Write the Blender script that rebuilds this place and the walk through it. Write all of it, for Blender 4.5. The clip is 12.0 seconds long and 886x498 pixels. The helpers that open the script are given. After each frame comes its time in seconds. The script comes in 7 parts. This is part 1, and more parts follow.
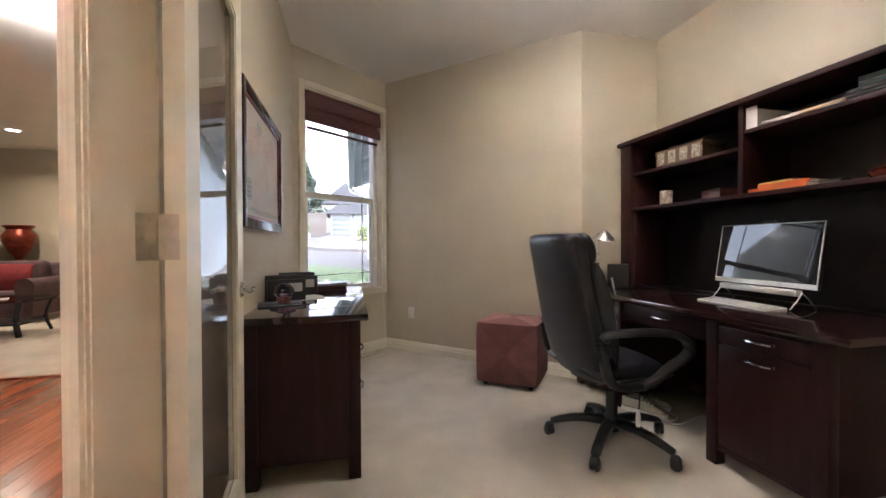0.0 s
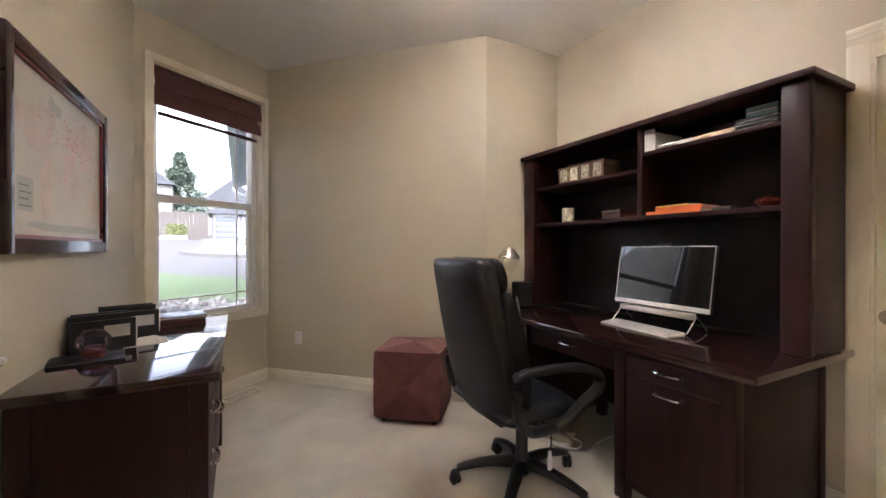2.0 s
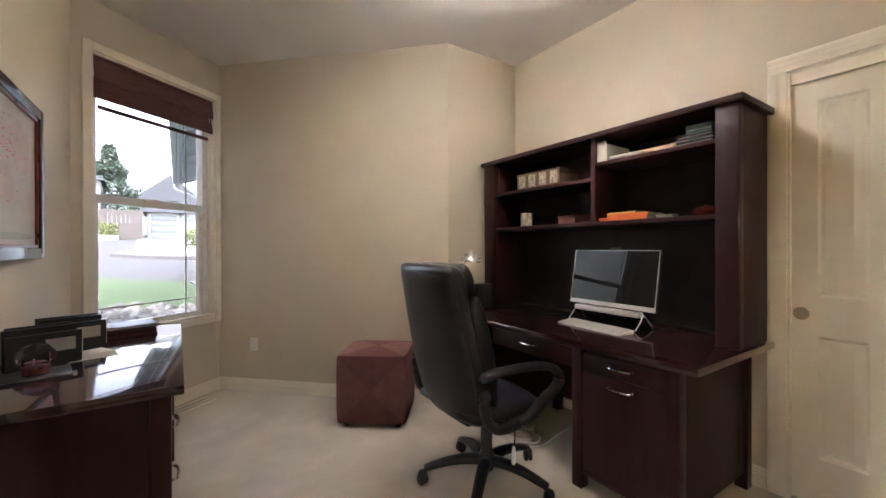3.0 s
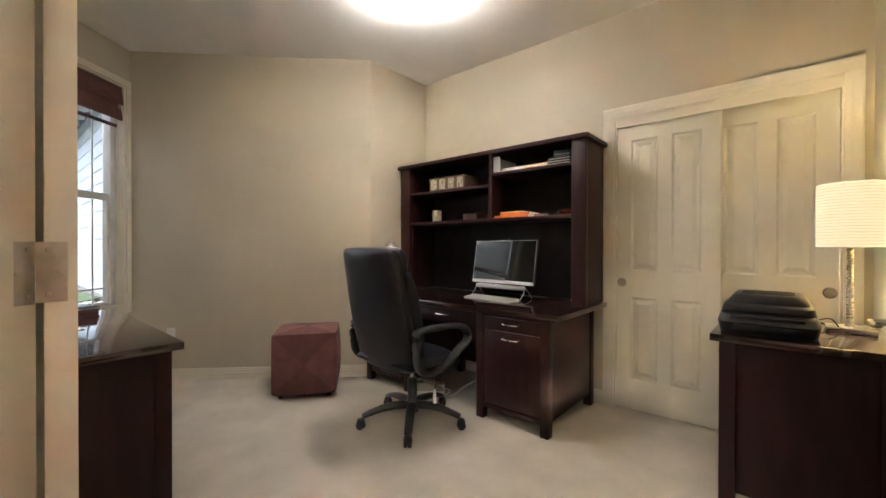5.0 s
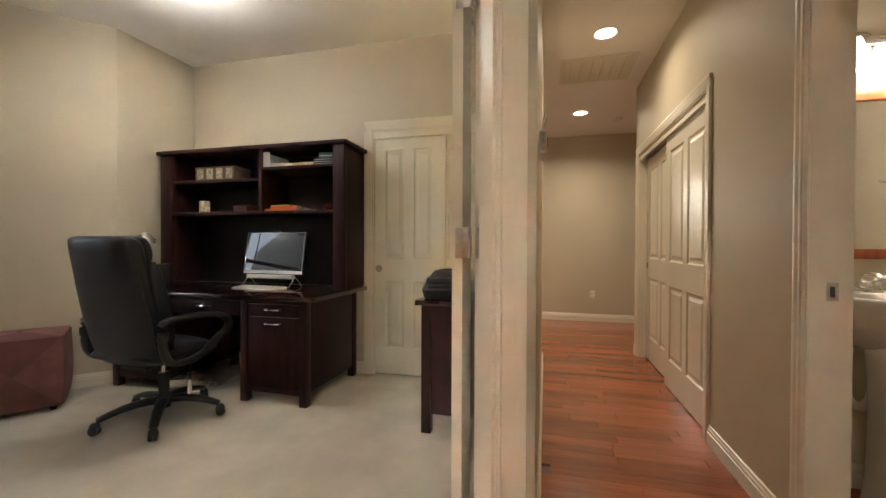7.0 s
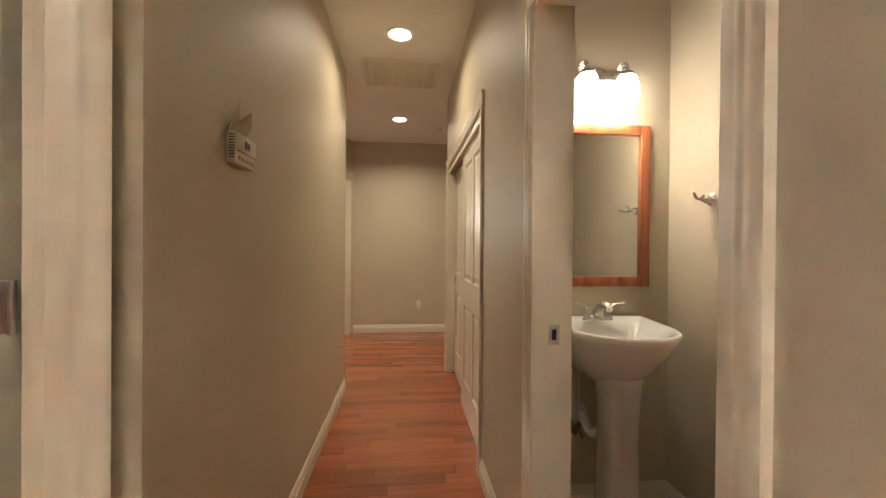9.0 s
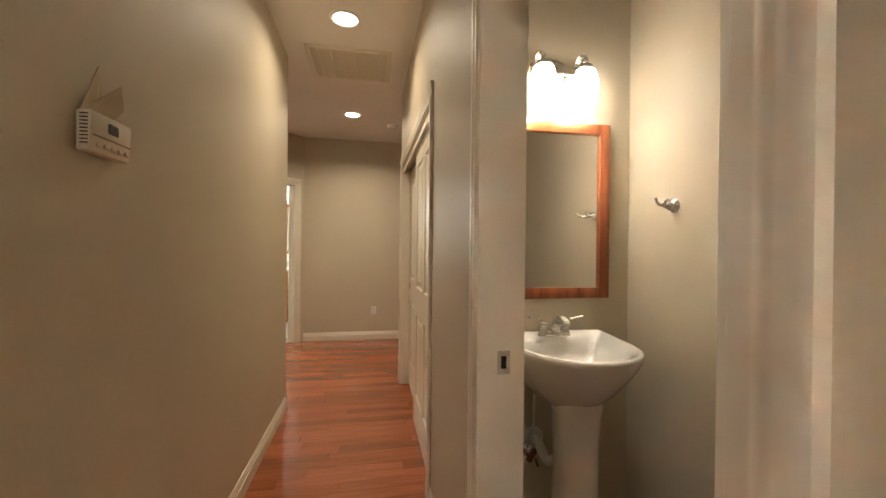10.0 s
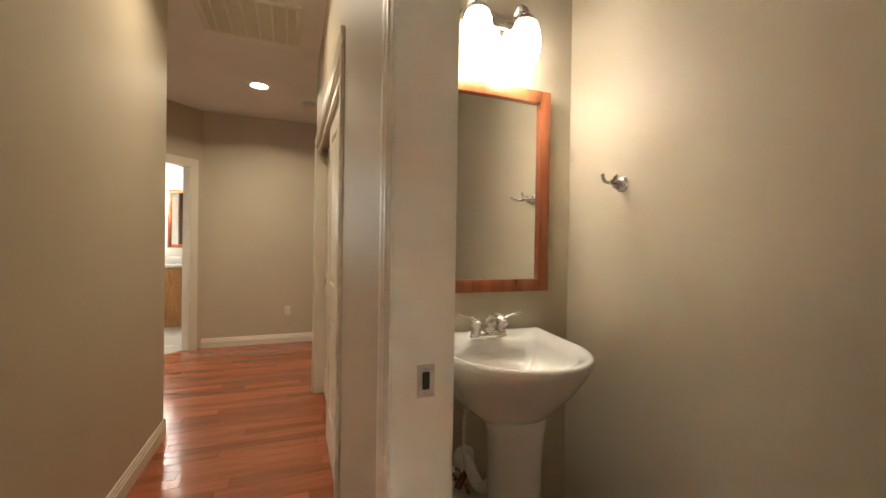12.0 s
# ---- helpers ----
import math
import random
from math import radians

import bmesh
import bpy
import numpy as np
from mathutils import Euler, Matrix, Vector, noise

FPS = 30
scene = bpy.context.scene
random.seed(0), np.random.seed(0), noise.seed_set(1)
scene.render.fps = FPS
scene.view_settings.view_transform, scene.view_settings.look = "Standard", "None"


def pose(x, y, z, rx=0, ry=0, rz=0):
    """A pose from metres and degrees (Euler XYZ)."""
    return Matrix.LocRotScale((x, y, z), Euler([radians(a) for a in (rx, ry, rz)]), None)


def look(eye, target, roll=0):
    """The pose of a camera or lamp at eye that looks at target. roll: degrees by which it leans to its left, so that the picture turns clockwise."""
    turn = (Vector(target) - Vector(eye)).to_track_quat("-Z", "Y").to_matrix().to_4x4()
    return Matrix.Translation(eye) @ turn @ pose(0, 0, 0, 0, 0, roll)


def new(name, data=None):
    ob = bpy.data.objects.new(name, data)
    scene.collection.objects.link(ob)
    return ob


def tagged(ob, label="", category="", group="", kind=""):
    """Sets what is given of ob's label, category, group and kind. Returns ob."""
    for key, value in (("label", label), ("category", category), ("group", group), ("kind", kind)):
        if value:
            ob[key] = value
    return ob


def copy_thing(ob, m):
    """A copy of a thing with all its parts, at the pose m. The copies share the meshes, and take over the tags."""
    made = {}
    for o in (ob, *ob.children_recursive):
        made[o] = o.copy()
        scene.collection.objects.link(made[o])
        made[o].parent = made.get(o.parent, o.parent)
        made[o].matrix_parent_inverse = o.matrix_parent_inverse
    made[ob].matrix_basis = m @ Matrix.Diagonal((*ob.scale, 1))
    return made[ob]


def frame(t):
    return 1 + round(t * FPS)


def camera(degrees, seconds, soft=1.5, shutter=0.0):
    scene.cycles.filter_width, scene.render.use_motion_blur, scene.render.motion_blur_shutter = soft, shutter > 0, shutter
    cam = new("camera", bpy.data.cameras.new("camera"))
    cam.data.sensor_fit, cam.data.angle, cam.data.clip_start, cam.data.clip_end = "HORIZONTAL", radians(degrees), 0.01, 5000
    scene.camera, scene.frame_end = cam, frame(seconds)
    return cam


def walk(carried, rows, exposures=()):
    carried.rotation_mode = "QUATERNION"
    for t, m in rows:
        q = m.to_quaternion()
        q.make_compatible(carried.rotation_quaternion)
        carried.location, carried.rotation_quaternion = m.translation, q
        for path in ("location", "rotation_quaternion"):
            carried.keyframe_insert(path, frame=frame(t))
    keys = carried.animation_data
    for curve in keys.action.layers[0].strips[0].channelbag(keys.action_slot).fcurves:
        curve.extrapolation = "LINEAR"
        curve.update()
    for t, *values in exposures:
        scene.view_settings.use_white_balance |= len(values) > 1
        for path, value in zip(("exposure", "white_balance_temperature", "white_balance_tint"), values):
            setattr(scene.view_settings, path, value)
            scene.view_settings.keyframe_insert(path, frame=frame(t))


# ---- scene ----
cam = camera(96.3, 12.0)
PATH = [
    (0, (0.347, 0.419, 1.116), (0.802, 2.367, 1.095), -0.2),
    (0.5, (0.417, 0.551, 1.146), (0.971, 2.473, 1.12), -0.3),
    (1, (0.485, 0.637, 1.161), (1.142, 2.526, 1.151), -0.1),
    (1.5, (0.51, 0.698, 1.193), (1.295, 2.537, 1.188), 0.0),
    (2, (0.486, 0.746, 1.22), (1.401, 2.524, 1.214), -0.0),
    (2.5, (0.473, 0.753, 1.245), (1.494, 2.472, 1.241), -0.1),
    (4.5, (0.018, 0.577, 1.224), (1.417, 2.006, 1.21), 0.2),
    (5, (-0.101, 0.474, 1.177), (1.412, 1.782, 1.166), 0.1),
    (5.5, (-0.218, 0.345, 1.143), (1.403, 1.517, 1.131), -0.2),
    (6, (-0.292, 0.233, 1.12), (1.44, 1.234, 1.103), 0.0),
    (6.5, (-0.315, 0.119, 1.112), (1.535, 0.878, 1.093), 0.3),
    (7, (-0.255, -0.019, 1.128), (1.681, 0.48, 1.108), 0.2),
    (7.5, (-0.164, -0.167, 1.148), (1.815, 0.119, 1.128), 0.0),
    (9.5, (0.286, -0.579, 1.279), (2.265, -0.869, 1.271), 0.6),
    (10, (0.378, -0.623, 1.287), (2.344, -0.992, 1.281), 0.6),
    (10.5, (0.457, -0.658, 1.285), (2.406, -1.108, 1.281), 0.7),
    (11, (0.533, -0.693, 1.271), (2.461, -1.223, 1.262), 0.8),
    (11.5, (0.615, -0.733, 1.251), (2.514, -1.359, 1.24), 0.9),
    (12, (0.683, -0.743, 1.239), (2.552, -1.455, 1.224), 0.9),
]
EXPOSURES = [(0.0, 3.7, 6150, 17), (2.7, 3.7, 6250, 18), (5.0, 3.67, 6350, 12), (7.0, 3.42, 6500, 10), (9.5, 3.5, 6500, 10), (12.0, 3.4, 6500, 10)]
walk(cam, [(t, look(eye, target, roll)) for t, eye, target, roll in PATH], EXPOSURES)

# ---- light ----
world = bpy.data.worlds.new("overcast")
scene.world = world
world.use_nodes = True
wn = world.node_tree
sky = wn.nodes.new("ShaderNodeTexSky")
sky.sky_type = "NISHITA"
sky.sun_disc = False
sky.sun_elevation = radians(50)
sky.sun_rotation = radians(200)
sky.air_density, sky.dust_density = 1.0, 4.0
overcast = wn.nodes.new("ShaderNodeHueSaturation")
overcast.inputs["Saturation"].default_value = 0.5
wn.links.new(sky.outputs[0], overcast.inputs["Color"])
wn.links.new(overcast.outputs[0], wn.nodes["Background"].inputs[0])
wn.nodes["Background"].inputs[1].default_value = 0.15


def lamp(name, kind, m, power, colour, size=0.1, **more):
    d = bpy.data.lights.new(name, kind)
    d.energy, d.color = power, colour
    if kind == "AREA":
        d.shape, d.size = "RECTANGLE", size
        d.size_y = more.get("size_y", size)
        d.spread = radians(more.get("spread", 180))
    elif kind == "SUN":
        d.angle = radians(size)
    else:
        d.shadow_soft_size = size
    if kind == "SPOT":
        d.spot_size, d.spot_blend = radians(more.get("cone", 120)), 0.6
    ob = new(name, d)
    ob.matrix_world = m
    return ob


WARM = (1.0, 0.74, 0.45)
lamp("sun", "SUN", look((0, 0, 20), (7, 8, 0)), 0.5, (1.0, 0.96, 0.9), 15)


# ---- materials ----
def material(name, colour, rough=0.5, metal=0.0, vary=0.12, scale=6.0, bump=0.0, bump_scale=120.0, stretch=(1, 1, 1), coat=0.0, random=0.0, dark=None):
    m = bpy.data.materials.new(name)
    m.use_nodes = True
    nt = m.node_tree
    b = nt.nodes["Principled BSDF"]
    b.inputs["Roughness"].default_value, b.inputs["Metallic"].default_value = rough, metal
    b.inputs["Coat Weight"].default_value = coat
    tc = nt.nodes.new("ShaderNodeTexCoord")
    mp = nt.nodes.new("ShaderNodeMapping")
    mp.inputs["Scale"].default_value = stretch
    nt.links.new(tc.outputs["Object"], mp.inputs[0])
    n1 = nt.nodes.new("ShaderNodeTexNoise")
    n1.inputs["Scale"].default_value, n1.inputs["Detail"].default_value = scale, 5
    nt.links.new(mp.outputs[0], n1.inputs[0])
    mix = nt.nodes.new("ShaderNodeMix")
    mix.data_type = "RGBA"
    lo = dark if dark else tuple(c * (1 - vary) for c in colour)
    hi = tuple(min(1, c * (1 + vary)) for c in colour)
    mix.inputs["A"].default_value, mix.inputs["B"].default_value = (*lo, 1), (*hi, 1)
    ramp = nt.nodes.new("ShaderNodeMapRange")
    ramp.inputs["From Min"].default_value, ramp.inputs["From Max"].default_value = 0.3, 0.7
    nt.links.new(n1.outputs[0], ramp.inputs[0])
    nt.links.new(ramp.outputs[0], mix.inputs["Factor"])
    out = mix.outputs["Result"]
    if random:
        oi = nt.nodes.new("ShaderNodeObjectInfo")
        hs = nt.nodes.new("ShaderNodeHueSaturation")
        mr = nt.nodes.new("ShaderNodeMapRange")
        mr.inputs["To Min"].default_value, mr.inputs["To Max"].default_value = 1 - random, 1 + random
        nt.links.new(oi.outputs["Random"], mr.inputs[0])
        nt.links.new(mr.outputs[0], hs.inputs["Value"])
        nt.links.new(out, hs.inputs["Color"])
        out = hs.outputs[0]
    nt.links.new(out, b.inputs["Base Color"])
    n2 = nt.nodes.new("ShaderNodeTexNoise")
    n2.inputs["Scale"].default_value, n2.inputs["Detail"].default_value = bump_scale, 4
    nt.links.new(mp.outputs[0], n2.inputs[0])
    if bump:
        bp = nt.nodes.new("ShaderNodeBump")
        bp.inputs["Strength"].default_value, bp.inputs["Distance"].default_value = bump, 0.004
        nt.links.new(n2.outputs[0], bp.inputs["Height"])
        nt.links.new(bp.outputs[0], b.inputs["Normal"])
    rr = nt.nodes.new("ShaderNodeMapRange")
    rr.inputs["To Min"].default_value, rr.inputs["To Max"].default_value = max(0.02, rough - 0.07), min(1, rough + 0.07)
    nt.links.new(n1.outputs[0], rr.inputs[0])
    nt.links.new(rr.outputs[0], b.inputs["Roughness"])
    return m


def glowing(name, colour, strength, base=(0.8, 0.8, 0.8)):
    m = bpy.data.materials.new(name)
    m.use_nodes = True
    b = m.node_tree.nodes["Principled BSDF"]
    b.inputs["Base Color"].default_value = (*base, 1)
    b.inputs["Emission Color"].default_value = (*colour, 1)
    b.inputs["Emission Strength"].default_value = strength
    return m


def glassy(name, colour=(1, 1, 1), rough=0.0, ior=1.45):
    m = bpy.data.materials.new(name)
    m.use_nodes = True
    b = m.node_tree.nodes["Principled BSDF"]
    b.inputs["Base Color"].default_value = (*colour, 1)
    b.inputs["Transmission Weight"].default_value = 1
    b.inputs["Roughness"].default_value, b.inputs["IOR"].default_value = rough, ior
    return m


PAINT = material("beige_wall_paint", (0.555, 0.492, 0.372), 0.55, vary=0.03, scale=1.5, bump=0.13, bump_scale=150)
CEILING = material("white_ceiling_paint", (0.88, 0.86, 0.82), 0.8, vary=0.03, scale=2, bump=0.4, bump_scale=45)
TRIM = material("cream_trim_paint", (0.76, 0.71, 0.59), 0.34, vary=0.012, scale=3, bump=0.012, bump_scale=25)
DOORPAINT = material("cream_door_paint", (0.76, 0.72, 0.60), 0.35, vary=0.03, scale=3, bump=0.08, bump_scale=40, stretch=(1, 1, 0.15))
CARPET = material("cream_carpet", (0.60, 0.54, 0.44), 0.95, vary=0.10, scale=3.5, bump=1.0, bump_scale=260)
ESPRESSO = material("espresso_stained_wood", (0.031, 0.0088, 0.0092), 0.44, vary=0.3, scale=9, bump=0.06, bump_scale=80, stretch=(3, 3, 0.4))
ESPRESSO_TOP = material("polished_espresso_wood", (0.034, 0.0115, 0.0115), 0.13, vary=0.3, scale=7, stretch=(4, 0.5, 4), coat=1.0)
ESPRESSO_BACK = material("dark_back_panel", (0.026, 0.018, 0.020), 0.45, vary=0.3, scale=9)
LEATHER = material("black_leather", (0.008, 0.008, 0.012), 0.36, vary=0.25, scale=7, bump=0.35, bump_scale=170)
PLASTIC = material("black_plastic", (0.014, 0.014, 0.016), 0.38, vary=0.2, scale=10, bump=0.08, bump_scale=200)
NICKEL = material("brushed_nickel", (0.58, 0.55, 0.50), 0.28, 1.0, vary=0.08, scale=20, stretch=(1, 1, 8))
CHROME = material("chrome", (0.72, 0.72, 0.74), 0.12, 1.0, vary=0.05, scale=10)
PEWTER = material("satin_hinge_metal", (0.55, 0.50, 0.46), 0.36, 1.0, vary=0.15, scale=30)
COPPER = material("aged_bronze_hinge", (0.20, 0.10, 0.075), 0.4, 1.0, vary=0.15, scale=20)
CERAMIC = material("white_ceramic", (0.80, 0.79, 0.76), 0.08, vary=0.01, scale=2, coat=0.6)
WHITE_PLASTIC = material("white_plastic", (0.74, 0.73, 0.70), 0.35, vary=0.03, scale=6)
PAPER = material("white_paper", (0.72, 0.70, 0.66), 0.7, vary=0.06, scale=9)
CHERRY = material("cherry_wood", (0.33, 0.096, 0.036), 0.3, vary=0.3, scale=5, stretch=(6, 6, 0.6), coat=0.3)
OAK = material("honey_oak", (0.46, 0.235, 0.09), 0.35, vary=0.25, scale=5, stretch=(6, 6, 0.6))
# near-black colour for the shade inside slots and recesses, which are flat plates
DARKGAP = material("opening_shade", (0.01, 0.01, 0.01), 0.9)
PLANK = material("cherry_floor_plank", (0.33, 0.096, 0.038), 0.18, vary=0.2, scale=3.0, stretch=(14, 1.0, 1), bump=0.04, bump_scale=40, coat=0.3, random=0.26)
for wood in (ESPRESSO, ESPRESSO_BACK):
    wood.node_tree.nodes["Principled BSDF"].inputs["Specular IOR Level"].default_value = 0.28
PAINT.node_tree.nodes["Principled BSDF"].inputs["Specular IOR Level"].default_value = 0.35
MIRROR = material("mirror_silver", (0.86, 0.87, 0.86), 0.01, 1.0, vary=0.0)
MIRROR.node_tree.nodes["Principled BSDF"].inputs["Roughness"].default_value = 0.01
for l in list(MIRROR.node_tree.nodes["Principled BSDF"].inputs["Roughness"].links):
    MIRROR.node_tree.links.remove(l)
GLASS = glassy("window_glass")


# ---- building helpers ----
def box(bm, x0, x1, y0, y1, z0, z1, m=None):
    vs = [bm.verts.new(p) for p in ((x0, y0, z0), (x1, y0, z0), (x1, y1, z0), (x0, y1, z0), (x0, y0, z1), (x1, y0, z1), (x1, y1, z1), (x0, y1, z1))]
    if m is not None:
        for v in vs:
            v.co = m @ v.co
    for f in ((3, 2, 1, 0), (4, 5, 6, 7), (0, 1, 5, 4), (1, 2, 6, 5), (2, 3, 7, 6), (3, 0, 4, 7)):
        bm.faces.new([vs[i] for i in f])
    return vs


def prism(bm, outline, z0, z1):
    """An upright prism over a plan outline (counter-clockwise)."""
    lo = [bm.verts.new((x, y, z0)) for x, y in outline]
    hi = [bm.verts.new((x, y, z1)) for x, y in outline]
    n = len(outline)
    bm.faces.new(lo[::-1])
    bm.faces.new(hi)
    for i in range(n):
        j = (i + 1) % n
        bm.faces.new((lo[i], lo[j], hi[j], hi[i]))


def soften(bm, width, segments=2):
    bmesh.ops.recalc_face_normals(bm, faces=bm.faces)
    edges = [e for e in bm.edges if len(e.link_faces) == 2 and e.calc_face_angle(0) > 0.6]
    bmesh.ops.bevel(bm, geom=edges, offset=width, segments=segments, affect="EDGES", profile=0.5)


def revolve(bm, profile, segments=32, m=None, close=False):
    """A turned body about z from (radius, height) pairs, bottom to top."""
    rings = []
    for r, z in profile:
        if r < 1e-5:
            rings.append([bm.verts.new((0, 0, z))])
        else:
            rings.append([bm.verts.new((r * math.cos(2 * math.pi * i / segments), r * math.sin(2 * math.pi * i / segments), z)) for i in range(segments)])
    for a, b in zip(rings, rings[1:]):
        for i in range(segments):
            j = (i + 1) % segments
            if len(a) == 1 and len(b) == 1:
                continue
            if len(a) == 1:
                bm.faces.new((a[0], b[j], b[i]))
            elif len(b) == 1:
                bm.faces.new((a[i], a[j], b[0]))
            else:
                bm.faces.new((a[i], a[j], b[j], b[i]))
    if m is not None:
        for ring in rings:
            for v in ring:
                v.co = m @ v.co
    return rings


def sweep(bm, path, outline, closed_ends=True, scales=None):
    """Sweeps a closed outline of (side, up) pairs along a path of points."""
    pts = [Vector(p) for p in path]
    rings = []
    up = Vector((0, 0, 1))
    for i, p in enumerate(pts):
        t = (pts[min(i + 1, len(pts) - 1)] - pts[max(i - 1, 0)]).normalized()
        side = t.cross(up)
        if side.length < 0.05:
            side = t.cross(Vector((0, 1, 0)))
        side.normalize()
        nrm = side.cross(t).normalized()
        k = scales[i] if scales else 1.0
        rings.append([bm.verts.new(p + side * a * k + nrm * b * k) for a, b in outline])
    n = len(outline)
    for a, b in zip(rings, rings[1:]):
        for i in range(n):
            j = (i + 1) % n
            bm.faces.new((a[i], a[j], b[j], b[i]))
    if closed_ends:
        bm.faces.new(rings[0][::-1])
        bm.faces.new(rings[-1])


def circle(r, n=10, squash=1.0):
    return [(r * math.cos(2 * math.pi * i / n), r * squash * math.sin(2 * math.pi * i / n)) for i in range(n)]


def arc(points, steps=8):
    """A smooth curve through the points (Catmull-Rom)."""
    p = [Vector(q) for q in points]
    p = [2 * p[0] - p[1]] + p + [2 * p[-1] - p[-2]]
    out = []
    for i in range(1, len(p) - 2):
        for k in range(steps):
            t = k / steps
            a, b, c, d = p[i - 1:i + 3]
            out.append(0.5 * (2 * b + (c - a) * t + (2 * a - 5 * b + 4 * c - d) * t * t + (3 * b - a - 3 * c + d) * t ** 3))
    out.append(p[-2])
    return out


def mesh(name, bm, mat, smooth=False, fix=True):
    if fix:
        bmesh.ops.recalc_face_normals(bm, faces=bm.faces)
    d = bpy.data.meshes.new(name)
    bm.to_mesh(d)
    bm.free()
    for m in (mat if isinstance(mat, (list, tuple)) else [mat]):
        d.materials.append(m)
    if smooth:
        d.shade_smooth()
        if smooth != "all":
            d.set_sharp_from_angle(angle=radians(40))
    return d


def part(name, bm, mat, parent, label="", smooth=False):
    ob = new(name, mesh(name, bm, mat, smooth))
    ob.parent = parent
    return tagged(ob, label) if label else ob


def whole(name, bm, mat, label, category, kind="", group="", smooth=False):
    return tagged(new(name, mesh(name, bm, mat, smooth)), label, category, group, kind)


def thing(name, m, label, category, group="", kind=""):
    ob = new(name)
    ob.empty_display_size = 0.1
    ob.matrix_world = m
    return tagged(ob, label, category, group, kind)


def wall(name, p, q, thick, z1, openings=(), mat=None, label="beige painted wall with a light orange-peel texture", z0=0.0):
    """A wall with its visible face from p to q; its thickness lies to the left of that way. openings: (s0, s1, z0, z1)."""
    p, q = Vector((*p, 0)), Vector((*q, 0))
    u = (q - p).normalized()
    L = (q - p).length
    m = Matrix(((u.x, -u.y, 0, p.x), (u.y, u.x, 0, p.y), (0, 0, 1, 0), (0, 0, 0, 1)))
    bm = bmesh.new()
    cuts = sorted({0.0, L, *[o[0] for o in openings], *[o[1] for o in openings]})
    for a, b in zip(cuts, cuts[1:]):
        spans = [(z0, z1)]
        for o in openings:
            if a >= o[0] - 1e-6 and b <= o[1] + 1e-6:
                spans = [w for w in ((z0, o[2]), (o[3], z1)) if w[1] - w[0] > 0.001]
        for c, d in spans:
            box(bm, a, b, 0, thick, c, d, m)
    ob = whole(name, bm, mat or PAINT, label, "wall", "structure")
    return ob


def line_pose(p, q, s=0.0, off=0.0, z=0.0):
    """A pose on the way from p to q: x along it, y to its left."""
    u = (Vector(q) - Vector(p)).normalized()
    at = Vector(p) + u * s + Vector((-u.y, u.x)) * off
    return pose(at.x, at.y, z, 0, 0, math.degrees(math.atan2(u.y, u.x)))


def baseboard(name, p, q, height=0.11, thick=0.014, mat=None):
    """Runs from p to q; stands out to the right of that way."""
    u = (Vector(q) - Vector(p))
    m = line_pose(p, q)
    bm = bmesh.new()
    prof = [(0, 0), (-thick, 0), (-thick, height * 0.62), (-thick * 0.72, height * 0.66), (-thick * 0.72, height * 0.78), (-thick * 0.45, height * 0.84), (-thick * 0.35, height * 0.95), (0, height)]
    a = [bm.verts.new(m @ Vector((0, y, z))) for y, z in prof]
    b = [bm.verts.new(m @ Vector((u.length, y, z))) for y, z in prof]
    for i in range(len(prof)):
        j = (i + 1) % len(prof)
        bm.faces.new((a[i], a[j], b[j], b[i]))
    bm.faces.new(a[::-1])
    bm.faces.new(b)
    return whole(name, bm, mat or TRIM, "cream painted moulded baseboard", "baseboard", "structure")


CASING_PROFILE = ((0.0, 0.0), (0.0, 0.55), (0.04, 0.62), (0.30, 0.62), (0.36, 0.70), (0.42, 0.80), (0.50, 0.84), (0.57, 0.81), (0.63, 0.85), (0.72, 0.96), (0.80, 1.0), (0.93, 1.0), (1.0, 0.90), (1.0, 0.0))


def casing_bar(bm, m, s0, s1, z0, z1, upright=True, depth=0.018, inner_low=True):
    """One moulded length of casing on a wall's face (y = 0, standing out to -y)."""
    ends = ([], [])
    for f, d in CASING_PROFILE:
        g = f if inner_low else 1 - f
        if upright:
            pair = ((s0 + (s1 - s0) * g, -depth * d, z0), (s0 + (s1 - s0) * g, -depth * d, z1))
        else:
            pair = ((s0, -depth * d, z0 + (z1 - z0) * g), (s1, -depth * d, z0 + (z1 - z0) * g))
        for ring, p in zip(ends, pair):
            ring.append(bm.verts.new(m @ Vector(p)))
    n = len(CASING_PROFILE)
    for i in range(n):
        j = (i + 1) % n
        bm.faces.new((ends[0][i], ends[0][j], ends[1][j], ends[1][i]))
    bm.faces.new(ends[0][::-1])
    bm.faces.new(ends[1])


def casing(name, p, q, s0, s1, top, width=0.07, z0=0.0):
    """Casing round an opening from s0 to s1 on the face of the wall p to q, standing out to the right of that way."""
    m = line_pose(p, q)
    bm = bmesh.new()
    casing_bar(bm, m, s0 - width, s0, z0, top, inner_low=False)
    casing_bar(bm, m, s1, s1 + width, z0, top)
    casing_bar(bm, m, s0 - width, s1 + width, top, top + width, upright=False)
    return whole(name, bm, TRIM, "cream painted moulded door casing", "casing", "structure", smooth=True)


# ---- the plan ----
OFFICE_H, HALL_H = 2.86, 2.765
EAST, WEST, SOUTH = 2.915, -0.14, 0.13
DU = Vector((1.056, -1.18)).normalized()       # along the double door's wall
HINGE_L = Vector((-0.0507, 1.3729))
HINGE_R = HINGE_L + DU * 1.551
DN = Vector((-DU.y, DU.x))                     # into the office
DOOR_A = HINGE_L + DU * (-0.126)               # corner with the west wall
DOOR_B = HINGE_L + DU * 1.661                  # corner with the south wall
BAY_W, BAY_N, BAY_E = (WEST, 4.075), (0.725, 4.76), (2.19, 3.325)
T = 0.115
HALL_N, HALL_S, HALL_END = 0.008, -0.932, 6.015
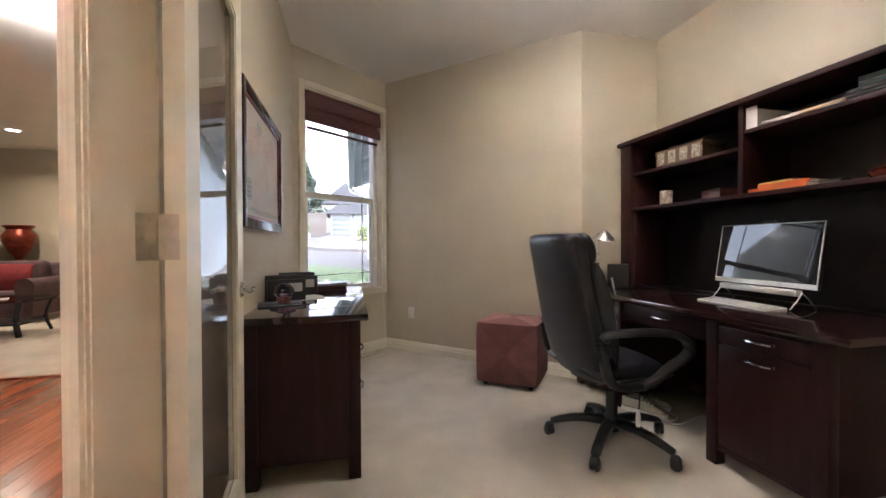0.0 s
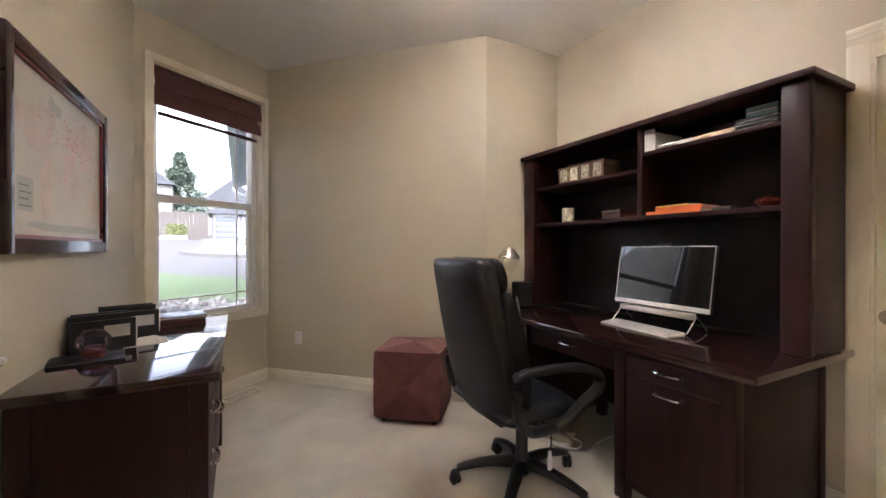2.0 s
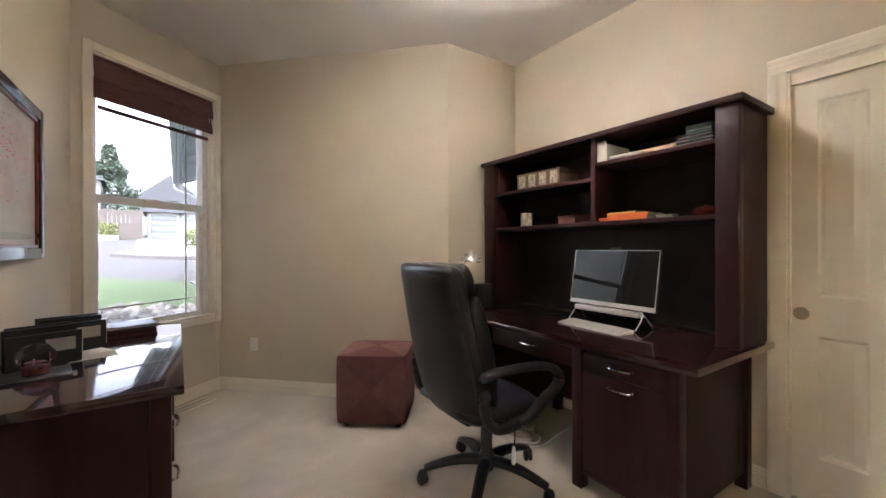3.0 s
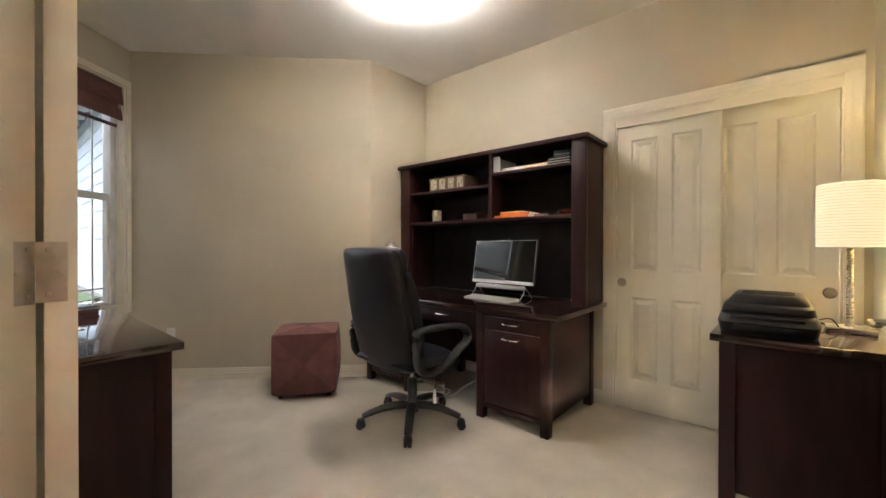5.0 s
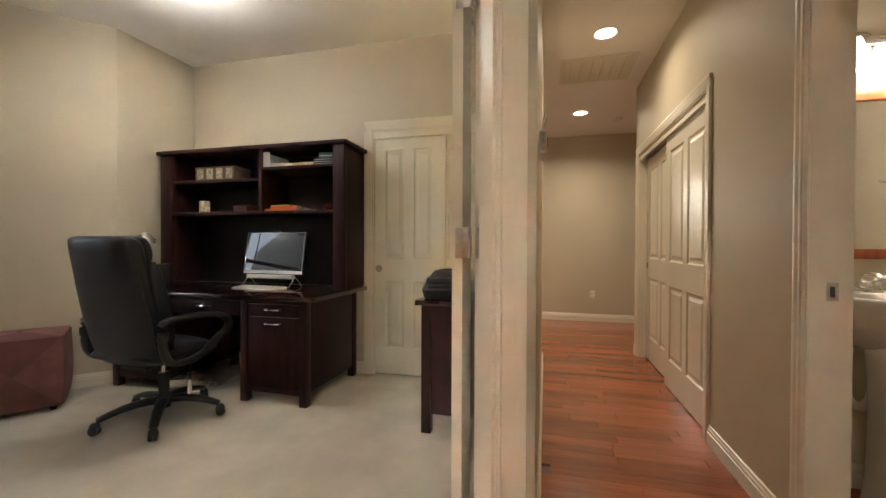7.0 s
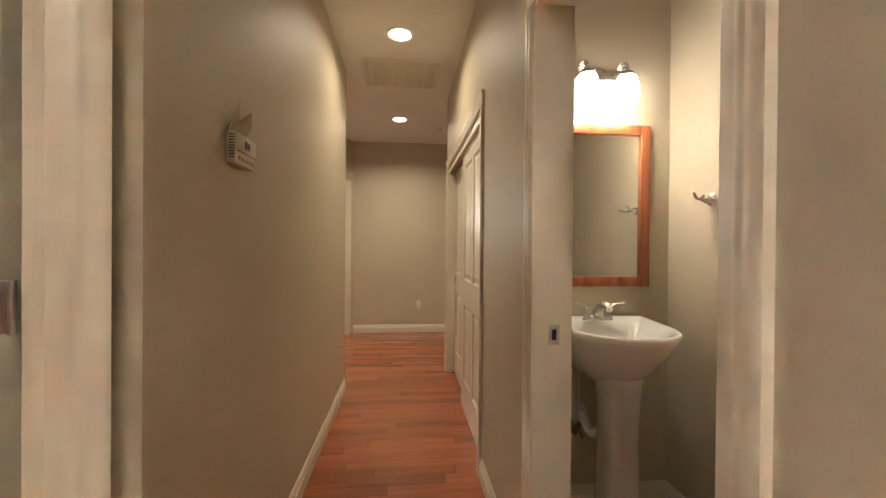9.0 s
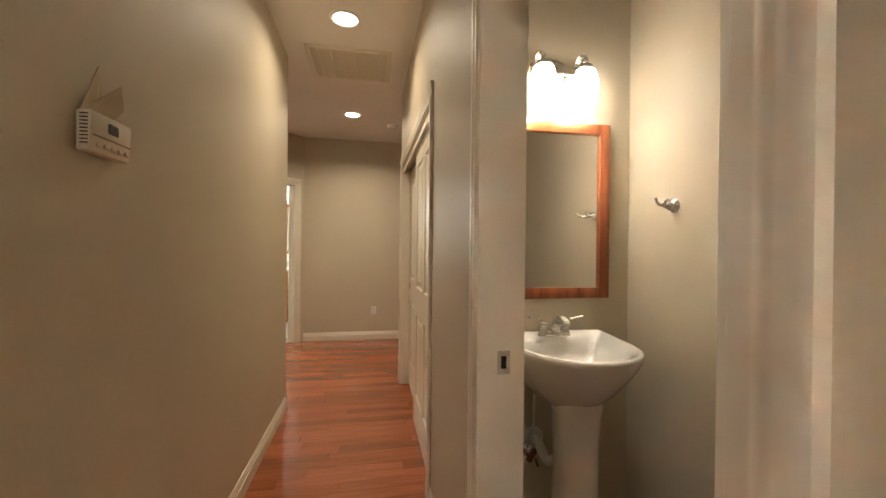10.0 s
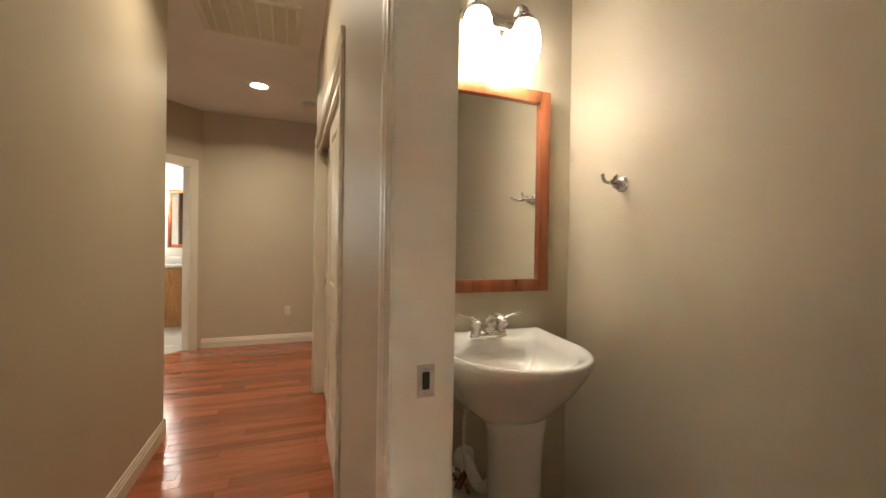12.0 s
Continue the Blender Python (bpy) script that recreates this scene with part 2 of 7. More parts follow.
HALL_N_END, HALL_S_END = 3.66, 4.26
POW_E, POW_S, POW_W = 2.02, -1.80, 0.52

# ---- the structure ----
# office walls, anti-clockwise with the thickness outwards is to the right, so run them clockwise
WIN0, WIN1, WINZ0, WINZ1 = 0.113, 1.055, 0.665, 2.53
wall("wall_west", (WEST, DOOR_A.y), BAY_W, T, OFFICE_H)
wall("wall_window", BAY_W, BAY_N, 0.16, OFFICE_H, [(WIN0, WIN1, WINZ0, WINZ1)])
wall("wall_bay", BAY_N, BAY_E, T, OFFICE_H)
wall("wall_north", BAY_E, (EAST, BAY_E[1]), T, OFFICE_H)
CL_N, CL_S, CL_TOP = 1.425, 0.24, 2.11
wall("wall_east", (EAST, BAY_E[1]), (EAST, SOUTH), T, OFFICE_H, [(BAY_E[1] - CL_N, BAY_E[1] - CL_S, 0, CL_TOP)])
wall("wall_south", (EAST + T, SOUTH), (DOOR_B.x, SOUTH), 0.098, OFFICE_H)
DL = (DOOR_B - DOOR_A).length
J0, J1, JTOP = 0.114, 1.717, 2.10
wall("wall_door", DOOR_B, DOOR_A, T, OFFICE_H, [(DL - J1, DL - J0, 0, JTOP)])
bm = bmesh.new()
prism(bm, [(-0.3, -0.2), (3.7, -0.2), (3.7, 3.5), (2.3, 3.5), (0.74, 5.0), (-0.3, 4.3)], OFFICE_H, OFFICE_H + 0.1)
whole("ceiling", bm, CEILING, "white textured ceiling of the home office", "ceiling", "structure")
bm = bmesh.new()
prism(bm, [tuple(DOOR_A - DN * 0.06), tuple(DOOR_B - DN * 0.06), (EAST + 0.7, SOUTH), (EAST + 0.7, 3.4), (2.25, 3.4), (0.73, 4.85), (WEST - 0.1, 4.2)], -0.05, 0.006)
whole("carpet", bm, CARPET, "cream cut-pile carpet in the home office", "carpet", "structure")

# hall
SUBFLOOR = material("dark_subfloor", (0.09, 0.03, 0.015), 0.5, vary=0.2)
bm = bmesh.new()
prism(bm, [(-9, -6), (9, -6), (9, 10), (-9, 10)], -0.2, -0.012)
whole("floor", bm, SUBFLOOR, "dark bed under the cherry plank floor", "floor", "structure")
hallface_B = DOOR_B - DN * T
corner_h = HINGE_L - DN * T + DU * ((HALL_N - (HINGE_L - DN * T).y) / DU.y)
wall("wall_hall_north", (HALL_N_END, HALL_N), tuple(corner_h), -0.098, OFFICE_H)
wall("wall_hall_north_return", (HALL_N_END - T, 2.6), (HALL_N_END, 0.03), -T, OFFICE_H)
PD0, PD1 = 0.665, 1.44
wall("wall_hall_south", (-2.2, HALL_S), (HALL_S_END, HALL_S), -T, OFFICE_H, [(PD0 + 2.2, PD1 + 2.2, 0, 2.06), (2.385 + 2.2, 4.13 + 2.2, 0, 2.04)])
wall("wall_hall_end", (HALL_END, -4.0), (HALL_END, 0.24), -T, OFFICE_H)
wall("wall_hall_diagonal", (HALL_END, 0.24), (HALL_END - 1.2, 1.44), -T, OFFICE_H, [(0.13, 0.95, 0, 2.11)])
bm = bmesh.new()
prism(bm, [(-9, -6), (9, -6), (9, 0.09), (1.1, 0.05), (-0.25, 1.45), (-0.25, 4.25), (-3.4, 8.75), (-9, 8.75)], HALL_H, HALL_H + 0.08)
prism(bm, [(3.2, 0.0), (9, 0.0), (9, 6), (3.2, 6)], HALL_H + 0.002, HALL_H + 0.08)
whole("hall_ceiling", bm, CEILING, "white textured ceiling of the hall", "ceiling", "structure")

# powder room
wall("wall_powder_east", (POW_E, HALL_S - T), (POW_E, POW_S), T, OFFICE_H)
wall("wall_powder_south", (POW_E + T, POW_S), (POW_W, POW_S), T, OFFICE_H)
wall("wall_powder_west", (POW_W, POW_S), (POW_W, HALL_S - T), T, OFFICE_H)
# far walls that close the place
wall("wall_far_west", (-7.2, -3.0), (-7.2, 8.6), T, OFFICE_H)
wall("wall_far_north", (-7.2, 8.6), (-3.3, 8.6), T, OFFICE_H)
wall("wall_living_east", (-0.255, 1.60), (-0.255, 4.2), -0.003, OFFICE_H)
wall("wall_living_north_east", (-0.26, 4.22), (-3.3, 8.6), -0.1, OFFICE_H)
wall("wall_far_south", (-2.2, -3.0), (-7.2, -3.0), T, OFFICE_H)
wall("wall_foyer_south", (-2.2, HALL_S), (-2.2, -3.0), -T, OFFICE_H)
wall("wall_landing_south", (HALL_END, -3.2), (HALL_S_END, -3.2), T, OFFICE_H)
wall("wall_landing_west", (HALL_S_END - T, -3.2), (HALL_S_END - T, HALL_S), -T, OFFICE_H)
wall("wall_landing_north", (HALL_N_END, 2.6), (HALL_END - 1.0, 2.6), T, OFFICE_H)


def loft(bm, rings, cap=True):
    vs = [[bm.verts.new(p) for p in r] for r in rings]
    n = len(vs[0])
    for a, b in zip(vs, vs[1:]):
        for i in range(n):
            j = (i + 1) % n
            bm.faces.new((a[i], a[j], b[j], b[i]))
    if cap:
        bm.faces.new(vs[0][::-1])
        bm.faces.new(vs[-1])


def squircle(a, b, n=28, power=3.2):
    out = []
    for i in range(n):
        t = 2 * math.pi * i / n
        c, s = math.cos(t), math.sin(t)
        out.append((a * math.copysign(abs(c) ** (2 / power), c), b * math.copysign(abs(s) ** (2 / power), s)))
    return out


def bevelled(name, dims, mat, parent, width=0.004, label="", segments=2, m=None):
    """One bevelled board or block as a part: dims = x0, x1, y0, y1, z0, z1."""
    bm = bmesh.new()
    box(bm, *dims)
    soften(bm, width, segments)
    if m is not None:
        bm.transform(m)
    return part(name, bm, mat, parent, label, smooth=True)


def pull(parent, at, along, out, length=0.11, mat=None, label="chrome bow handle"):
    """A bowed handle: two feet and a bar that bows outwards."""
    a, o = Vector(along), Vector(out)
    p = Vector(at)
    path = arc([p - a * length / 2, p - a * length * 0.46 + o * 0.022, p + o * 0.03, p + a * length * 0.46 + o * 0.022, p + a * length / 2], 5)
    bm = bmesh.new()
    sweep(bm, path, circle(0.006, 8))
    for s in (-1, 1):
        q = p + a * s * length / 2
        revolve(bm, [(0.0, 0), (0.009, 0), (0.008, 0.004), (0.005, 0.008), (0, 0.008)], 12, Matrix.Translation(q) @ o.to_track_quat("Z", "Y").to_matrix().to_4x4())
    return part("handle", bm, CHROME, parent, label, smooth=True)


def panel_door(name, width, height, thick, parent, columns=2, mat=None):
    """A moulded four-panel door slab in its own x (width), y (0 to thick, face at 0), z; panels are raised inside sunk frames."""
    mat = mat or DOORPAINT
    bm = bmesh.new()
    st = 0.105
    mid = 0.085
    pw = (width - 2 * st - mid) / 2
    rows = ((0.22, 0.80), (0.99, height - 0.12))
    xs = [0, st, st + pw, st + pw + mid, st + 2 * pw + mid, width]
    zs = [0, rows[0][0], rows[0][1], rows[1][0], rows[1][1], height]
    front = [[bm.verts.new((x, 0, z)) for x in xs] for z in zs]
    for r in range(5):
        for c in range(5):
            a, b, d, e = front[r][c], front[r][c + 1], front[r + 1][c + 1], front[r + 1][c]
            if r in (1, 3) and c in (1, 3):
                x0, x1, z0, z1 = xs[c], xs[c + 1], zs[r], zs[r + 1]
                last = [a, b, d, e]
                for inset, depth in ((0.012, 0.009), (0.026, 0.009), (0.05, 0.002)):
                    ring = [bm.verts.new(q) for q in ((x0 + inset, depth, z0 + inset), (x1 - inset, depth, z0 + inset), (x1 - inset, depth, z1 - inset), (x0 + inset, depth, z1 - inset))]
                    for i in range(4):
                        j = (i + 1) % 4
                        bm.faces.new((last[i], last[j], ring[j], ring[i]))
                    last = ring
                bm.faces.new(last)
            else:
                bm.faces.new((a, b, d, e))
    back = [bm.verts.new(q) for q in ((0, thick, 0), (width, thick, 0), (width, thick, height), (0, thick, height))]
    bm.faces.new(back)
    for i, loop in enumerate((front[0], [front[r][5] for r in range(6)], front[5][::-1], [front[r][0] for r in range(5, -1, -1)])):
        bm.faces.new(list(loop) + [back[(i + 1) % 4], back[i]])
    return part(name, bm, mat, parent)


# ---- trim ----
baseboard("baseboard", (WEST, DOOR_A.y), BAY_W)
baseboard("baseboard", BAY_W, BAY_N)
baseboard("baseboard", BAY_N, BAY_E)
baseboard("baseboard", BAY_E, (EAST, BAY_E[1]))
baseboard("baseboard", (EAST, BAY_E[1]), (EAST, 1.505))
baseboard("baseboard", (EAST, SOUTH), (DOOR_B.x + 0.02, SOUTH))
baseboard("baseboard", tuple(corner_h), (HALL_N_END, HALL_N))
baseboard("baseboard", (HALL_N_END, HALL_N - 0.012), (HALL_N_END, 2.6))
baseboard("baseboard", (HALL_S_END, -3.2), (HALL_S_END, HALL_S + 0.012))
baseboard("baseboard", (2.31, HALL_S), (1.513, HALL_S))
baseboard("baseboard", (HALL_S_END, HALL_S), (4.205, HALL_S))
baseboard("baseboard", (0.60, HALL_S), (-2.2, HALL_S))
baseboard("baseboard", (HALL_END, 0.24), (HALL_END, -3.2))
baseboard("baseboard", (POW_E, HALL_S - T), (POW_E, POW_S))
baseboard("baseboard", (POW_E, POW_S), (POW_W, POW_S))
E_A, E_B = DOOR_A - DN * T, DOOR_B - DN * T
M_HALLDOOR = line_pose(E_A, E_B)
casing("casing_double_door_hall", E_A, E_B, J0, J1, JTOP, 0.088)
casing("casing_double_door_office", DOOR_B, DOOR_A, DL - J1, DL - J0, JTOP, 0.045)
# jambs with a stop
bm = bmesh.new()
md = line_pose(DOOR_A, DOOR_B)
for a, b in ((J0 - 0.002, J0 + 0.014), (J1 - 0.014, J1 + 0.002)):
    box(bm, a, b, -T - 0.002, 0.002, 0, JTOP, md)
box(bm, J0, J1, -T - 0.002, 0.002, JTOP - 0.014, JTOP + 0.002, md)
box(bm, J0 + 0.014, J0 + 0.026, -T + 0.004, -0.042, 0, JTOP - 0.014, md)
box(bm, J1 - 0.026, J1 - 0.014, -T + 0.004, -0.042, 0, JTOP - 0.014, md)
whole("door_jamb", bm, TRIM, "cream painted jamb of the double door with stops", "door jamb", "structure")
casing("casing_closet", (EAST, BAY_E[1]), (EAST, SOUTH), BAY_E[1] - CL_N, BAY_E[1] - CL_S, CL_TOP, 0.075)
casing("casing_powder", (-2.2, HALL_S), (HALL_S_END, HALL_S), PD0 + 2.2, PD1 + 2.2, 2.06, 0.072)
casing("casing_hall_closet", (-2.2, HALL_S), (HALL_S_END, HALL_S), 2.385 + 2.2, 4.13 + 2.2, 2.04, 0.072)
for nm in ("casing_powder", "casing_hall_closet"):
    o = bpy.data.objects[nm]
    o.data.transform(Matrix.Translation((0, 2 * HALL_S, 0)) @ Matrix.Diagonal((1, -1, 1, 1)))
    o.data.flip_normals()
casing("casing_bath", (HALL_END, 0.24), (HALL_END - 1.2, 1.44), 0.13, 0.95, 2.11, 0.072)
o = bpy.data.objects["casing_bath"]
o.data.transform(line_pose((HALL_END, 0.24), (HALL_END - 1.2, 1.44)) @ Matrix.Diagonal((1, -1, 1, 1)) @ line_pose((HALL_END, 0.24), (HALL_END - 1.2, 1.44)).inverted())
o.data.flip_normals()
# powder jambs
bm = bmesh.new()
box(bm, PD1 - 0.002, PD1 + 0.014, HALL_S - T - 0.012, HALL_S + 0.004, 0, 2.06)
box(bm, PD0 - 0.014, PD0 + 0.002, HALL_S - T - 0.012, HALL_S + 0.004, 0, 2.06)
box(bm, PD0, PD1, HALL_S - T - 0.012, HALL_S + 0.004, 2.046, 2.062)
whole("powder_room_jamb", bm, TRIM, "cream painted jamb of the pocket door", "door jamb", "structure")
bm = bmesh.new()
mb = line_pose((HALL_END, 0.24), (HALL_END - 1.2, 1.44))
box(bm, 0.13, 0.145, -T - 0.01, 0.004, 0, 2.11, mb)
box(bm, 0.935, 0.95, -T - 0.01, 0.004, 0, 2.11, mb)
box(bm, 0.13, 0.95, -T - 0.01, 0.004, 2.095, 2.11, mb)
whole("bathroom_jamb", bm, TRIM, "cream painted jamb of the bathroom door", "door jamb", "structure")


# ---- window ----
def window():
    m = line_pose(BAY_W, BAY_N)
    w = thing("window_1", m, "white single-hung vinyl window with a lower muntin grid", "window", kind="structure")
    a, b, z0, z1 = WIN0, WIN1, WINZ0, WINZ1
    bm = bmesh.new()       # drywall return and sill lining
    box(bm, a - 0.001, a + 0.012, -0.002, 0.10, z0, z1)
    box(bm, b - 0.012, b + 0.001, -0.002, 0.10, z0, z1)
    box(bm, a, b, -0.002, 0.10, z1 - 0.012, z1 + 0.001)
    box(bm, a, b, -0.002, 0.10, z0 - 0.001, z0 + 0.014)
    part("window_lining", bm, TRIM, w)
    f = 0.05
    bm = bmesh.new()
    y0, y1 = 0.075, 0.15
    box(bm, a + 0.012, a + 0.012 + f, y0, y1, z0 + 0.014, z1 - 0.012)
    box(bm, b - 0.012 - f, b - 0.012, y0, y1, z0 + 0.014, z1 - 0.012)
    box(bm, a + 0.012 + f, b - 0.012 - f, y0, y1, z1 - 0.012 - f, z1 - 0.012)
    box(bm, a + 0.012 + f, b - 0.012 - f, y0, y1, z0 + 0.014, z0 + 0.030)
    soften(bm, 0.004, 1)
    part("window_frame", bm, WHITE_PLASTIC, w)
    ia, ib = a + 0.012 + f, b - 0.012 - f
    zm = 1.585
    bm = bmesh.new()
    box(bm, ia, ib, 0.082, 0.125, zm - 0.028, zm + 0.028)
    box(bm, ia, ia + 0.028, 0.082, 0.125, z0 + 0.030, zm - 0.028)
    box(bm, ib - 0.028, ib, 0.082, 0.125, z0 + 0.030, zm - 0.028)
    box(bm, ia + 0.028, ib - 0.028, 0.082, 0.125, z0 + 0.030, z0 + 0.052)
    soften(bm, 0.003, 1)
    part("sash", bm, WHITE_PLASTIC, w, "white lower sash with a meeting rail")
    for (x, za, zb) in ((0.200, z0 + 0.052, zm - 0.028), (0.864, z0 + 0.052, zm - 0.028), (0.200, zm + 0.028, z1 - 0.07), (0.864, zm + 0.028, z1 - 0.07)):
        bevelled("muntin", (x - 0.006, x + 0.006, 0.1065, 0.1135, za, zb), WHITE_PLASTIC, w, 0.001)
    bevelled("muntin", (ia + 0.028, ib - 0.028, 0.104, 0.116, 0.822, 0.834), WHITE_PLASTIC, w, 0.001)
    bevelled("latch", (0.50, 0.56, 0.066, 0.082, zm + 0.0, zm + 0.016), WHITE_PLASTIC, w, 0.003)
    for za, zb, y in ((z0 + 0.045, zm, 0.118), (zm, z1 - 0.06, 0.128)):
        bm = bmesh.new()
        box(bm, ia + 0.004, ib - 0.004, y, y + 0.003, za, zb)
        g = part("pane", bm, GLASS, w)
        g.visible_shadow = False
    return w


window()
bm = bmesh.new()
mw = line_pose(BAY_W, BAY_N)
cw = 0.056
for x0, x1, z0, z1 in ((WIN0 - cw, WIN0, WINZ0 - cw, WINZ1 + cw), (WIN1, min(WIN1 + cw, 1.10), WINZ0 - cw, WINZ1 + cw), (WIN0, WIN1, WINZ1, WINZ1 + cw), (WIN0, WIN1, WINZ0 - cw, WINZ0)):
    box(bm, x0, x1, -0.018, 0, z0, z1, mw)
soften(bm, 0.003, 1)
whole("casing_window", bm, TRIM, "flat cream painted window casing", "casing", "structure")

BAMBOO = material("woven_bamboo", (0.115, 0.038, 0.034), 0.6, vary=0.5, scale=30, stretch=(0.4, 0.4, 9), bump=0.9, bump_scale=60, dark=(0.025, 0.011, 0.009))


def roman_shade():
    t = thing("roman_shade", line_pose(BAY_W, BAY_N), "dark brown woven bamboo roman shade drawn half up in the window", "window shade")
    a, b = WIN0 + 0.02, WIN1 - 0.02
    top = WINZ1 - 0.016
    def fold(y0, z0, z1, bulge):
        n = 10
        bm = bmesh.new()
        outer, inner = [], []
        for k in range(n + 1):
            f = k / n
            z = z1 + (z0 - z1) * f
            y = y0 - bulge * math.sin(f * math.pi * 0.55) ** 2
            outer.append((y, z))
            inner.append((y + 0.008, z))
        prof = outer + inner[::-1]
        va = [bm.verts.new((a, y, z)) for y, z in prof]
        vb = [bm.verts.new((b, y, z)) for y, z in prof]
        for i in range(len(prof)):
            j = (i + 1) % len(prof)
            bm.faces.new((va[i], va[j], vb[j], vb[i]))
        bm.faces.new(va[::-1])
        bm.faces.new(vb)
        return bm
    part("shade_fold", fold(0.012, top - 0.150, top, 0.016), BAMBOO, t)
    part("shade_fold", fold(0.024, top - 0.279, top - 0.135, 0.02), BAMBOO, t)
    bevelled("bottom_bar", (a + 0.04, b - 0.02, 0.034, 0.046, top - 0.340, top - 0.312), BAMBOO, t, 0.003)
    bevelled("head_rail", (a, b, 0.03, 0.06, top - 0.03, top), BAMBOO, t, 0.003)
    bm = bmesh.new()
    sweep(bm, arc([(b - 0.02, 0.02, top - 0.05), (b - 0.02, 0.01, 1.6), (b - 0.015, -0.024, 0.9), (b + 0.004, -0.03, 0.45), (b + 0.012, -0.04, 0.12)], 6), circle(0.0022, 6))
    part("cord", bm, PAPER, t, "thin pale lift cord hanging to the floor")


roman_shade()


# ---- wall fittings ----
def outlet(m):
    t = thing("wall_outlet", m, "ivory plastic duplex wall outlet", "outlet", "wall outlets")
    bevelled("cover_plate", (-0.035, 0.035, -0.006, 0, -0.057, 0.057), WHITE_PLASTIC, t, 0.002)
    for z in (-0.026, 0.026):
        bevelled("socket", (-0.017, 0.017, -0.009, -0.004, z - 0.014, z + 0.014), WHITE_PLASTIC, t, 0.004)
    for z in (-0.026, 0.026):
        for x in (-0.007, 0.005):
            bevelled("slot", (x, x + 0.002, -0.0096, -0.008, z - 0.002, z + 0.006), DARKGAP, t, 0.0002)
    return t


o1 = outlet(line_pose(BAY_N, BAY_E, 0.335, 0, 0.41))
copy_thing(o1, pose(HALL_END, -0.70, 0.40, 0, 0, -90))


def floor_vent():
    t = thing("floor_register", line_pose(BAY_W, BAY_N, 0.72, -0.12, 0.006), "cream steel floor register in the carpet under the window", "floor vent")
    bm = bmesh.new()
    for d in ((-0.17, 0.17, -0.07, -0.055), (-0.17, 0.17, 0.055, 0.07), (-0.17, -0.155, -0.055, 0.055), (0.155, 0.17, -0.055, 0.055)):
        box(bm, *d, 0, 0.006)
    part("frame", bm, TRIM, t)
    # flat sheet, its black colour stands for the shaded duct below
    bm = bmesh.new()
    box(bm, -0.155, 0.155, -0.055, 0.055, 0.0, 0.001)
    part("duct", bm, DARKGAP, t)
    for k in range(14):
        x = -0.148 + k * 0.0215
        bevelled("slat", (x, x + 0.012, -0.055, 0.055, 0.002, 0.005), TRIM, t, 0.001)


floor_vent()

# ---- double door leaves ----
DOORGLASS = glassy("door_glass")


def door_hinge(parent, z, mat, side, off=0.0):
    """Two plates and a knuckle at the leaf's hinge edge; side: which way the leaf runs along x."""
    bm = bmesh.new()
    revolve(bm, [(0, -0.05), (0.0065, -0.05), (0.0065, 0.05), (0, 0.05)], 12, pose(0, 0.004, z))
    for k in (-0.03, -0.01, 0.01, 0.03):
        revolve(bm, [(0.0068, -0.0006), (0.0068, 0.0006)], 12, pose(0, 0.004, z + k))
    part("hinge_knuckle", bm, mat, parent, smooth=True)
    pl = bevelled("hinge_plate", (side * 0.0015 - 0.0008, side * 0.0015 + 0.0008, -0.036 - off * 0.4, 0.0, z - 0.049, z + 0.049), mat, parent, 0.0005)
    for zz, y in ((0.036, -0.014), (-0.036, -0.014), (0, -0.028)):
        bm = bmesh.new()
        revolve(bm, [(0, 0), (0.004, 0), (0.003, 0.0012), (0, 0.0012)], 10, pose(side * 0.0005, y - off * 0.3, z + zz, 0, -side * 90, 0))
        part("screw", bm, mat, pl, smooth=True)


def lever(parent, x, y, z, face, way):
    """A lever handle with a round rose, on the face at y, standing out along face (+1 or -1)."""
    bm = bmesh.new()
    m = pose(x, y, z, -90 * face, 0, 0)
    revolve(bm, [(0, 0), (0.032, 0), (0.032, 0.004), (0.026, 0.009), (0.012, 0.012), (0.010, 0.042), (0.0, 0.042)], 24, m)
    part("rose", bm, NICKEL, parent, smooth=True)
    bm = bmesh.new()
    oy = y + face * 0.042
    sweep(bm, arc([(x - way * 0.01, oy, z), (x + way * 0.03, oy + face * 0.006, z + 0.004), (x + way * 0.07, oy + face * 0.002, z - 0.002), (x + way * 0.115, oy - face * 0.006, z + 0.004)], 6), circle(0.009, 10, 0.75))
    part("lever", bm, NICKEL, parent, "brushed nickel door lever", smooth=True)


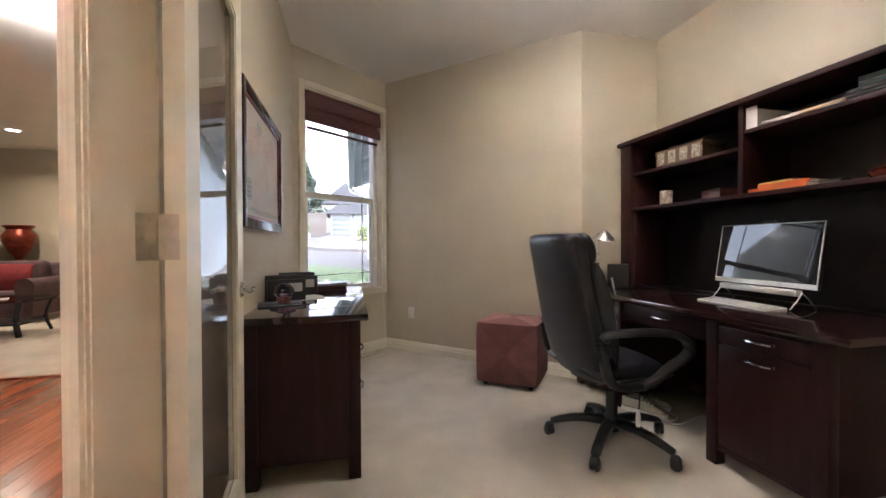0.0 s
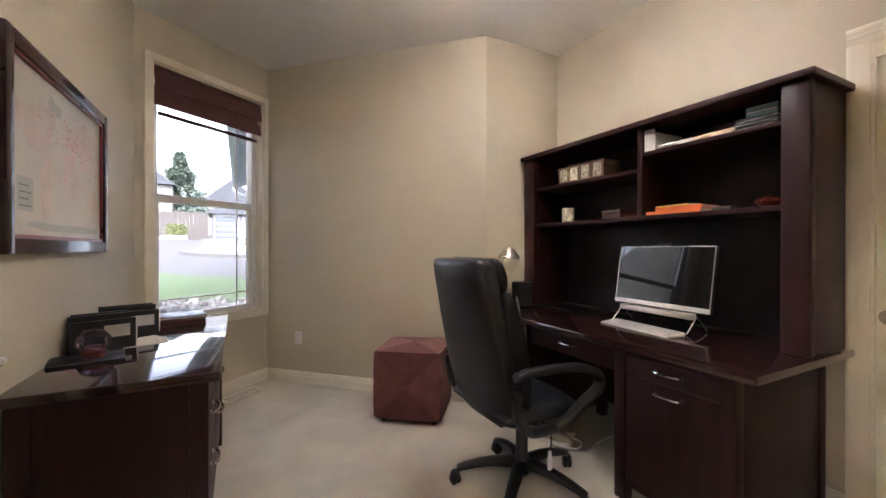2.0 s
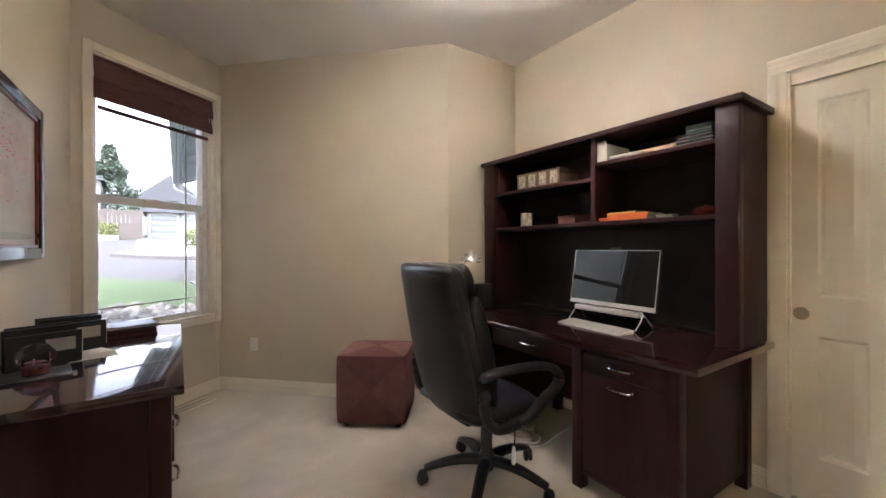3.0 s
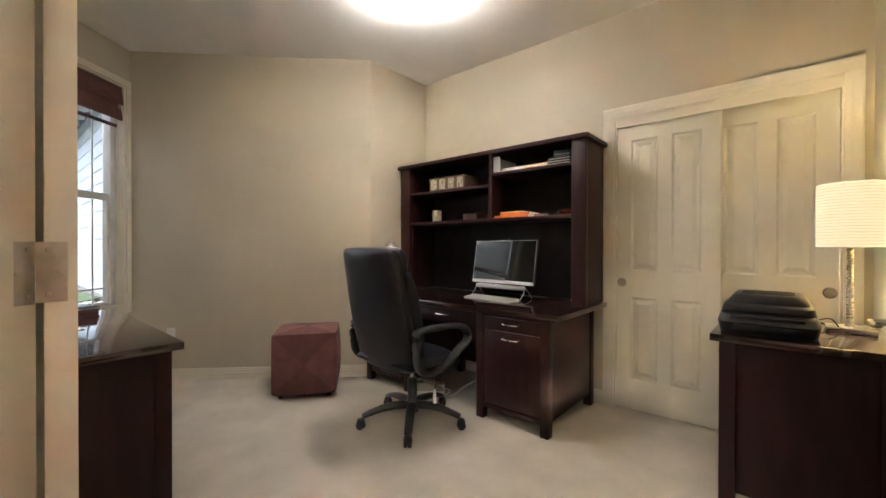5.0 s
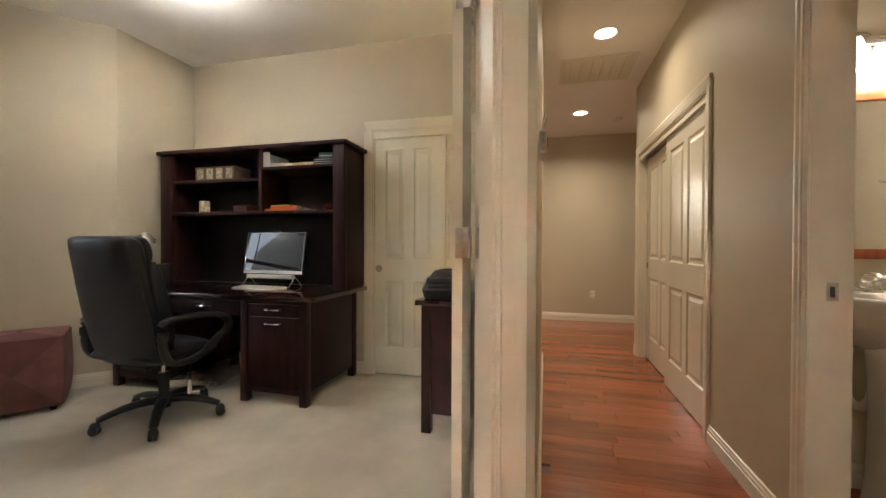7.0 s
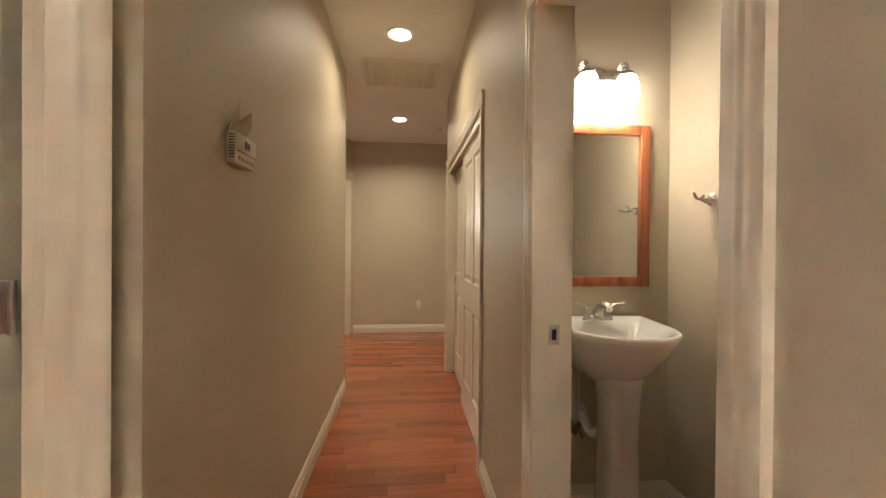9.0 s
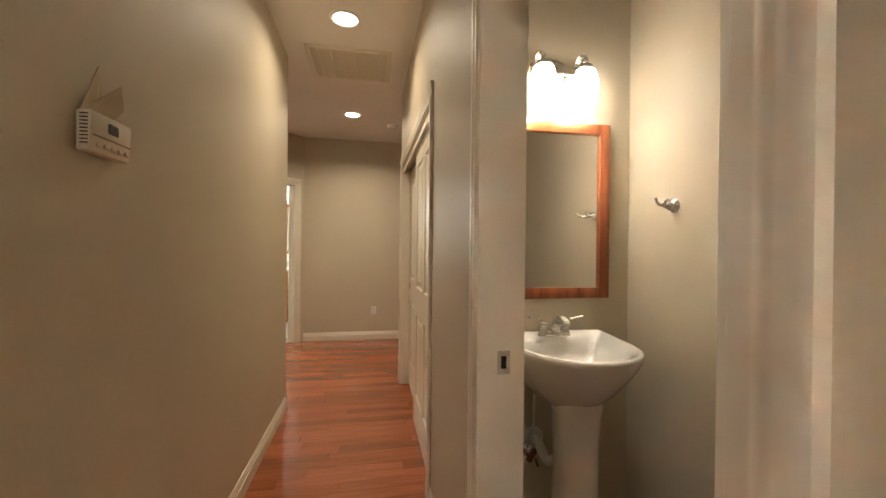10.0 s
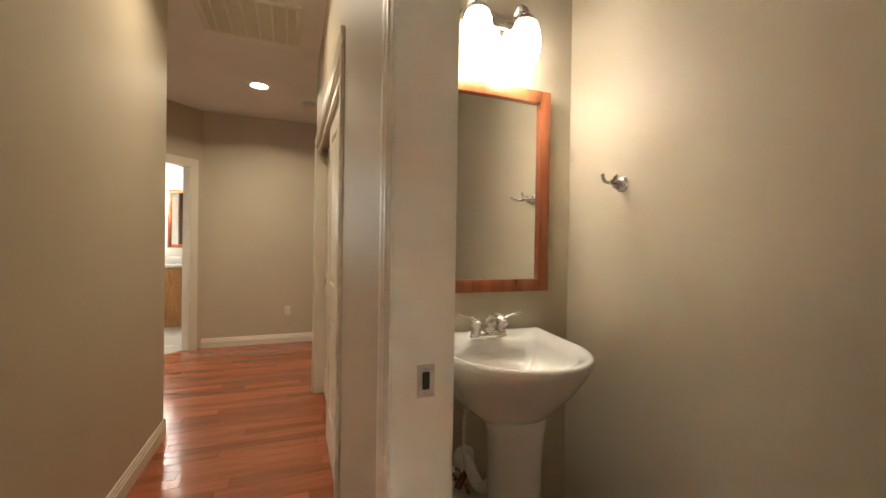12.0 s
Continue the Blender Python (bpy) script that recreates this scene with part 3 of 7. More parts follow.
def leaf(name, m, side, label, off=0.0, thick=0.042):
    """A glazed door leaf. x runs from the hinge (side +1 or -1), y -0.036 to 0 is its thickness."""
    w, h, st = 0.745, JTOP - 0.02, 0.115
    t = thing(name, m, label, "door", "double door leaves", "structure")
    X = lambda a, b: (min(side * a, side * b), max(side * a, side * b))
    bm = bmesh.new()
    for a, b, z0, z1 in ((0.003, st, 0.012, h), (w - st, w, 0.012, h), (st, w - st, h - 0.125, h), (st, w - st, 0.012, 0.25)):
        box(bm, *X(a, b), -thick - off, -0.001 - off, z0, z1)
    part("stiles_and_rails", bm, DOORPAINT, t)
    bm = bmesh.new()
    for y0, y1 in ((0.003 - thick, -0.026), (-0.014, -0.004)):
        for a, b, z0, z1 in ((st, st + 0.014, 0.25, h - 0.125), (w - st - 0.014, w - st, 0.25, h - 0.125), (st + 0.014, w - st - 0.014, h - 0.139, h - 0.125), (st + 0.014, w - st - 0.014, 0.25, 0.264)):
            box(bm, *X(a, b), y0 - off, y1 - off, z0, z1)
    part("glazing_bead", bm, DOORPAINT, t)
    bm = bmesh.new()
    box(bm, *X(st, w - st), -0.024 - off, -0.019 - off, 0.25, h - 0.125)
    part("pane", bm, DOORGLASS, t, "clear full-height glass pane")
    lever(t, side * (w - 0.055), -0.001 - off, 0.95, 1, -side)
    lever(t, side * (w - 0.055), -thick - off, 0.95, -1, -side)
    for z, mat in ((0.24, COPPER), (1.135, PEWTER), (1.93, PEWTER)):
        door_hinge(t, z, mat, side, off)
    return t


ang = math.degrees(math.atan2(DU.y, DU.x))
L_ANGLE, R_ANGLE = 143.4, -135.3
leaf("door_1", pose(HINGE_L.x, HINGE_L.y, 0, 0, 0, ang + L_ANGLE), 1, "cream glazed double-door leaf standing open against the wall", 0.012)
leaf("door_2", pose(HINGE_R.x, HINGE_R.y, 0, 0, 0, ang + R_ANGLE), -1, "cream glazed double-door leaf standing open beside the cabinet", 0.020, 0.035)
# plates on the jambs
for i, (H, sgn) in enumerate(((HINGE_L, 1), (HINGE_R, -1))):
    for z, mat in ((0.24, COPPER), (1.135, PEWTER), (1.93, PEWTER)):
        t = thing("hinge_leaf", pose(H.x, H.y, z, 0, 0, ang), "satin metal hinge plate screwed to the door jamb", "hinge", "jamb hinge plates")
        x = 0.003 if sgn > 0 else 0.0268
        bevelled("plate", (x - 0.001, x + 0.001, -0.04, -0.002, -0.049, 0.049), mat, t, 0.0006)
        for zz, y in ((0.036, -0.012), (-0.036, -0.012), (0, -0.028)):
            bm = bmesh.new()
            revolve(bm, [(0, 0), (0.004, 0), (0.003, 0.0012), (0, 0.0012)], 10, pose(x + sgn * 0.001, y, zz, 0, sgn * 90, 0))
            part("screw", bm, mat, t, smooth=True)

# ---- closets ----
DARKNICKEL = material("aged_nickel", (0.42, 0.37, 0.30), 0.4, 1.0, vary=0.15, scale=30)


def cup_pull(parent, x, z):
    bm = bmesh.new()
    revolve(bm, [(0.031, 0.0), (0.031, 0.003), (0.026, 0.004), (0.024, 0.0014), (0.0, 0.001)], 24, pose(x, 0, z, 90, 0, 0))
    part("finger_pull", bm, DARKNICKEL, parent, "round satin nickel finger pull", smooth=True)


mE = pose(EAST, BAY_E[1], 0, 0, 0, -90)       # x runs south along the wall, y out of the office
s0, s1 = BAY_E[1] - CL_N, BAY_E[1] - CL_S
for i, (a, b, y) in enumerate(((s0 + 0.003, s0 + 0.64, 0.022), (s1 - 0.64, s1 - 0.003, 0.068))):
    t = thing("closet_door", mE @ pose(a, y, 0.018), "cream moulded four-panel sliding closet door, closed", "closet door", "office closet doors", "structure")
    panel_door("slab", b - a, 2.045, 0.034, t)
    cup_pull(t, 0.045 if i == 0 else b - a - 0.045, 0.905)
bm = bmesh.new()
box(bm, s0, s1, 0.004, 0.018, 2.04, CL_TOP, mE)
box(bm, s0 - 0.002, s0 + 0.012, -0.002, T, 0, CL_TOP, mE)
box(bm, s1 - 0.012, s1 + 0.002, -0.002, T, 0, CL_TOP, mE)
box(bm, s0, s1, -0.002, T, CL_TOP - 0.012, CL_TOP + 0.002, mE)
whole("closet_track_fascia", bm, TRIM, "cream fascia and jamb round the sliding closet doors", "closet trim", "structure")
bm = bmesh.new()
box(bm, EAST + 0.7, EAST + 0.75, 0.1, 2.0, 0, OFFICE_H)
box(bm, EAST + T, EAST + 0.7, 1.6, 1.65, 0, OFFICE_H)
whole("wall_closet_back", bm, PAINT, "beige back wall of the office closet", "wall", "structure")
bm = bmesh.new()
H0, H1 = 2.385, 4.13
for i, (a, b, y) in enumerate(((H0 + 0.003, 3.30, -0.062), (3.21, H1 - 0.003, -0.108))):
    # the doors face north, so they are turned half round
    t = thing("hall_closet_door", pose(b, HALL_S + y + 0.034, 0.012, 0, 0, 180), "cream moulded four-panel sliding closet door in the hall", "closet door", "hall closet doors", "structure")
    panel_door("slab", b - a, 1.975, 0.034, t)
    cup_pull(t, (b - a - 0.05) if i == 0 else 0.05, 0.92)
box(bm, H0 - 0.002, H0 + 0.012, HALL_S - T, HALL_S + 0.003, 0, 2.04)
box(bm, H1 - 0.012, H1 + 0.002, HALL_S - T, HALL_S + 0.003, 0, 2.04)
box(bm, H0, H1, HALL_S - T, HALL_S + 0.003, 2.028, 2.042)
box(bm, H0, H1, HALL_S - 0.022, HALL_S - 0.006, 1.985, 2.03)
whole("hall_closet_jamb", bm, TRIM, "cream jamb and track fascia of the hall closet", "closet trim", "structure")
bm = bmesh.new()
box(bm, 2.13, 4.20, -1.75, -1.70, 0, OFFICE_H)
box(bm, 4.10, 4.145, -1.70, HALL_S - T, 0, OFFICE_H)
whole("wall_hall_closet_back", bm, PAINT, "beige back wall of the hall closet", "wall", "structure")


# ---- office: cabinets, desk, hutch ----
def leg(parent, x, y, h, w=0.058):
    bevelled("leg", (x - w / 2, x + w / 2, y - w / 2, y + w / 2, 0, h), ESPRESSO, parent, 0.004)


def drawer(parent, x, y0, y1, z0, z1, out, handle_y=None, handles=True):
    """A drawer front on the plane x, its face towards out (+1 or -1)."""
    a, b = sorted((x, x + out * 0.02))
    d = bevelled("drawer", (a, b, y0, y1, z0, z1), ESPRESSO, parent, 0.003)
    if handles:
        h = pull(d, (x + out * 0.02, handle_y if handle_y is not None else (y0 + y1) / 2, z1 - min(0.042, (z1 - z0) * 0.42)), (0, 1, 0), (out, 0, 0), 0.115)
    return d


def drawer_cabinet():
    """The low chest under the picture: its drawers face into the room."""
    t = thing("drawer_cabinet", pose(WEST + 0.018, 2.335, 0.006), "espresso-stained wooden chest of drawers standing under the framed map", "cabinet")
    D, L, h = 0.515, 1.25, 0.755
    for x in (0.03, D - 0.03):
        for y in (0.03, L - 0.03):
            leg(t, x, y, h)
    bevelled("side_panel", (0.055, D - 0.055, 0.01, 0.03, 0.10, h), ESPRESSO, t, 0.002)
    bevelled("side_panel", (0.055, D - 0.055, L - 0.03, L - 0.01, 0.10, h), ESPRESSO, t, 0.002)
    bevelled("back_panel", (0.005, 0.02, 0.05, L - 0.05, 0.10, h), ESPRESSO, t, 0.002)
    bevelled("body", (0.02, D - 0.03, 0.03, L - 0.03, 0.11, h - 0.01), ESPRESSO, t, 0.002)
    bevelled("rail", (D - 0.035, D - 0.012, 0.06, L - 0.06, 0.08, 0.12), ESPRESSO, t, 0.002)
    for c in range(2):
        y0 = 0.065 + c * 0.565
        for z0, z1 in ((0.135, 0.375), (0.385, 0.585), (0.595, 0.745)):
            drawer(t, D - 0.03, y0, y0 + 0.555, z0, z1, 1)
    bevelled("top", (-0.012, D + 0.035, -0.025, L + 0.02, h, h + 0.032), ESPRESSO_TOP, t, 0.004)


def side_cabinet():
    t = thing("side_cabinet", pose(1.995, 0.15, 0.006), "espresso-stained wooden cabinet beside the closet, carrying a printer and a lamp", "cabinet")
    W, D, h = 0.66, 0.545, 0.765
    for x in (0.03, W - 0.03):
        for y in (0.03, D - 0.03):
            leg(t, x, y, h)
    bevelled("side_panel", (0.012, 0.03, 0.05, D - 0.05, 0.115, h), ESPRESSO, t, 0.002)
    bevelled("side_panel", (W - 0.03, W - 0.012, 0.05, D - 0.05, 0.115, h), ESPRESSO, t, 0.002)
    bevelled("body", (0.03, W - 0.03, 0.02, D - 0.03, 0.12, h - 0.01), ESPRESSO, t, 0.002)
    for x0, x1 in ((0.06, W / 2 - 0.002), (W / 2 + 0.002, W - 0.06)):
        d = bevelled("cabinet_door", (x0, x1, D - 0.03, D - 0.012, 0.13, h - 0.012), ESPRESSO, t, 0.003)
        pull(d, ((x0 + x1) / 2, D - 0.012, h - 0.08), (1, 0, 0), (0, 1, 0), 0.1)
    bevelled("top", (-0.03, W + 0.02, -0.01, D + 0.03, h, h + 0.032), ESPRESSO_TOP, t, 0.004)


DESK_Z = 0.772


def desk():
    t = thing("writing_desk", pose(2.125, 1.50, 0.006), "espresso-stained wooden double-pedestal desk against the wall", "desk")
    D, L, h = 0.77, 1.80, 0.732
    def pedestal(y0, y1, file):
        for x in (0.03, D - 0.05):
            for y in (y0 + 0.03, y1 - 0.03):
                leg(t, x, y, h)
        bevelled("side_panel", (0.058, D - 0.08, y0 + 0.012, y0 + 0.03, 0.085, h), ESPRESSO, t, 0.002)
        bevelled("side_panel", (0.058, D - 0.08, y1 - 0.03, y1 - 0.012, 0.085, h), ESPRESSO, t, 0.002)
        bevelled("pedestal_body", (0.03, D - 0.06, y0 + 0.03, y1 - 0.03, 0.10, h - 0.01), ESPRESSO, t, 0.002)
        bevelled("rail", (0.012, 0.03, y0 + 0.058, y1 - 0.058, 0.075, 0.105), ESPRESSO, t, 0.002)
        bevelled("rail", (0.012, 0.03, y0 + 0.058, y1 - 0.058, h - 0.028, h - 0.004), ESPRESSO, t, 0.002)
        drawer(t, 0.03, y0 + 0.062, y1 - 0.062, 0.618, h - 0.032, -1)
        drawer(t, 0.03, y0 + 0.062, y1 - 0.062, 0.108, 0.61, -1)
    pedestal(0.055, 0.595, True)
    pedestal(1.26, 1.795, True)
    bevelled("apron", (0.04, 0.06, 0.59, 1.26, 0.60, h), ESPRESSO, t, 0.002)
    drawer(t, 0.04, 0.60, 1.25, 0.605, h - 0.02, -1, 0.92)
    bevelled("modesty_panel", (0.62, 0.64, 0.59, 1.26, 0.15, h), ESPRESSO, t, 0.002)
    bevelled("top", (-0.042, D + 0.005, -0.032, L + 0.012, h, h + 0.034), ESPRESSO_TOP, t, 0.005)


def hutch():
    t = thing("desk_hutch", pose(2.53, 1.49, DESK_Z + 0.001), "espresso-stained wooden bookcase hutch standing on the desk", "hutch")
    D, L, h = 0.37, 1.80, 1.138
    zz = DESK_Z
    bevelled("post", (0.0, 0.05, 0.0, 0.10, 0, h), ESPRESSO, t, 0.006, "broad front post of the hutch")
    bevelled("post", (0.0, 0.05, 1.68, L, 0, h), ESPRESSO, t, 0.006)
    bevelled("end_panel", (0.05, D - 0.012, 0.008, 0.03, 0, h), ESPRESSO, t, 0.002)
    bevelled("end_panel", (0.05, D - 0.012, L - 0.03, L - 0.008, 0, h), ESPRESSO, t, 0.002)
    bevelled("lining", (0.05, D - 0.012, 0.03, 0.10, 0, h), ESPRESSO, t, 0.002)
    bevelled("lining", (0.05, D - 0.012, 1.68, L - 0.03, 0, h), ESPRESSO, t, 0.002)
    bevelled("back_panel", (D - 0.012, D - 0.002, 0.01, L - 0.01, 0, h), ESPRESSO_BACK, t, 0.001)
    bevelled("shelf", (0.012, D - 0.012, 0.10, 1.68, 1.378 - zz, 1.403 - zz), ESPRESSO, t, 0.003)
    bevelled("divider", (0.008, D - 0.012, 0.755, 0.785, 1.403 - zz, h), ESPRESSO, t, 0.003)
    bevelled("shelf", (0.014, D - 0.012, 0.785, 1.68, 1.655 - zz, 1.678 - zz), ESPRESSO, t, 0.003)
    bevelled("shelf", (0.014, D - 0.012, 0.10, 0.755, 1.742 - zz, 1.765 - zz), ESPRESSO, t, 0.003)
    bevelled("top", (-0.022, D, -0.022, L + 0.022, h, h + 0.032), ESPRESSO, t, 0.006, segments=3)


drawer_cabinet()
side_cabinet()
desk()
hutch()


# ---- office chair ----
def office_chair():
    t = thing("office_chair", pose(1.714, 2.37, 0.006), "black leather high-back office chair on a five-star base at the desk", "chair")
    OX, OY = 0.05, -0.015       # the hub stands forward of the seat's middle
    for k in range(5):
        a = radians(5 + 72 * k)
        c, s = math.cos(a), math.sin(a)
        bm = bmesh.new()
        rings = []
        for f in (0.0, 0.15, 0.35, 0.6, 0.85, 1.0):
            r = 0.025 + 0.305 * f
            zt = 0.150 - 0.052 * f ** 1.6 + 0.012 * math.sin(f * math.pi)
            w = 0.034 - 0.010 * f
            hgt = 0.052 - 0.020 * f
            zc = zt - hgt / 2
            rings.append([Vector((OX + c * r - s * u, OY + s * r + c * u, zc + v)) for u, v in squircle(w, hgt / 2, 14, 2.6)])
        loft(bm, rings)
        part("base_arm", bm, PLASTIC, t, smooth="all")
        cast = bmesh.new()
        cx, cy = OX + c * 0.338, OY + s * 0.338
        for off in (-0.013, 0.013):
            revolve(cast, [(0, -0.009), (0.022, -0.009), (0.027, -0.005), (0.027, 0.005), (0.022, 0.009), (0, 0.009)], 18, Matrix.Translation((cx, cy, 0.028)) @ pose(0, 0, 0, 0, 0, math.degrees(a) + 60 + 37 * k) @ pose(0, off, 0, 90, 0, 0))
        wheel = part("caster", cast, PLASTIC, t, smooth=True)
        hood = bmesh.new()
        revolve(hood, [(0.0, 0.074), (0.012, 0.074), (0.022, 0.066), (0.027, 0.05), (0.024, 0.034), (0.020, 0.034)], 18, Matrix.Translation((cx, cy, 0)))
        part("caster_hood", hood, PLASTIC, t, smooth=True)
    bm = bmesh.new()
    revolve(bm, [(0, 0.075), (0.036, 0.075), (0.042, 0.10), (0.042, 0.15), (0.034, 0.165), (0.031, 0.17), (0.031, 0.30), (0.028, 0.30), (0.0, 0.30)], 24, pose(OX, OY, 0))
    part("column_cover", bm, PLASTIC, t, smooth=True)
    bm = bmesh.new()
    revolve(bm, [(0.014, 0.29), (0.014, 0.40)], 16, pose(OX, OY, 0))
    part("gas_lift", bm, CHROME, t, smooth=True)
    bm = bmesh.new()
    box(bm, -0.14, 0.14, -0.10, 0.10, 0.365, 0.405)
    soften(bm, 0.012)
    part("tilt_mechanism", bm, PLASTIC, t, smooth=True)
    bm = bmesh.new()
    sweep(bm, arc([(0.05, -0.10, 0.385), (0.06, -0.15, 0.38), (0.082, -0.185, 0.355), (0.086, -0.19, 0.30), (0.080, -0.19, 0.25)], 5), circle(0.004, 8))
    lv = part("height_lever", bm, PLASTIC, t, smooth=True)
    bm = bmesh.new()
    rings = [[Vector((0.078 + u, -0.19 + v, z)) for u, v in squircle(w, 0.006, 16, 3)] for z, w in ((0.165, 0.008), (0.17, 0.013), (0.21, 0.014), (0.245, 0.009), (0.255, 0.006))]
    loft(bm, rings)
    part("lever_tag", bm, WHITE_PLASTIC, lv, "pale plastic tag on the lever", smooth=True)
    # seat cushion
    bm = bmesh.new()
    rings = []
    for f in range(13):
        x = -0.215 + 0.47 * f / 12
        e = 2 * f / 12 - 1
        rim = (1 - abs(e) ** 6) ** 0.35 if abs(e) < 1 else 0.12
        w = 0.255 * (0.9 + 0.1 * rim)
        hh = 0.055 * max(rim, 0.25)
        droop = -0.028 * max(0, f / 12 - 0.7) / 0.3
        rings.append([Vector((x, u, 0.462 + droop + v + (0.010 * math.cos(u * 9) if v > 0 else 0))) for u, v in squircle(w, hh, 32, 3.4)])
    loft(bm, rings)
    part("seat", bm, LEATHER, t, smooth="all")
    # back, leaning away from the desk
    bm = bmesh.new()
    rings = []
    prof = ((0.400, 0.150, 0.030), (0.405, 0.195, 0.045), (0.43, 0.225, 0.056), (0.50, 0.246, 0.062), (0.60, 0.254, 0.062), (0.72, 0.256, 0.060), (0.85, 0.252, 0.058), (0.97, 0.244, 0.060), (1.06, 0.236, 0.066), (1.115, 0.230, 0.068), (1.145, 0.222, 0.060), (1.158, 0.20, 0.040), (1.162, 0.16, 0.02))
    for z, w, d in prof:
        x = -0.135 - (z - 0.42) * 0.215 - 0.012 * math.sin((z - 0.42) * 4.2)
        rings.append([Vector((x + v + (0.02 * (1 - (u / w) ** 2) if v < 0 else 0.0) * -1, u, z - v * 0.2)) for u, v in squircle(w, d, 40, 3.6)])
    loft(bm, rings)
    part("backrest", bm, LEATHER, t, "black leather padded backrest", smooth="all")
    # head roll and side bolsters on the front of the back
    def pad(name, z0, z1, w, dx, thick, y=0.0):
        b2 = bmesh.new()
        rr = []
        for k in range(11):
            f = k / 10
            e = math.sin(f * math.pi) ** 0.4 if 0 < k < 10 else 0.08
            z = z0 + (z1 - z0) * f
            x = -0.135 - (z - 0.42) * 0.215 + dx
            rr.append([Vector((x + v, y + u, z)) for u, v in squircle(w * (0.86 + 0.14 * e), thick * e, 24, 3.0)])
        loft(b2, rr)
        part(name, b2, LEATHER, t, smooth="all")
    pad("head_cushion", 1.00, 1.168, 0.215, 0.066, 0.062)
    pad("lumbar_cushion", 0.52, 0.99, 0.175, 0.058, 0.05)
    for y in (-0.205, 0.205):
        pad("side_bolster", 0.50, 1.02, 0.045, 0.068, 0.055, y)
    # seam welt round the back
    bm = bmesh.new()
    pts = []
    for z, w, d in prof[2:11]:
        x = -0.135 - (z - 0.42) * 0.215 - 0.012 * math.sin((z - 0.42) * 4.2)
        pts.append((x - d * 0.45, -w * 0.985, z))
    sweep(bm, arc(pts, 3), circle(0.004, 6))
    sweep(bm, arc([(x, -y, z) for x, y, z in pts], 3), circle(0.004, 6))
    sweep(bm, [(pts[-1][0] - 0.016, y, pts[-1][2] - 0.004) for y in (-0.21, -0.1, 0.0, 0.1, 0.21)], circle(0.004, 6))
    part("seam_welt", bm, LEATHER, t, smooth="all")
    # loop arms
    for sgn in (-1, 1):
        y = sgn * 0.295
        bm = bmesh.new()
        path = arc([(0.03, y * 0.93, 0.41), (-0.08, y * 0.97, 0.415), (-0.15, y, 0.44), (-0.188, y, 0.51), (-0.193, y, 0.635), (-0.168, y, 0.676), (0.0, y, 0.680), (0.16, y, 0.667), (0.255, y, 0.635), (0.290, y, 0.585), (0.262, y, 0.540), (0.19, y, 0.505), (0.13, y * 0.99, 0.462), (0.085, y * 0.97, 0.432), (0.03, y * 0.93, 0.412)], 6)
        sweep(bm, path, squircle(0.029, 0.019, 16, 2.8))
        part("armrest", bm, PLASTIC, t, "black plastic loop armrest", smooth="all")


office_chair()

# ---- ottoman ----
SUEDE = material("plum_suede", (0.160, 0.059, 0.056), 0.85, vary=0.18, scale=12, bump=0.4, bump_scale=220)
SUEDE_LIGHT = material("rose_suede", (0.27, 0.120, 0.108), 0.8, vary=0.16, scale=12, bump=0.4, bump_scale=220)
SUEDE_MID = material("mid_plum_suede", (0.195, 0.078, 0.072), 0.85, vary=0.18, scale=12, bump=0.4, bump_scale=220)


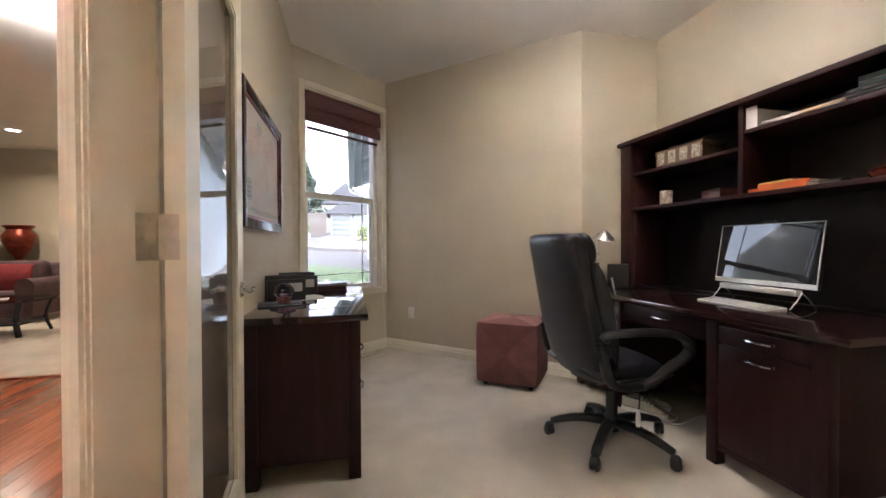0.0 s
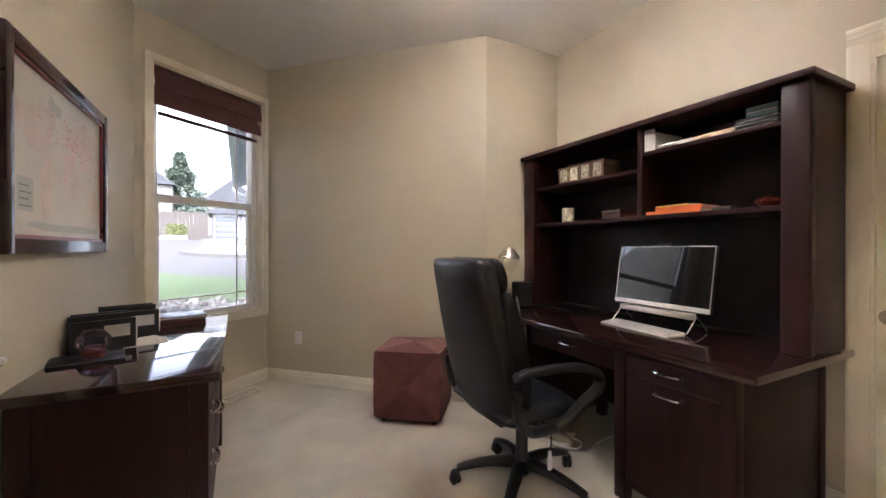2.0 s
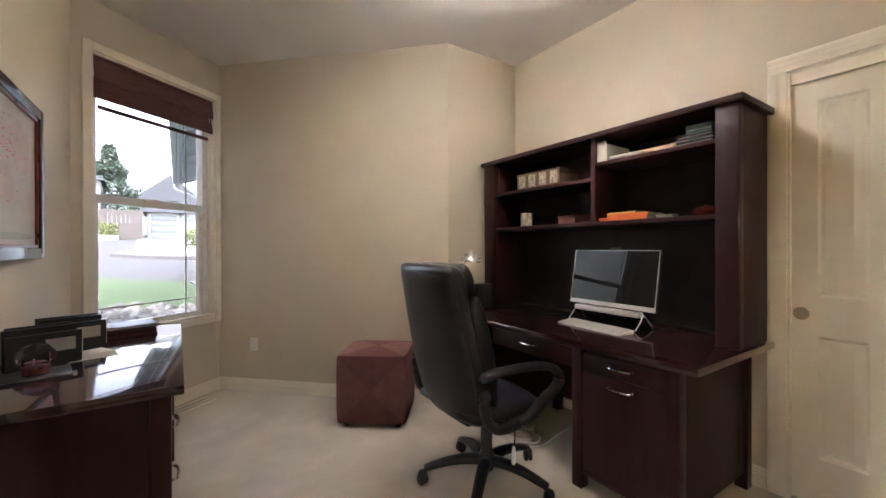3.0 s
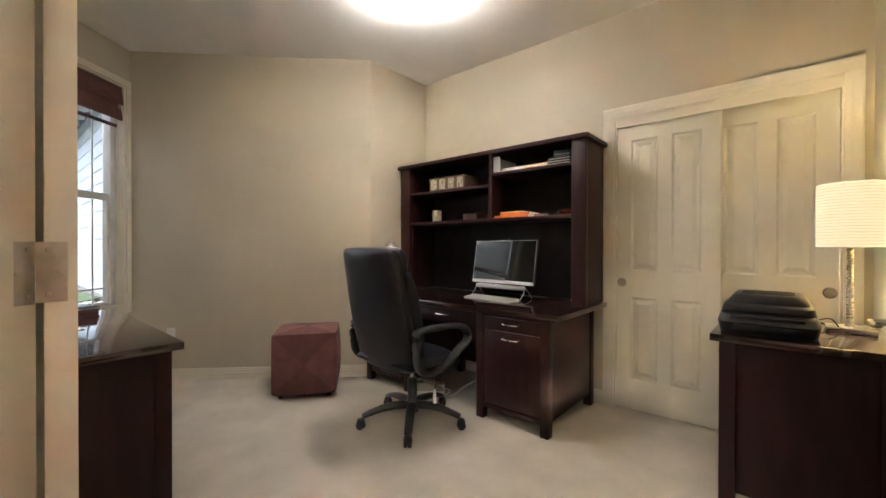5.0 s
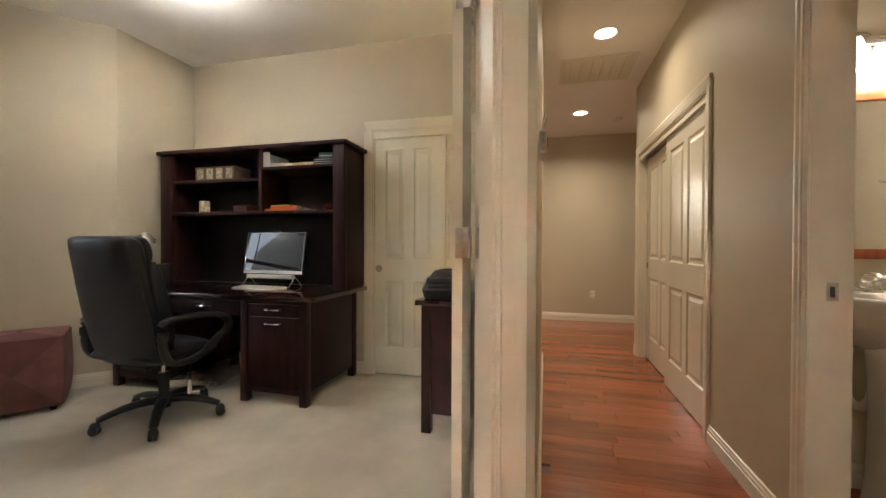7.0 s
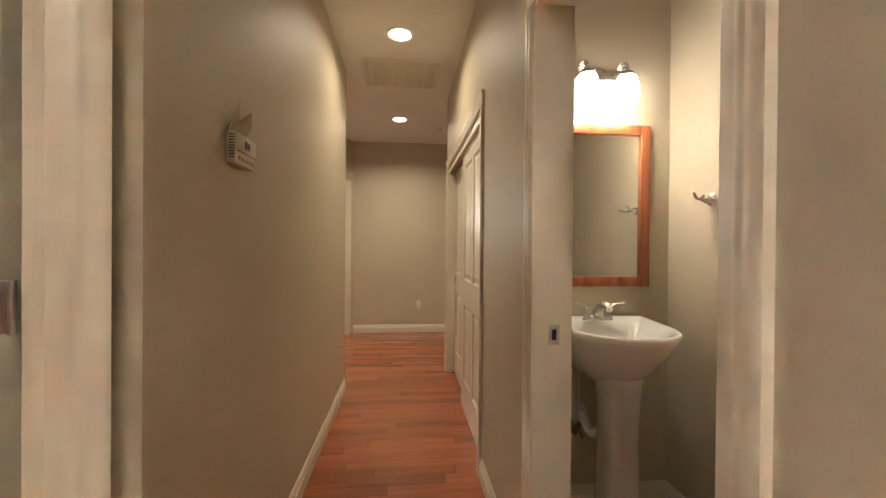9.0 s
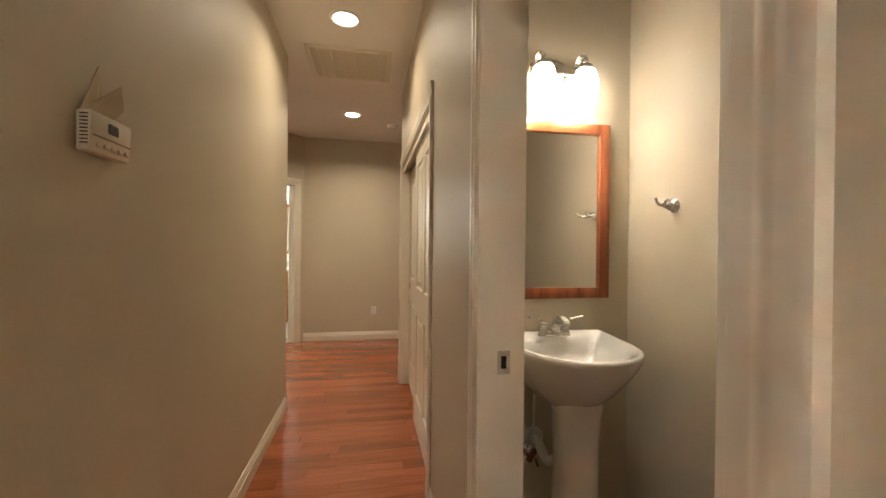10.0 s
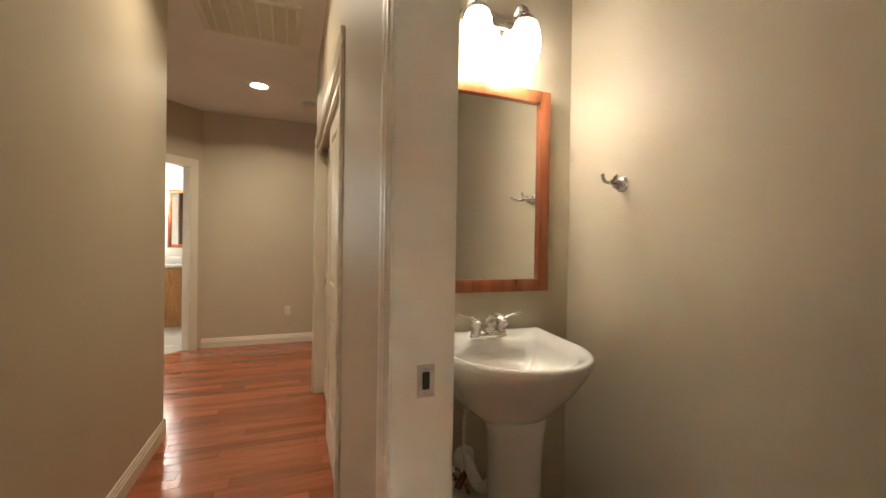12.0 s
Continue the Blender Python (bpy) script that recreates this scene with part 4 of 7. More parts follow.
def ottoman():
    u = Vector((0.335, -0.255)).normalized()
    t = thing("ottoman", pose(1.648, 3.458, 0.006, 0, 0, math.degrees(math.atan2(u.y, u.x))), "plum suede cube ottoman with pieced triangles, on short dark feet", "ottoman")
    a, z0, z1 = 0.238, 0.035, 0.498
    for face in range(6):
        for k in range(4):
            bm = bmesh.new()
            n = 6
            # a bulging triangle of the face between two corners and its centre
            def corner(i):
                return ((-1, -1), (1, -1), (1, 1), (-1, 1))[i % 4]
            def place(p, q):
                bulge = 0.022 * (1 - abs(p) ** 2.5) * (1 - abs(q) ** 2.5)
                r = 0.0
                c = (z0 + z1) / 2
                hz = (z1 - z0) / 2
                k2 = 1 - 0.045 * (abs(p) * abs(q)) ** 4
                p, q = p * k2, q * k2
                m = {0: (p * a, -a - bulge, c + q * hz), 1: (a + bulge, p * a, c + q * hz), 2: (-p * a, a + bulge, c + q * hz), 3: (-a - bulge, -p * a, c + q * hz), 4: (p * a, q * a, z1 + bulge * 0.9), 5: (p * a, -q * a, z0)}[face]
                return m
            c0, c1 = corner(k), corner(k + 1)
            rows = []
            for i in range(n + 1):
                f = i / n
                row = []
                for j in range(i + 1):
                    g = j / i if i else 0
                    p = f * (c0[0] * (1 - g) + c1[0] * g)
                    q = f * (c0[1] * (1 - g) + c1[1] * g)
                    row.append(bm.verts.new(place(p, q)))
                rows.append(row)
            for i in range(n):
                for j in range(i + 1):
                    bm.faces.new((rows[i][j], rows[i + 1][j], rows[i + 1][j + 1]))
                    if j < i:
                        bm.faces.new((rows[i][j], rows[i + 1][j + 1], rows[i][j + 1]))
            bmesh.ops.recalc_face_normals(bm, faces=bm.faces)
            d = mesh("panel", bm, (SUEDE_LIGHT if k % 2 else SUEDE_MID) if face == 4 else (SUEDE_MID if k % 2 else SUEDE), smooth="all", fix=False)
            ob = new("panel", d)
            ob.parent = t
    SEAM = material("plum_piping", (0.12, 0.04, 0.038), 0.8)
    for x in (-1, 1):
        for y in (-1, 1):
            bm = bmesh.new()
            sweep(bm, [(x * a * 0.958, y * a * 0.958, z0 + 0.012), (x * a * 0.975, y * a * 0.975, 0.25), (x * a * 0.958, y * a * 0.958, z1 - 0.012)], circle(0.006, 8))
            part("piping", bm, SEAM, t, smooth="all")
            bm = bmesh.new()
            revolve(bm, [(0, 0), (0.016, 0), (0.021, 0.012), (0.021, 0.04), (0, 0.04)], 14, pose(x * 0.18, y * 0.18, 0))
            part("foot", bm, PLASTIC, t, smooth=True)
    bm = bmesh.new()
    revolve(bm, [(0, 0), (0.012, 0.002), (0.010, 0.006), (0, 0.008)], 14, pose(0, 0, z1 + 0.016))
    part("button", bm, SUEDE, t, smooth="all")


ottoman()


# ---- framed map ----
def framed_map():
    y0, y1, z0, z1 = 2.345, 3.345, 1.20, 1.885
    t = thing("framed_map", pose(WEST, y0, z0, 0, 0, 90), "faded world map in a dark cherry frame on the beige wall", "picture")
    W, H = y1 - y0, z1 - z0
    FRAME = material("dark_cherry_frame", (0.035, 0.012, 0.016), 0.25, vary=0.3, scale=8, coat=0.5)
    RED = material("red_bevel", (0.16, 0.02, 0.022), 0.3, vary=0.2, scale=10)
    # x along the wall, -y into the room
    f = 0.05
    bm = bmesh.new()
    for a, b, c, d in ((0, f, 0, H), (W - f, W, 0, H), (f, W - f, 0, f), (f, W - f, H - f, H)):
        box(bm, a, b, -0.03, -0.002, c, d)
    soften(bm, 0.006, 2)
    part("frame", bm, FRAME, t, smooth=True)
    bm = bmesh.new()
    for a, b, c, d in ((f, f + 0.012, f, H - f), (W - f - 0.012, W - f, f, H - f), (f + 0.012, W - f - 0.012, f, f + 0.012), (f + 0.012, W - f - 0.012, H - f - 0.012, H - f)):
        box(bm, a, b, -0.02, -0.002, c, d)
    part("inner_bevel", bm, RED, t)
    SEA = material("map_sea", (0.50, 0.46, 0.38), 0.5, vary=0.06, scale=5)
    LAND = material("map_land", (0.52, 0.42, 0.34), 0.5, vary=0.14, scale=9)
    ICE = material("map_grey", (0.36, 0.36, 0.30), 0.5, vary=0.1, scale=9)
    PIN = material("map_pins", (0.5, 0.06, 0.03), 0.5)
    bm = bmesh.new()
    box(bm, f + 0.01, W - f - 0.01, -0.010, -0.006, f + 0.01, H - f - 0.01)
    part("map_sheet", bm, SEA, t)
    cx, cz = W / 2, H / 2
    rng = random.Random(5)
    def blob(name, x, z, rx, rz, mat, seed, depth=-0.0104):
        r2 = random.Random(seed)
        ph = [r2.uniform(0, 6.28) for _ in range(4)]
        vs = []
        b2 = bmesh.new()
        n = 40
        for i in range(n):
            a = 2 * math.pi * i / n
            r = 1 + 0.22 * math.sin(2 * a + ph[0]) + 0.15 * math.sin(3 * a + ph[1]) + 0.1 * math.sin(5 * a + ph[2]) + 0.06 * math.sin(9 * a + ph[3])
            vs.append(b2.verts.new((min(max(cx + x + rx * r * math.cos(a), f + 0.03), W - f - 0.03), depth, min(max(cz + z + rz * r * math.sin(a), f + 0.03), H - f - 0.03))))
        b2.faces.new(vs)
        part(name, b2, mat, t)
    blob("continent", -0.24, 0.10, 0.13, 0.10, LAND, 1)
    blob("continent", -0.17, -0.10, 0.055, 0.11, LAND, 2)
    blob("continent", 0.07, -0.03, 0.075, 0.12, LAND, 3)
    blob("continent", 0.05, 0.13, 0.07, 0.06, LAND, 4)
    blob("continent", 0.24, 0.12, 0.16, 0.09, LAND, 5, -0.0106)
    blob("continent", 0.33, -0.10, 0.06, 0.04, LAND, 6)
    blob("continent", -0.10, 0.20, 0.05, 0.035, ICE, 7)
    blob("continent", 0.05, -0.25, 0.30, 0.022, ICE, 8)
    bm = bmesh.new()
    box(bm, f + 0.06, f + 0.17, -0.0112, -0.0108, f + 0.09, f + 0.20)
    part("legend_box", bm, ICE, t)
    bm = bmesh.new()
    for k in range(4):
        box(bm, f + 0.075, f + 0.155 - 0.02 * (k % 2), -0.0116, -0.0113, f + 0.105 + 0.022 * k, f + 0.109 + 0.022 * k)
    part("legend_lines", bm, material("ink", (0.1, 0.1, 0.1), 0.6), t)
    bm = bmesh.new()
    for k in range(70):
        if k < 40:
            x, z = cx + rng.gauss(0.06, 0.05), cz + rng.gauss(0.10, 0.05)
        else:
            x, z = cx + rng.uniform(-0.35, 0.38), cz + rng.uniform(-0.12, 0.18)
        x = min(max(x, f + 0.04), W - f - 0.04)
        l = rng.uniform(0.006, 0.02)
        box(bm, x, x + l, -0.0116, -0.0110, z, z + 0.003)
    part("place_marks", bm, PIN, t)


framed_map()

# ---- ceiling lamp, table lamp ----
FROST = glowing("lit_frosted_glass", (1.0, 0.95, 0.88), 3.5)


def ceiling_lamp():
    t = thing("ceiling_light", pose(1.64, 2.245, OFFICE_H), "lit frosted glass bowl ceiling light hung below a nickel canopy", "ceiling light")
    bm = bmesh.new()
    revolve(bm, [(0, 0), (0.065, 0), (0.064, -0.012), (0.05, -0.022), (0.010, -0.028), (0.007, -0.030), (0.007, -0.155), (0, -0.155)], 32)
    part("canopy", bm, NICKEL, t, smooth=True)
    for a in (0.0, 2.094, 4.189):
        bm = bmesh.new()
        sweep(bm, [(0.02 * math.cos(a), 0.02 * math.sin(a), -0.024), (0.155 * math.cos(a), 0.155 * math.sin(a), -0.102)], circle(0.0035, 8))
        part("bowl_arm", bm, NICKEL, t, smooth="all")
    bm = bmesh.new()
    prof = [(0.165, -0.102), (0.160, -0.114), (0.142, -0.128), (0.110, -0.141), (0.068, -0.151), (0.028, -0.157), (0.008, -0.158)]
    revolve(bm, prof, 48)
    revolve(bm, [(r - 0.004, z + 0.004) for r, z in prof], 48)
    part("dome", bm, FROST, t, "glowing frosted glass bowl", smooth="all")
    bm = bmesh.new()
    revolve(bm, [(0, -0.157), (0.011, -0.159), (0.010, -0.165), (0.005, -0.169), (0.006, -0.176), (0.003, -0.182), (0, -0.184)], 16)
    part("finial", bm, NICKEL, t, smooth=True)


ceiling_lamp()
lamp("dome_bulb", "POINT", pose(1.64, 2.30, OFFICE_H - 0.118), 3.7, (1.0, 0.98, 0.95), 0.035)
SHADE = glowing("lit_pleated_shade", (1.0, 0.87, 0.60), 0.07, (0.8, 0.72, 0.5))
SHADE2 = glowing("lit_shade_band", (1.0, 0.78, 0.40), 0.045, (0.75, 0.66, 0.42))


def table_lamp():
    t = thing("table_lamp", pose(2.42, 0.258, 0.804), "lit table lamp with a ribbed cream drum shade, square base", "lamp")
    bevelled("base_plate", (-0.08, 0.08, -0.08, 0.08, 0, 0.022), NICKEL, t, 0.004)
    bm = bmesh.new()
    revolve(bm, [(0, 0.02), (0.02, 0.022), (0.012, 0.034), (0.012, 0.40), (0.016, 0.41), (0.016, 0.44), (0, 0.44)], 20)
    part("stem", bm, NICKEL, t, smooth=True)
    h0, h1, r = 0.374, 0.657, 0.114
    n = 22
    bm = bmesh.new()
    prof = []
    for k in range(n):
        z = h0 + (h1 - h0) * k / n
        dz = (h1 - h0) / n
        prof += [(r - 0.003, z), (r, z + dz * 0.25), (r, z + dz * 0.75), (r - 0.003, z + dz)]
    rings = revolve(bm, prof, 48)
    revolve(bm, [(r - 0.006, h0), (r - 0.006, h1)], 48)
    d = mesh("shade", bm, [SHADE, SHADE2])
    for p in d.polygons:
        zc = p.center.z
        k = (zc - h0) / ((h1 - h0) / n) % 1.0
        p.material_index = 1 if (k < 0.25 or k > 0.75) else 0
    ob = new("shade", d)
    ob.parent = t
    tagged(ob, "ribbed cream fabric drum shade, lit")
    bm = bmesh.new()
    sweep(bm, arc([(0.03, 0.06, 0.01), (-0.05, 0.16, 0.05), (-0.12, 0.22, 0.03), (-0.16, 0.25, 0.002)], 6), circle(0.003, 6))
    part("cord", bm, PLASTIC, t)


table_lamp()
lamp("table_bulb", "POINT", pose(2.42, 0.258, 1.34), 1.0, (1.0, 0.80, 0.48), 0.03)


def printer():
    t = thing("printer", pose(2.20, 0.535, 0.804), "black inkjet printer with a flat ribbed scanner lid", "printer")
    def shell(name, rows, mat, power=9, label=""):
        bm = bmesh.new()
        loft(bm, [[Vector((u + dx, v, z)) for u, v in squircle(a, b, 40, power)] for z, a, b, dx in rows])
        return part(name, bm, mat, t, label, smooth=True)
    shell("body", ((0.0, 0.176, 0.158, 0.004), (0.008, 0.182, 0.164, 0.004), (0.052, 0.194, 0.172, 0.0), (0.078, 0.184, 0.165, 0.006), (0.090, 0.172, 0.160, 0.012)), PLASTIC)
    shell("scanner_lid", ((0.092, 0.170, 0.156, 0.014), (0.098, 0.172, 0.158, 0.014), (0.120, 0.166, 0.154, 0.016), (0.128, 0.156, 0.146, 0.020)), PLASTIC)
    shell("document_feeder", ((0.1285, 0.150, 0.140, 0.022), (0.140, 0.146, 0.136, 0.022), (0.158, 0.128, 0.124, 0.026), (0.166, 0.120, 0.116, 0.028)), LEATHER, 7, "satin black feeder on the lid")
    shell("feeder_recess", ((0.1662, 0.100, 0.092, 0.030), (0.1668, 0.098, 0.090, 0.030)), DARKGAP, 6)
    bevelled("paper_slot", (-0.197, -0.14, -0.11, 0.11, 0.020, 0.043), DARKGAP, t, 0.004)
    bevelled("control_panel", (-0.186, -0.15, -0.12, 0.12, 0.066, 0.082), LEATHER, t, 0.004)
    bm = bmesh.new()
    sweep(bm, arc([(0.10, -0.16, 0.05), (0.13, -0.21, 0.06), (0.17, -0.24, 0.02), (0.22, -0.25, 0.004)], 6), circle(0.003, 6))
    part("power_cord", bm, PLASTIC, t, smooth="all")


printer()


# ---- on the desk ----
def monitor():
    t = thing("desktop_computer", pose(2.60, 2.195, DESK_Z + 0.0, 0, 0, -3), "silver all-in-one desktop computer, its dark screen switched off", "computer")
    tilt = pose(0, 0, 0.112, 0, 9, 0)
    W, H = 0.588, 0.35
    bevelled("back_shell", (0.004, 0.03, -W / 2, W / 2, 0, H), PLASTIC, t, 0.006, m=tilt)
    SCREEN = material("black_screen_glass", (0.006, 0.006, 0.008), 0.03, vary=0.05, coat=0.3)
    for l in list(SCREEN.node_tree.nodes["Principled BSDF"].inputs["Roughness"].links):
        SCREEN.node_tree.links.remove(l)
    SCREEN.node_tree.nodes["Principled BSDF"].inputs["Roughness"].default_value = 0.02
    SILVER = material("silver_plastic", (0.62, 0.60, 0.56), 0.3, 0.3, vary=0.04)
    bm = bmesh.new()
    box(bm, 0.0, 0.004, -W / 2 + 0.004, W / 2 - 0.004, 0.026, H - 0.004)
    bm.transform(tilt)
    part("screen", bm, SCREEN, t, "glossy black screen")
    bm = bmesh.new()
    for a, b, c, d in ((-W / 2, W / 2, 0.0, 0.026), (-W / 2, -W / 2 + 0.004, 0.026, H), (W / 2 - 0.004, W / 2, 0.026, H), (-W / 2, W / 2, H - 0.004, H)):
        box(bm, -0.003, 0.004, a, b, c, d)
    bm.transform(tilt)
    part("bezel", bm, SILVER, t, "silver bezel with a deeper lower edge")
    bevelled("webcam", (0.0, 0.02, -0.035, 0.035, H, H + 0.018), PLASTIC, t, 0.004, m=tilt)
    bevelled("sound_bar", (-0.03, 0.02, -0.215, 0.235, 0.072, 0.104), SILVER, t, 0.006)
    for y in (-0.225, 0.245):
        bm = bmesh.new()
        sweep(bm, [(0.0, y, 0.09), (-0.03, y, 0.05), (-0.075, y, 0.008)], squircle(0.004, 0.003, 10))
        sweep(bm, [(0.0, y, 0.09), (0.05, y, 0.05), (0.09, y, 0.006)], squircle(0.004, 0.003, 10))
        part("stand_leg", bm, SILVER, t)
    k = thing("keyboard", pose(2.435, 2.185, DESK_Z + 0.001, 0, 0, -6), "white compact keyboard tucked under the screen", "keyboard")
    bm = bmesh.new()
    vs = box(bm, -0.062, 0.062, -0.225, 0.225, 0, 0.010)
    for v in vs:
        if v.co.z > 0.005 and v.co.x > 0:
            v.co.z = 0.022
    soften(bm, 0.004)
    part("tray", bm, WHITE_PLASTIC, k, smooth=True)
    KEY = material("white_keys", (0.66, 0.65, 0.62), 0.45, vary=0.04)
    for r in range(5):
        bm = bmesh.new()
        for c in range(15):
            x0, y0 = -0.054 + r * 0.022, -0.214 + c * 0.0287
            z = 0.0105 + 0.012 * (r * 0.022 + 0.012) / 0.124
            vs = box(bm, x0, x0 + 0.018, y0, y0 + 0.0247, z - 0.002, z + 0.004)
        part("key_row", bm, KEY, k)


monitor()


def speaker():
    t = thing("loudspeaker", pose(2.44, 3.20, DESK_Z, 0, 0, -20), "small black desktop loudspeaker", "loudspeaker")
    bevelled("cabinet", (-0.07, 0.07, -0.045, 0.045, 0, 0.185), PLASTIC, t, 0.006)
    bevelled("grille", (-0.074, -0.07, -0.038, 0.038, 0.01, 0.175), LEATHER, t, 0.002)


speaker()


def desk_lamp():
    t = thing("desk_lamp", pose(2.25, 3.17, DESK_Z + 0.001) @ Matrix.Scale(1.12, 4), "small brushed nickel desk lamp with a conical shade, unlit", "lamp")
    bm = bmesh.new()
    revolve(bm, [(0, 0), (0.07, 0), (0.07, 0.008), (0.055, 0.016), (0.012, 0.022), (0.0, 0.022)], 28)
    part("base", bm, NICKEL, t, smooth=True)
    bm = bmesh.new()
    sweep(bm, arc([(0, 0, 0.02), (0.01, 0.02, 0.16), (0.01, 0.03, 0.27), (0.0, 0.015, 0.345), (-0.01, -0.03, 0.39), (-0.015, -0.07, 0.395)], 6), circle(0.005, 8))
    part("arm", bm, NICKEL, t, smooth="all")
    bm = bmesh.new()
    m = pose(-0.02, -0.075, 0.335, 8, 0, 0)
    revolve(bm, [(0.075, 0.0), (0.07, 0.012), (0.045, 0.04), (0.02, 0.062), (0.008, 0.07), (0, 0.07)], 28, m)
    revolve(bm, [(0.073, 0.0), (0.043, 0.037), (0.018, 0.058), (0, 0.064)], 28, m)
    part("shade", bm, NICKEL, t, smooth=True)
    bm = bmesh.new()
    sweep(bm, [(-0.02, -0.02, 0.36), (-0.02, -0.02, 0.29)], circle(0.0015, 6))
    revolve(bm, [(0, 0), (0.004, 0.003), (0, 0.012)], 8, pose(-0.02, -0.02, 0.28))
    part("pull_chain", bm, NICKEL, t)


desk_lamp()
bm = bmesh.new()
box(bm, -0.006, 0.006, -0.03, 0.03, 0, 0.09)
soften(bm, 0.002)
t = thing("photo_stand", pose(2.30, 3.06, DESK_Z, 0, -12, -40), "small grey desk photo stand beside the lamp", "photo frame")
part("stand", bm, material("grey_card", (0.35, 0.33, 0.3), 0.4), t)


def cable(name, pts, r, mat, label):
    bm = bmesh.new()
    sweep(bm, arc(pts, 6), circle(r, 6))
    return whole(name, bm, mat, label, "cable", smooth="all")


cable("desk_cable", [(2.48, 3.12, DESK_Z + 0.004), (2.42, 2.95, DESK_Z + 0.05), (2.45, 2.80, DESK_Z + 0.03), (2.55, 2.70, DESK_Z + 0.004), (2.7, 2.6, DESK_Z + 0.004)], 0.003, PLASTIC, "thin black cable looped over the desk top")
cable("power_cable", [(2.2, 2.62, 0.012), (2.28, 2.50, 0.014), (2.38, 2.55, 0.012), (2.34, 2.68, 0.012), (2.22, 2.66, 0.014), (2.18, 2.55, 0.012), (2.3, 2.45, 0.012), (2.5, 2.5, 0.012), (2.72, 2.5, 0.02)], 0.005, WHITE_PLASTIC, "white power cable coiled on the carpet under the desk")


def shoe(m, side):
    """A low lace-up trainer: x runs heel to toe."""
    t = thing("shoe", m, "cream canvas lace-up shoe standing on the carpet under the desk", "shoe", "pair of shoes")
    half = ((-0.135, 0.022), (-0.12, 0.033), (-0.06, 0.036), (0.0, 0.037), (0.06, 0.045), (0.10, 0.043), (0.13, 0.030), (0.142, 0.014))
    def outline(k, dx=0.0, pinch=1.0):
        pts = [(x * k + dx, (w * pinch) - 0.006 * side * (x > 0.05)) for x, w in half]
        return pts + [(x * k + dx, -(w * pinch) - 0.006 * side * (x > 0.05)) for x, w in half[::-1]]
    bm = bmesh.new()
    loft(bm, [[Vector((x, y, z)) for x, y in outline(k)] for z, k in ((0.0, 0.98), (0.006, 1.0), (0.022, 1.0), (0.026, 0.985))])
    part("sole", bm, WHITE_PLASTIC, t, "pale rubber sole", smooth=True)
    bm = bmesh.new()
    rings = []
    for f in (0.0, 0.3, 0.6, 0.85, 1.0):
        ring = []
        for x, y in outline(0.965, 0.0, 1 - 0.30 * f):
            top = 0.085 if x < -0.02 else 0.085 - 0.040 * min(1, (x + 0.02) / 0.13)
            ring.append(Vector((x * (1 - 0.10 * f * (x > 0)), y, 0.026 + (top - 0.026) * f)))
        rings.append(ring)
    loft(bm, rings)
    part("upper", bm, SHOECLOTH, t, smooth="all")
    for k in range(4):
        x = 0.055 - k * 0.022
        bm = bmesh.new()
        z = 0.067 + 0.0095 * k
        sweep(bm, arc([(x, -0.026, z - 0.005), (x, 0.0, z + 0.004), (x + 0.006, 0.026, z - 0.005)], 4), circle(0.003, 6))
        part("lace", bm, PAPER, t, smooth="all")
    bevelled("collar_opening", (-0.115, -0.03, -0.019, 0.019, 0.078, 0.0866), LEATHER, t, 0.003)


SHOECLOTH = material("cream_canvas", (0.42, 0.37, 0.29), 0.8, vary=0.1, scale=14, bump=0.3, bump_scale=200)
shoe(pose(2.225, 2.655, 0.006, 0, 0, -52), 1)
shoe(pose(2.320, 2.735, 0.006, 0, 0, -46), -1)


# ---- in the hutch ----
def shelf_box(name, x, y, z, w, d, h, mat, label, lid=None, lidh=0.3, turn=0):
    t = thing(name, pose(x, y, z, 0, 0, turn), label, "box")
    bevelled("body", (0, d, -w / 2, w / 2, 0, h * (1 - lidh)), mat, t, 0.002)
    bevelled("lid", (-0.003, d + 0.003, -w / 2 - 0.003, w / 2 + 0.003, h * (1 - lidh), h), lid or mat, t, 0.002)
    return t


KRAFT = material("brown_patterned_card", (0.12, 0.07, 0.04), 0.6, vary=0.3, scale=40)
CREAMCARD = material("cream_card", (0.5, 0.45, 0.34), 0.6, vary=0.15, scale=60, dark=(0.12, 0.1, 0.07))
zs = 1.403
t = shelf_box("photo_box", 2.565, 2.74, 1.679, 0.40, 0.20, 0.115, KRAFT, "brown card photo box with four cream labels along its side")
for k in range(4):
    bevelled("label_plate", (-0.0042, -0.001, -0.185 + k * 0.10, -0.12 + k * 0.10, 0.012, 0.10), CREAMCARD, t, 0.001)
t = thing("patterned_mug", pose(2.62, 2.90, zs), "cream ceramic mug with a brown print", "mug")
bm = bmesh.new()
revolve(bm, [(0, 0.004), (0.038, 0), (0.042, 0.004), (0.043, 0.10), (0.041, 0.104), (0.038, 0.10), (0.037, 0.01), (0, 0.008)], 28)
part("cup", bm, material("printed_ceramic", (0.62, 0.55, 0.42), 0.3, vary=0.3, scale=38, dark=(0.16, 0.10, 0.06)), t, smooth=True)
bm = bmesh.new()
sweep(bm, arc([(0.03, 0.03, 0.085), (0.045, 0.05, 0.085), (0.05, 0.055, 0.05), (0.04, 0.04, 0.02)], 5), circle(0.005, 8))
part("handle", bm, CREAMCARD, t, smooth="all")
MAHOG = material("mahogany_box_wood", (0.085, 0.022, 0.014), 0.3, vary=0.3, scale=12, coat=0.4)
shelf_box("keepsake_box", 2.60, 2.51, zs, 0.16, 0.13, 0.06, MAHOG, "small red-brown wooden keepsake box", turn=-10)
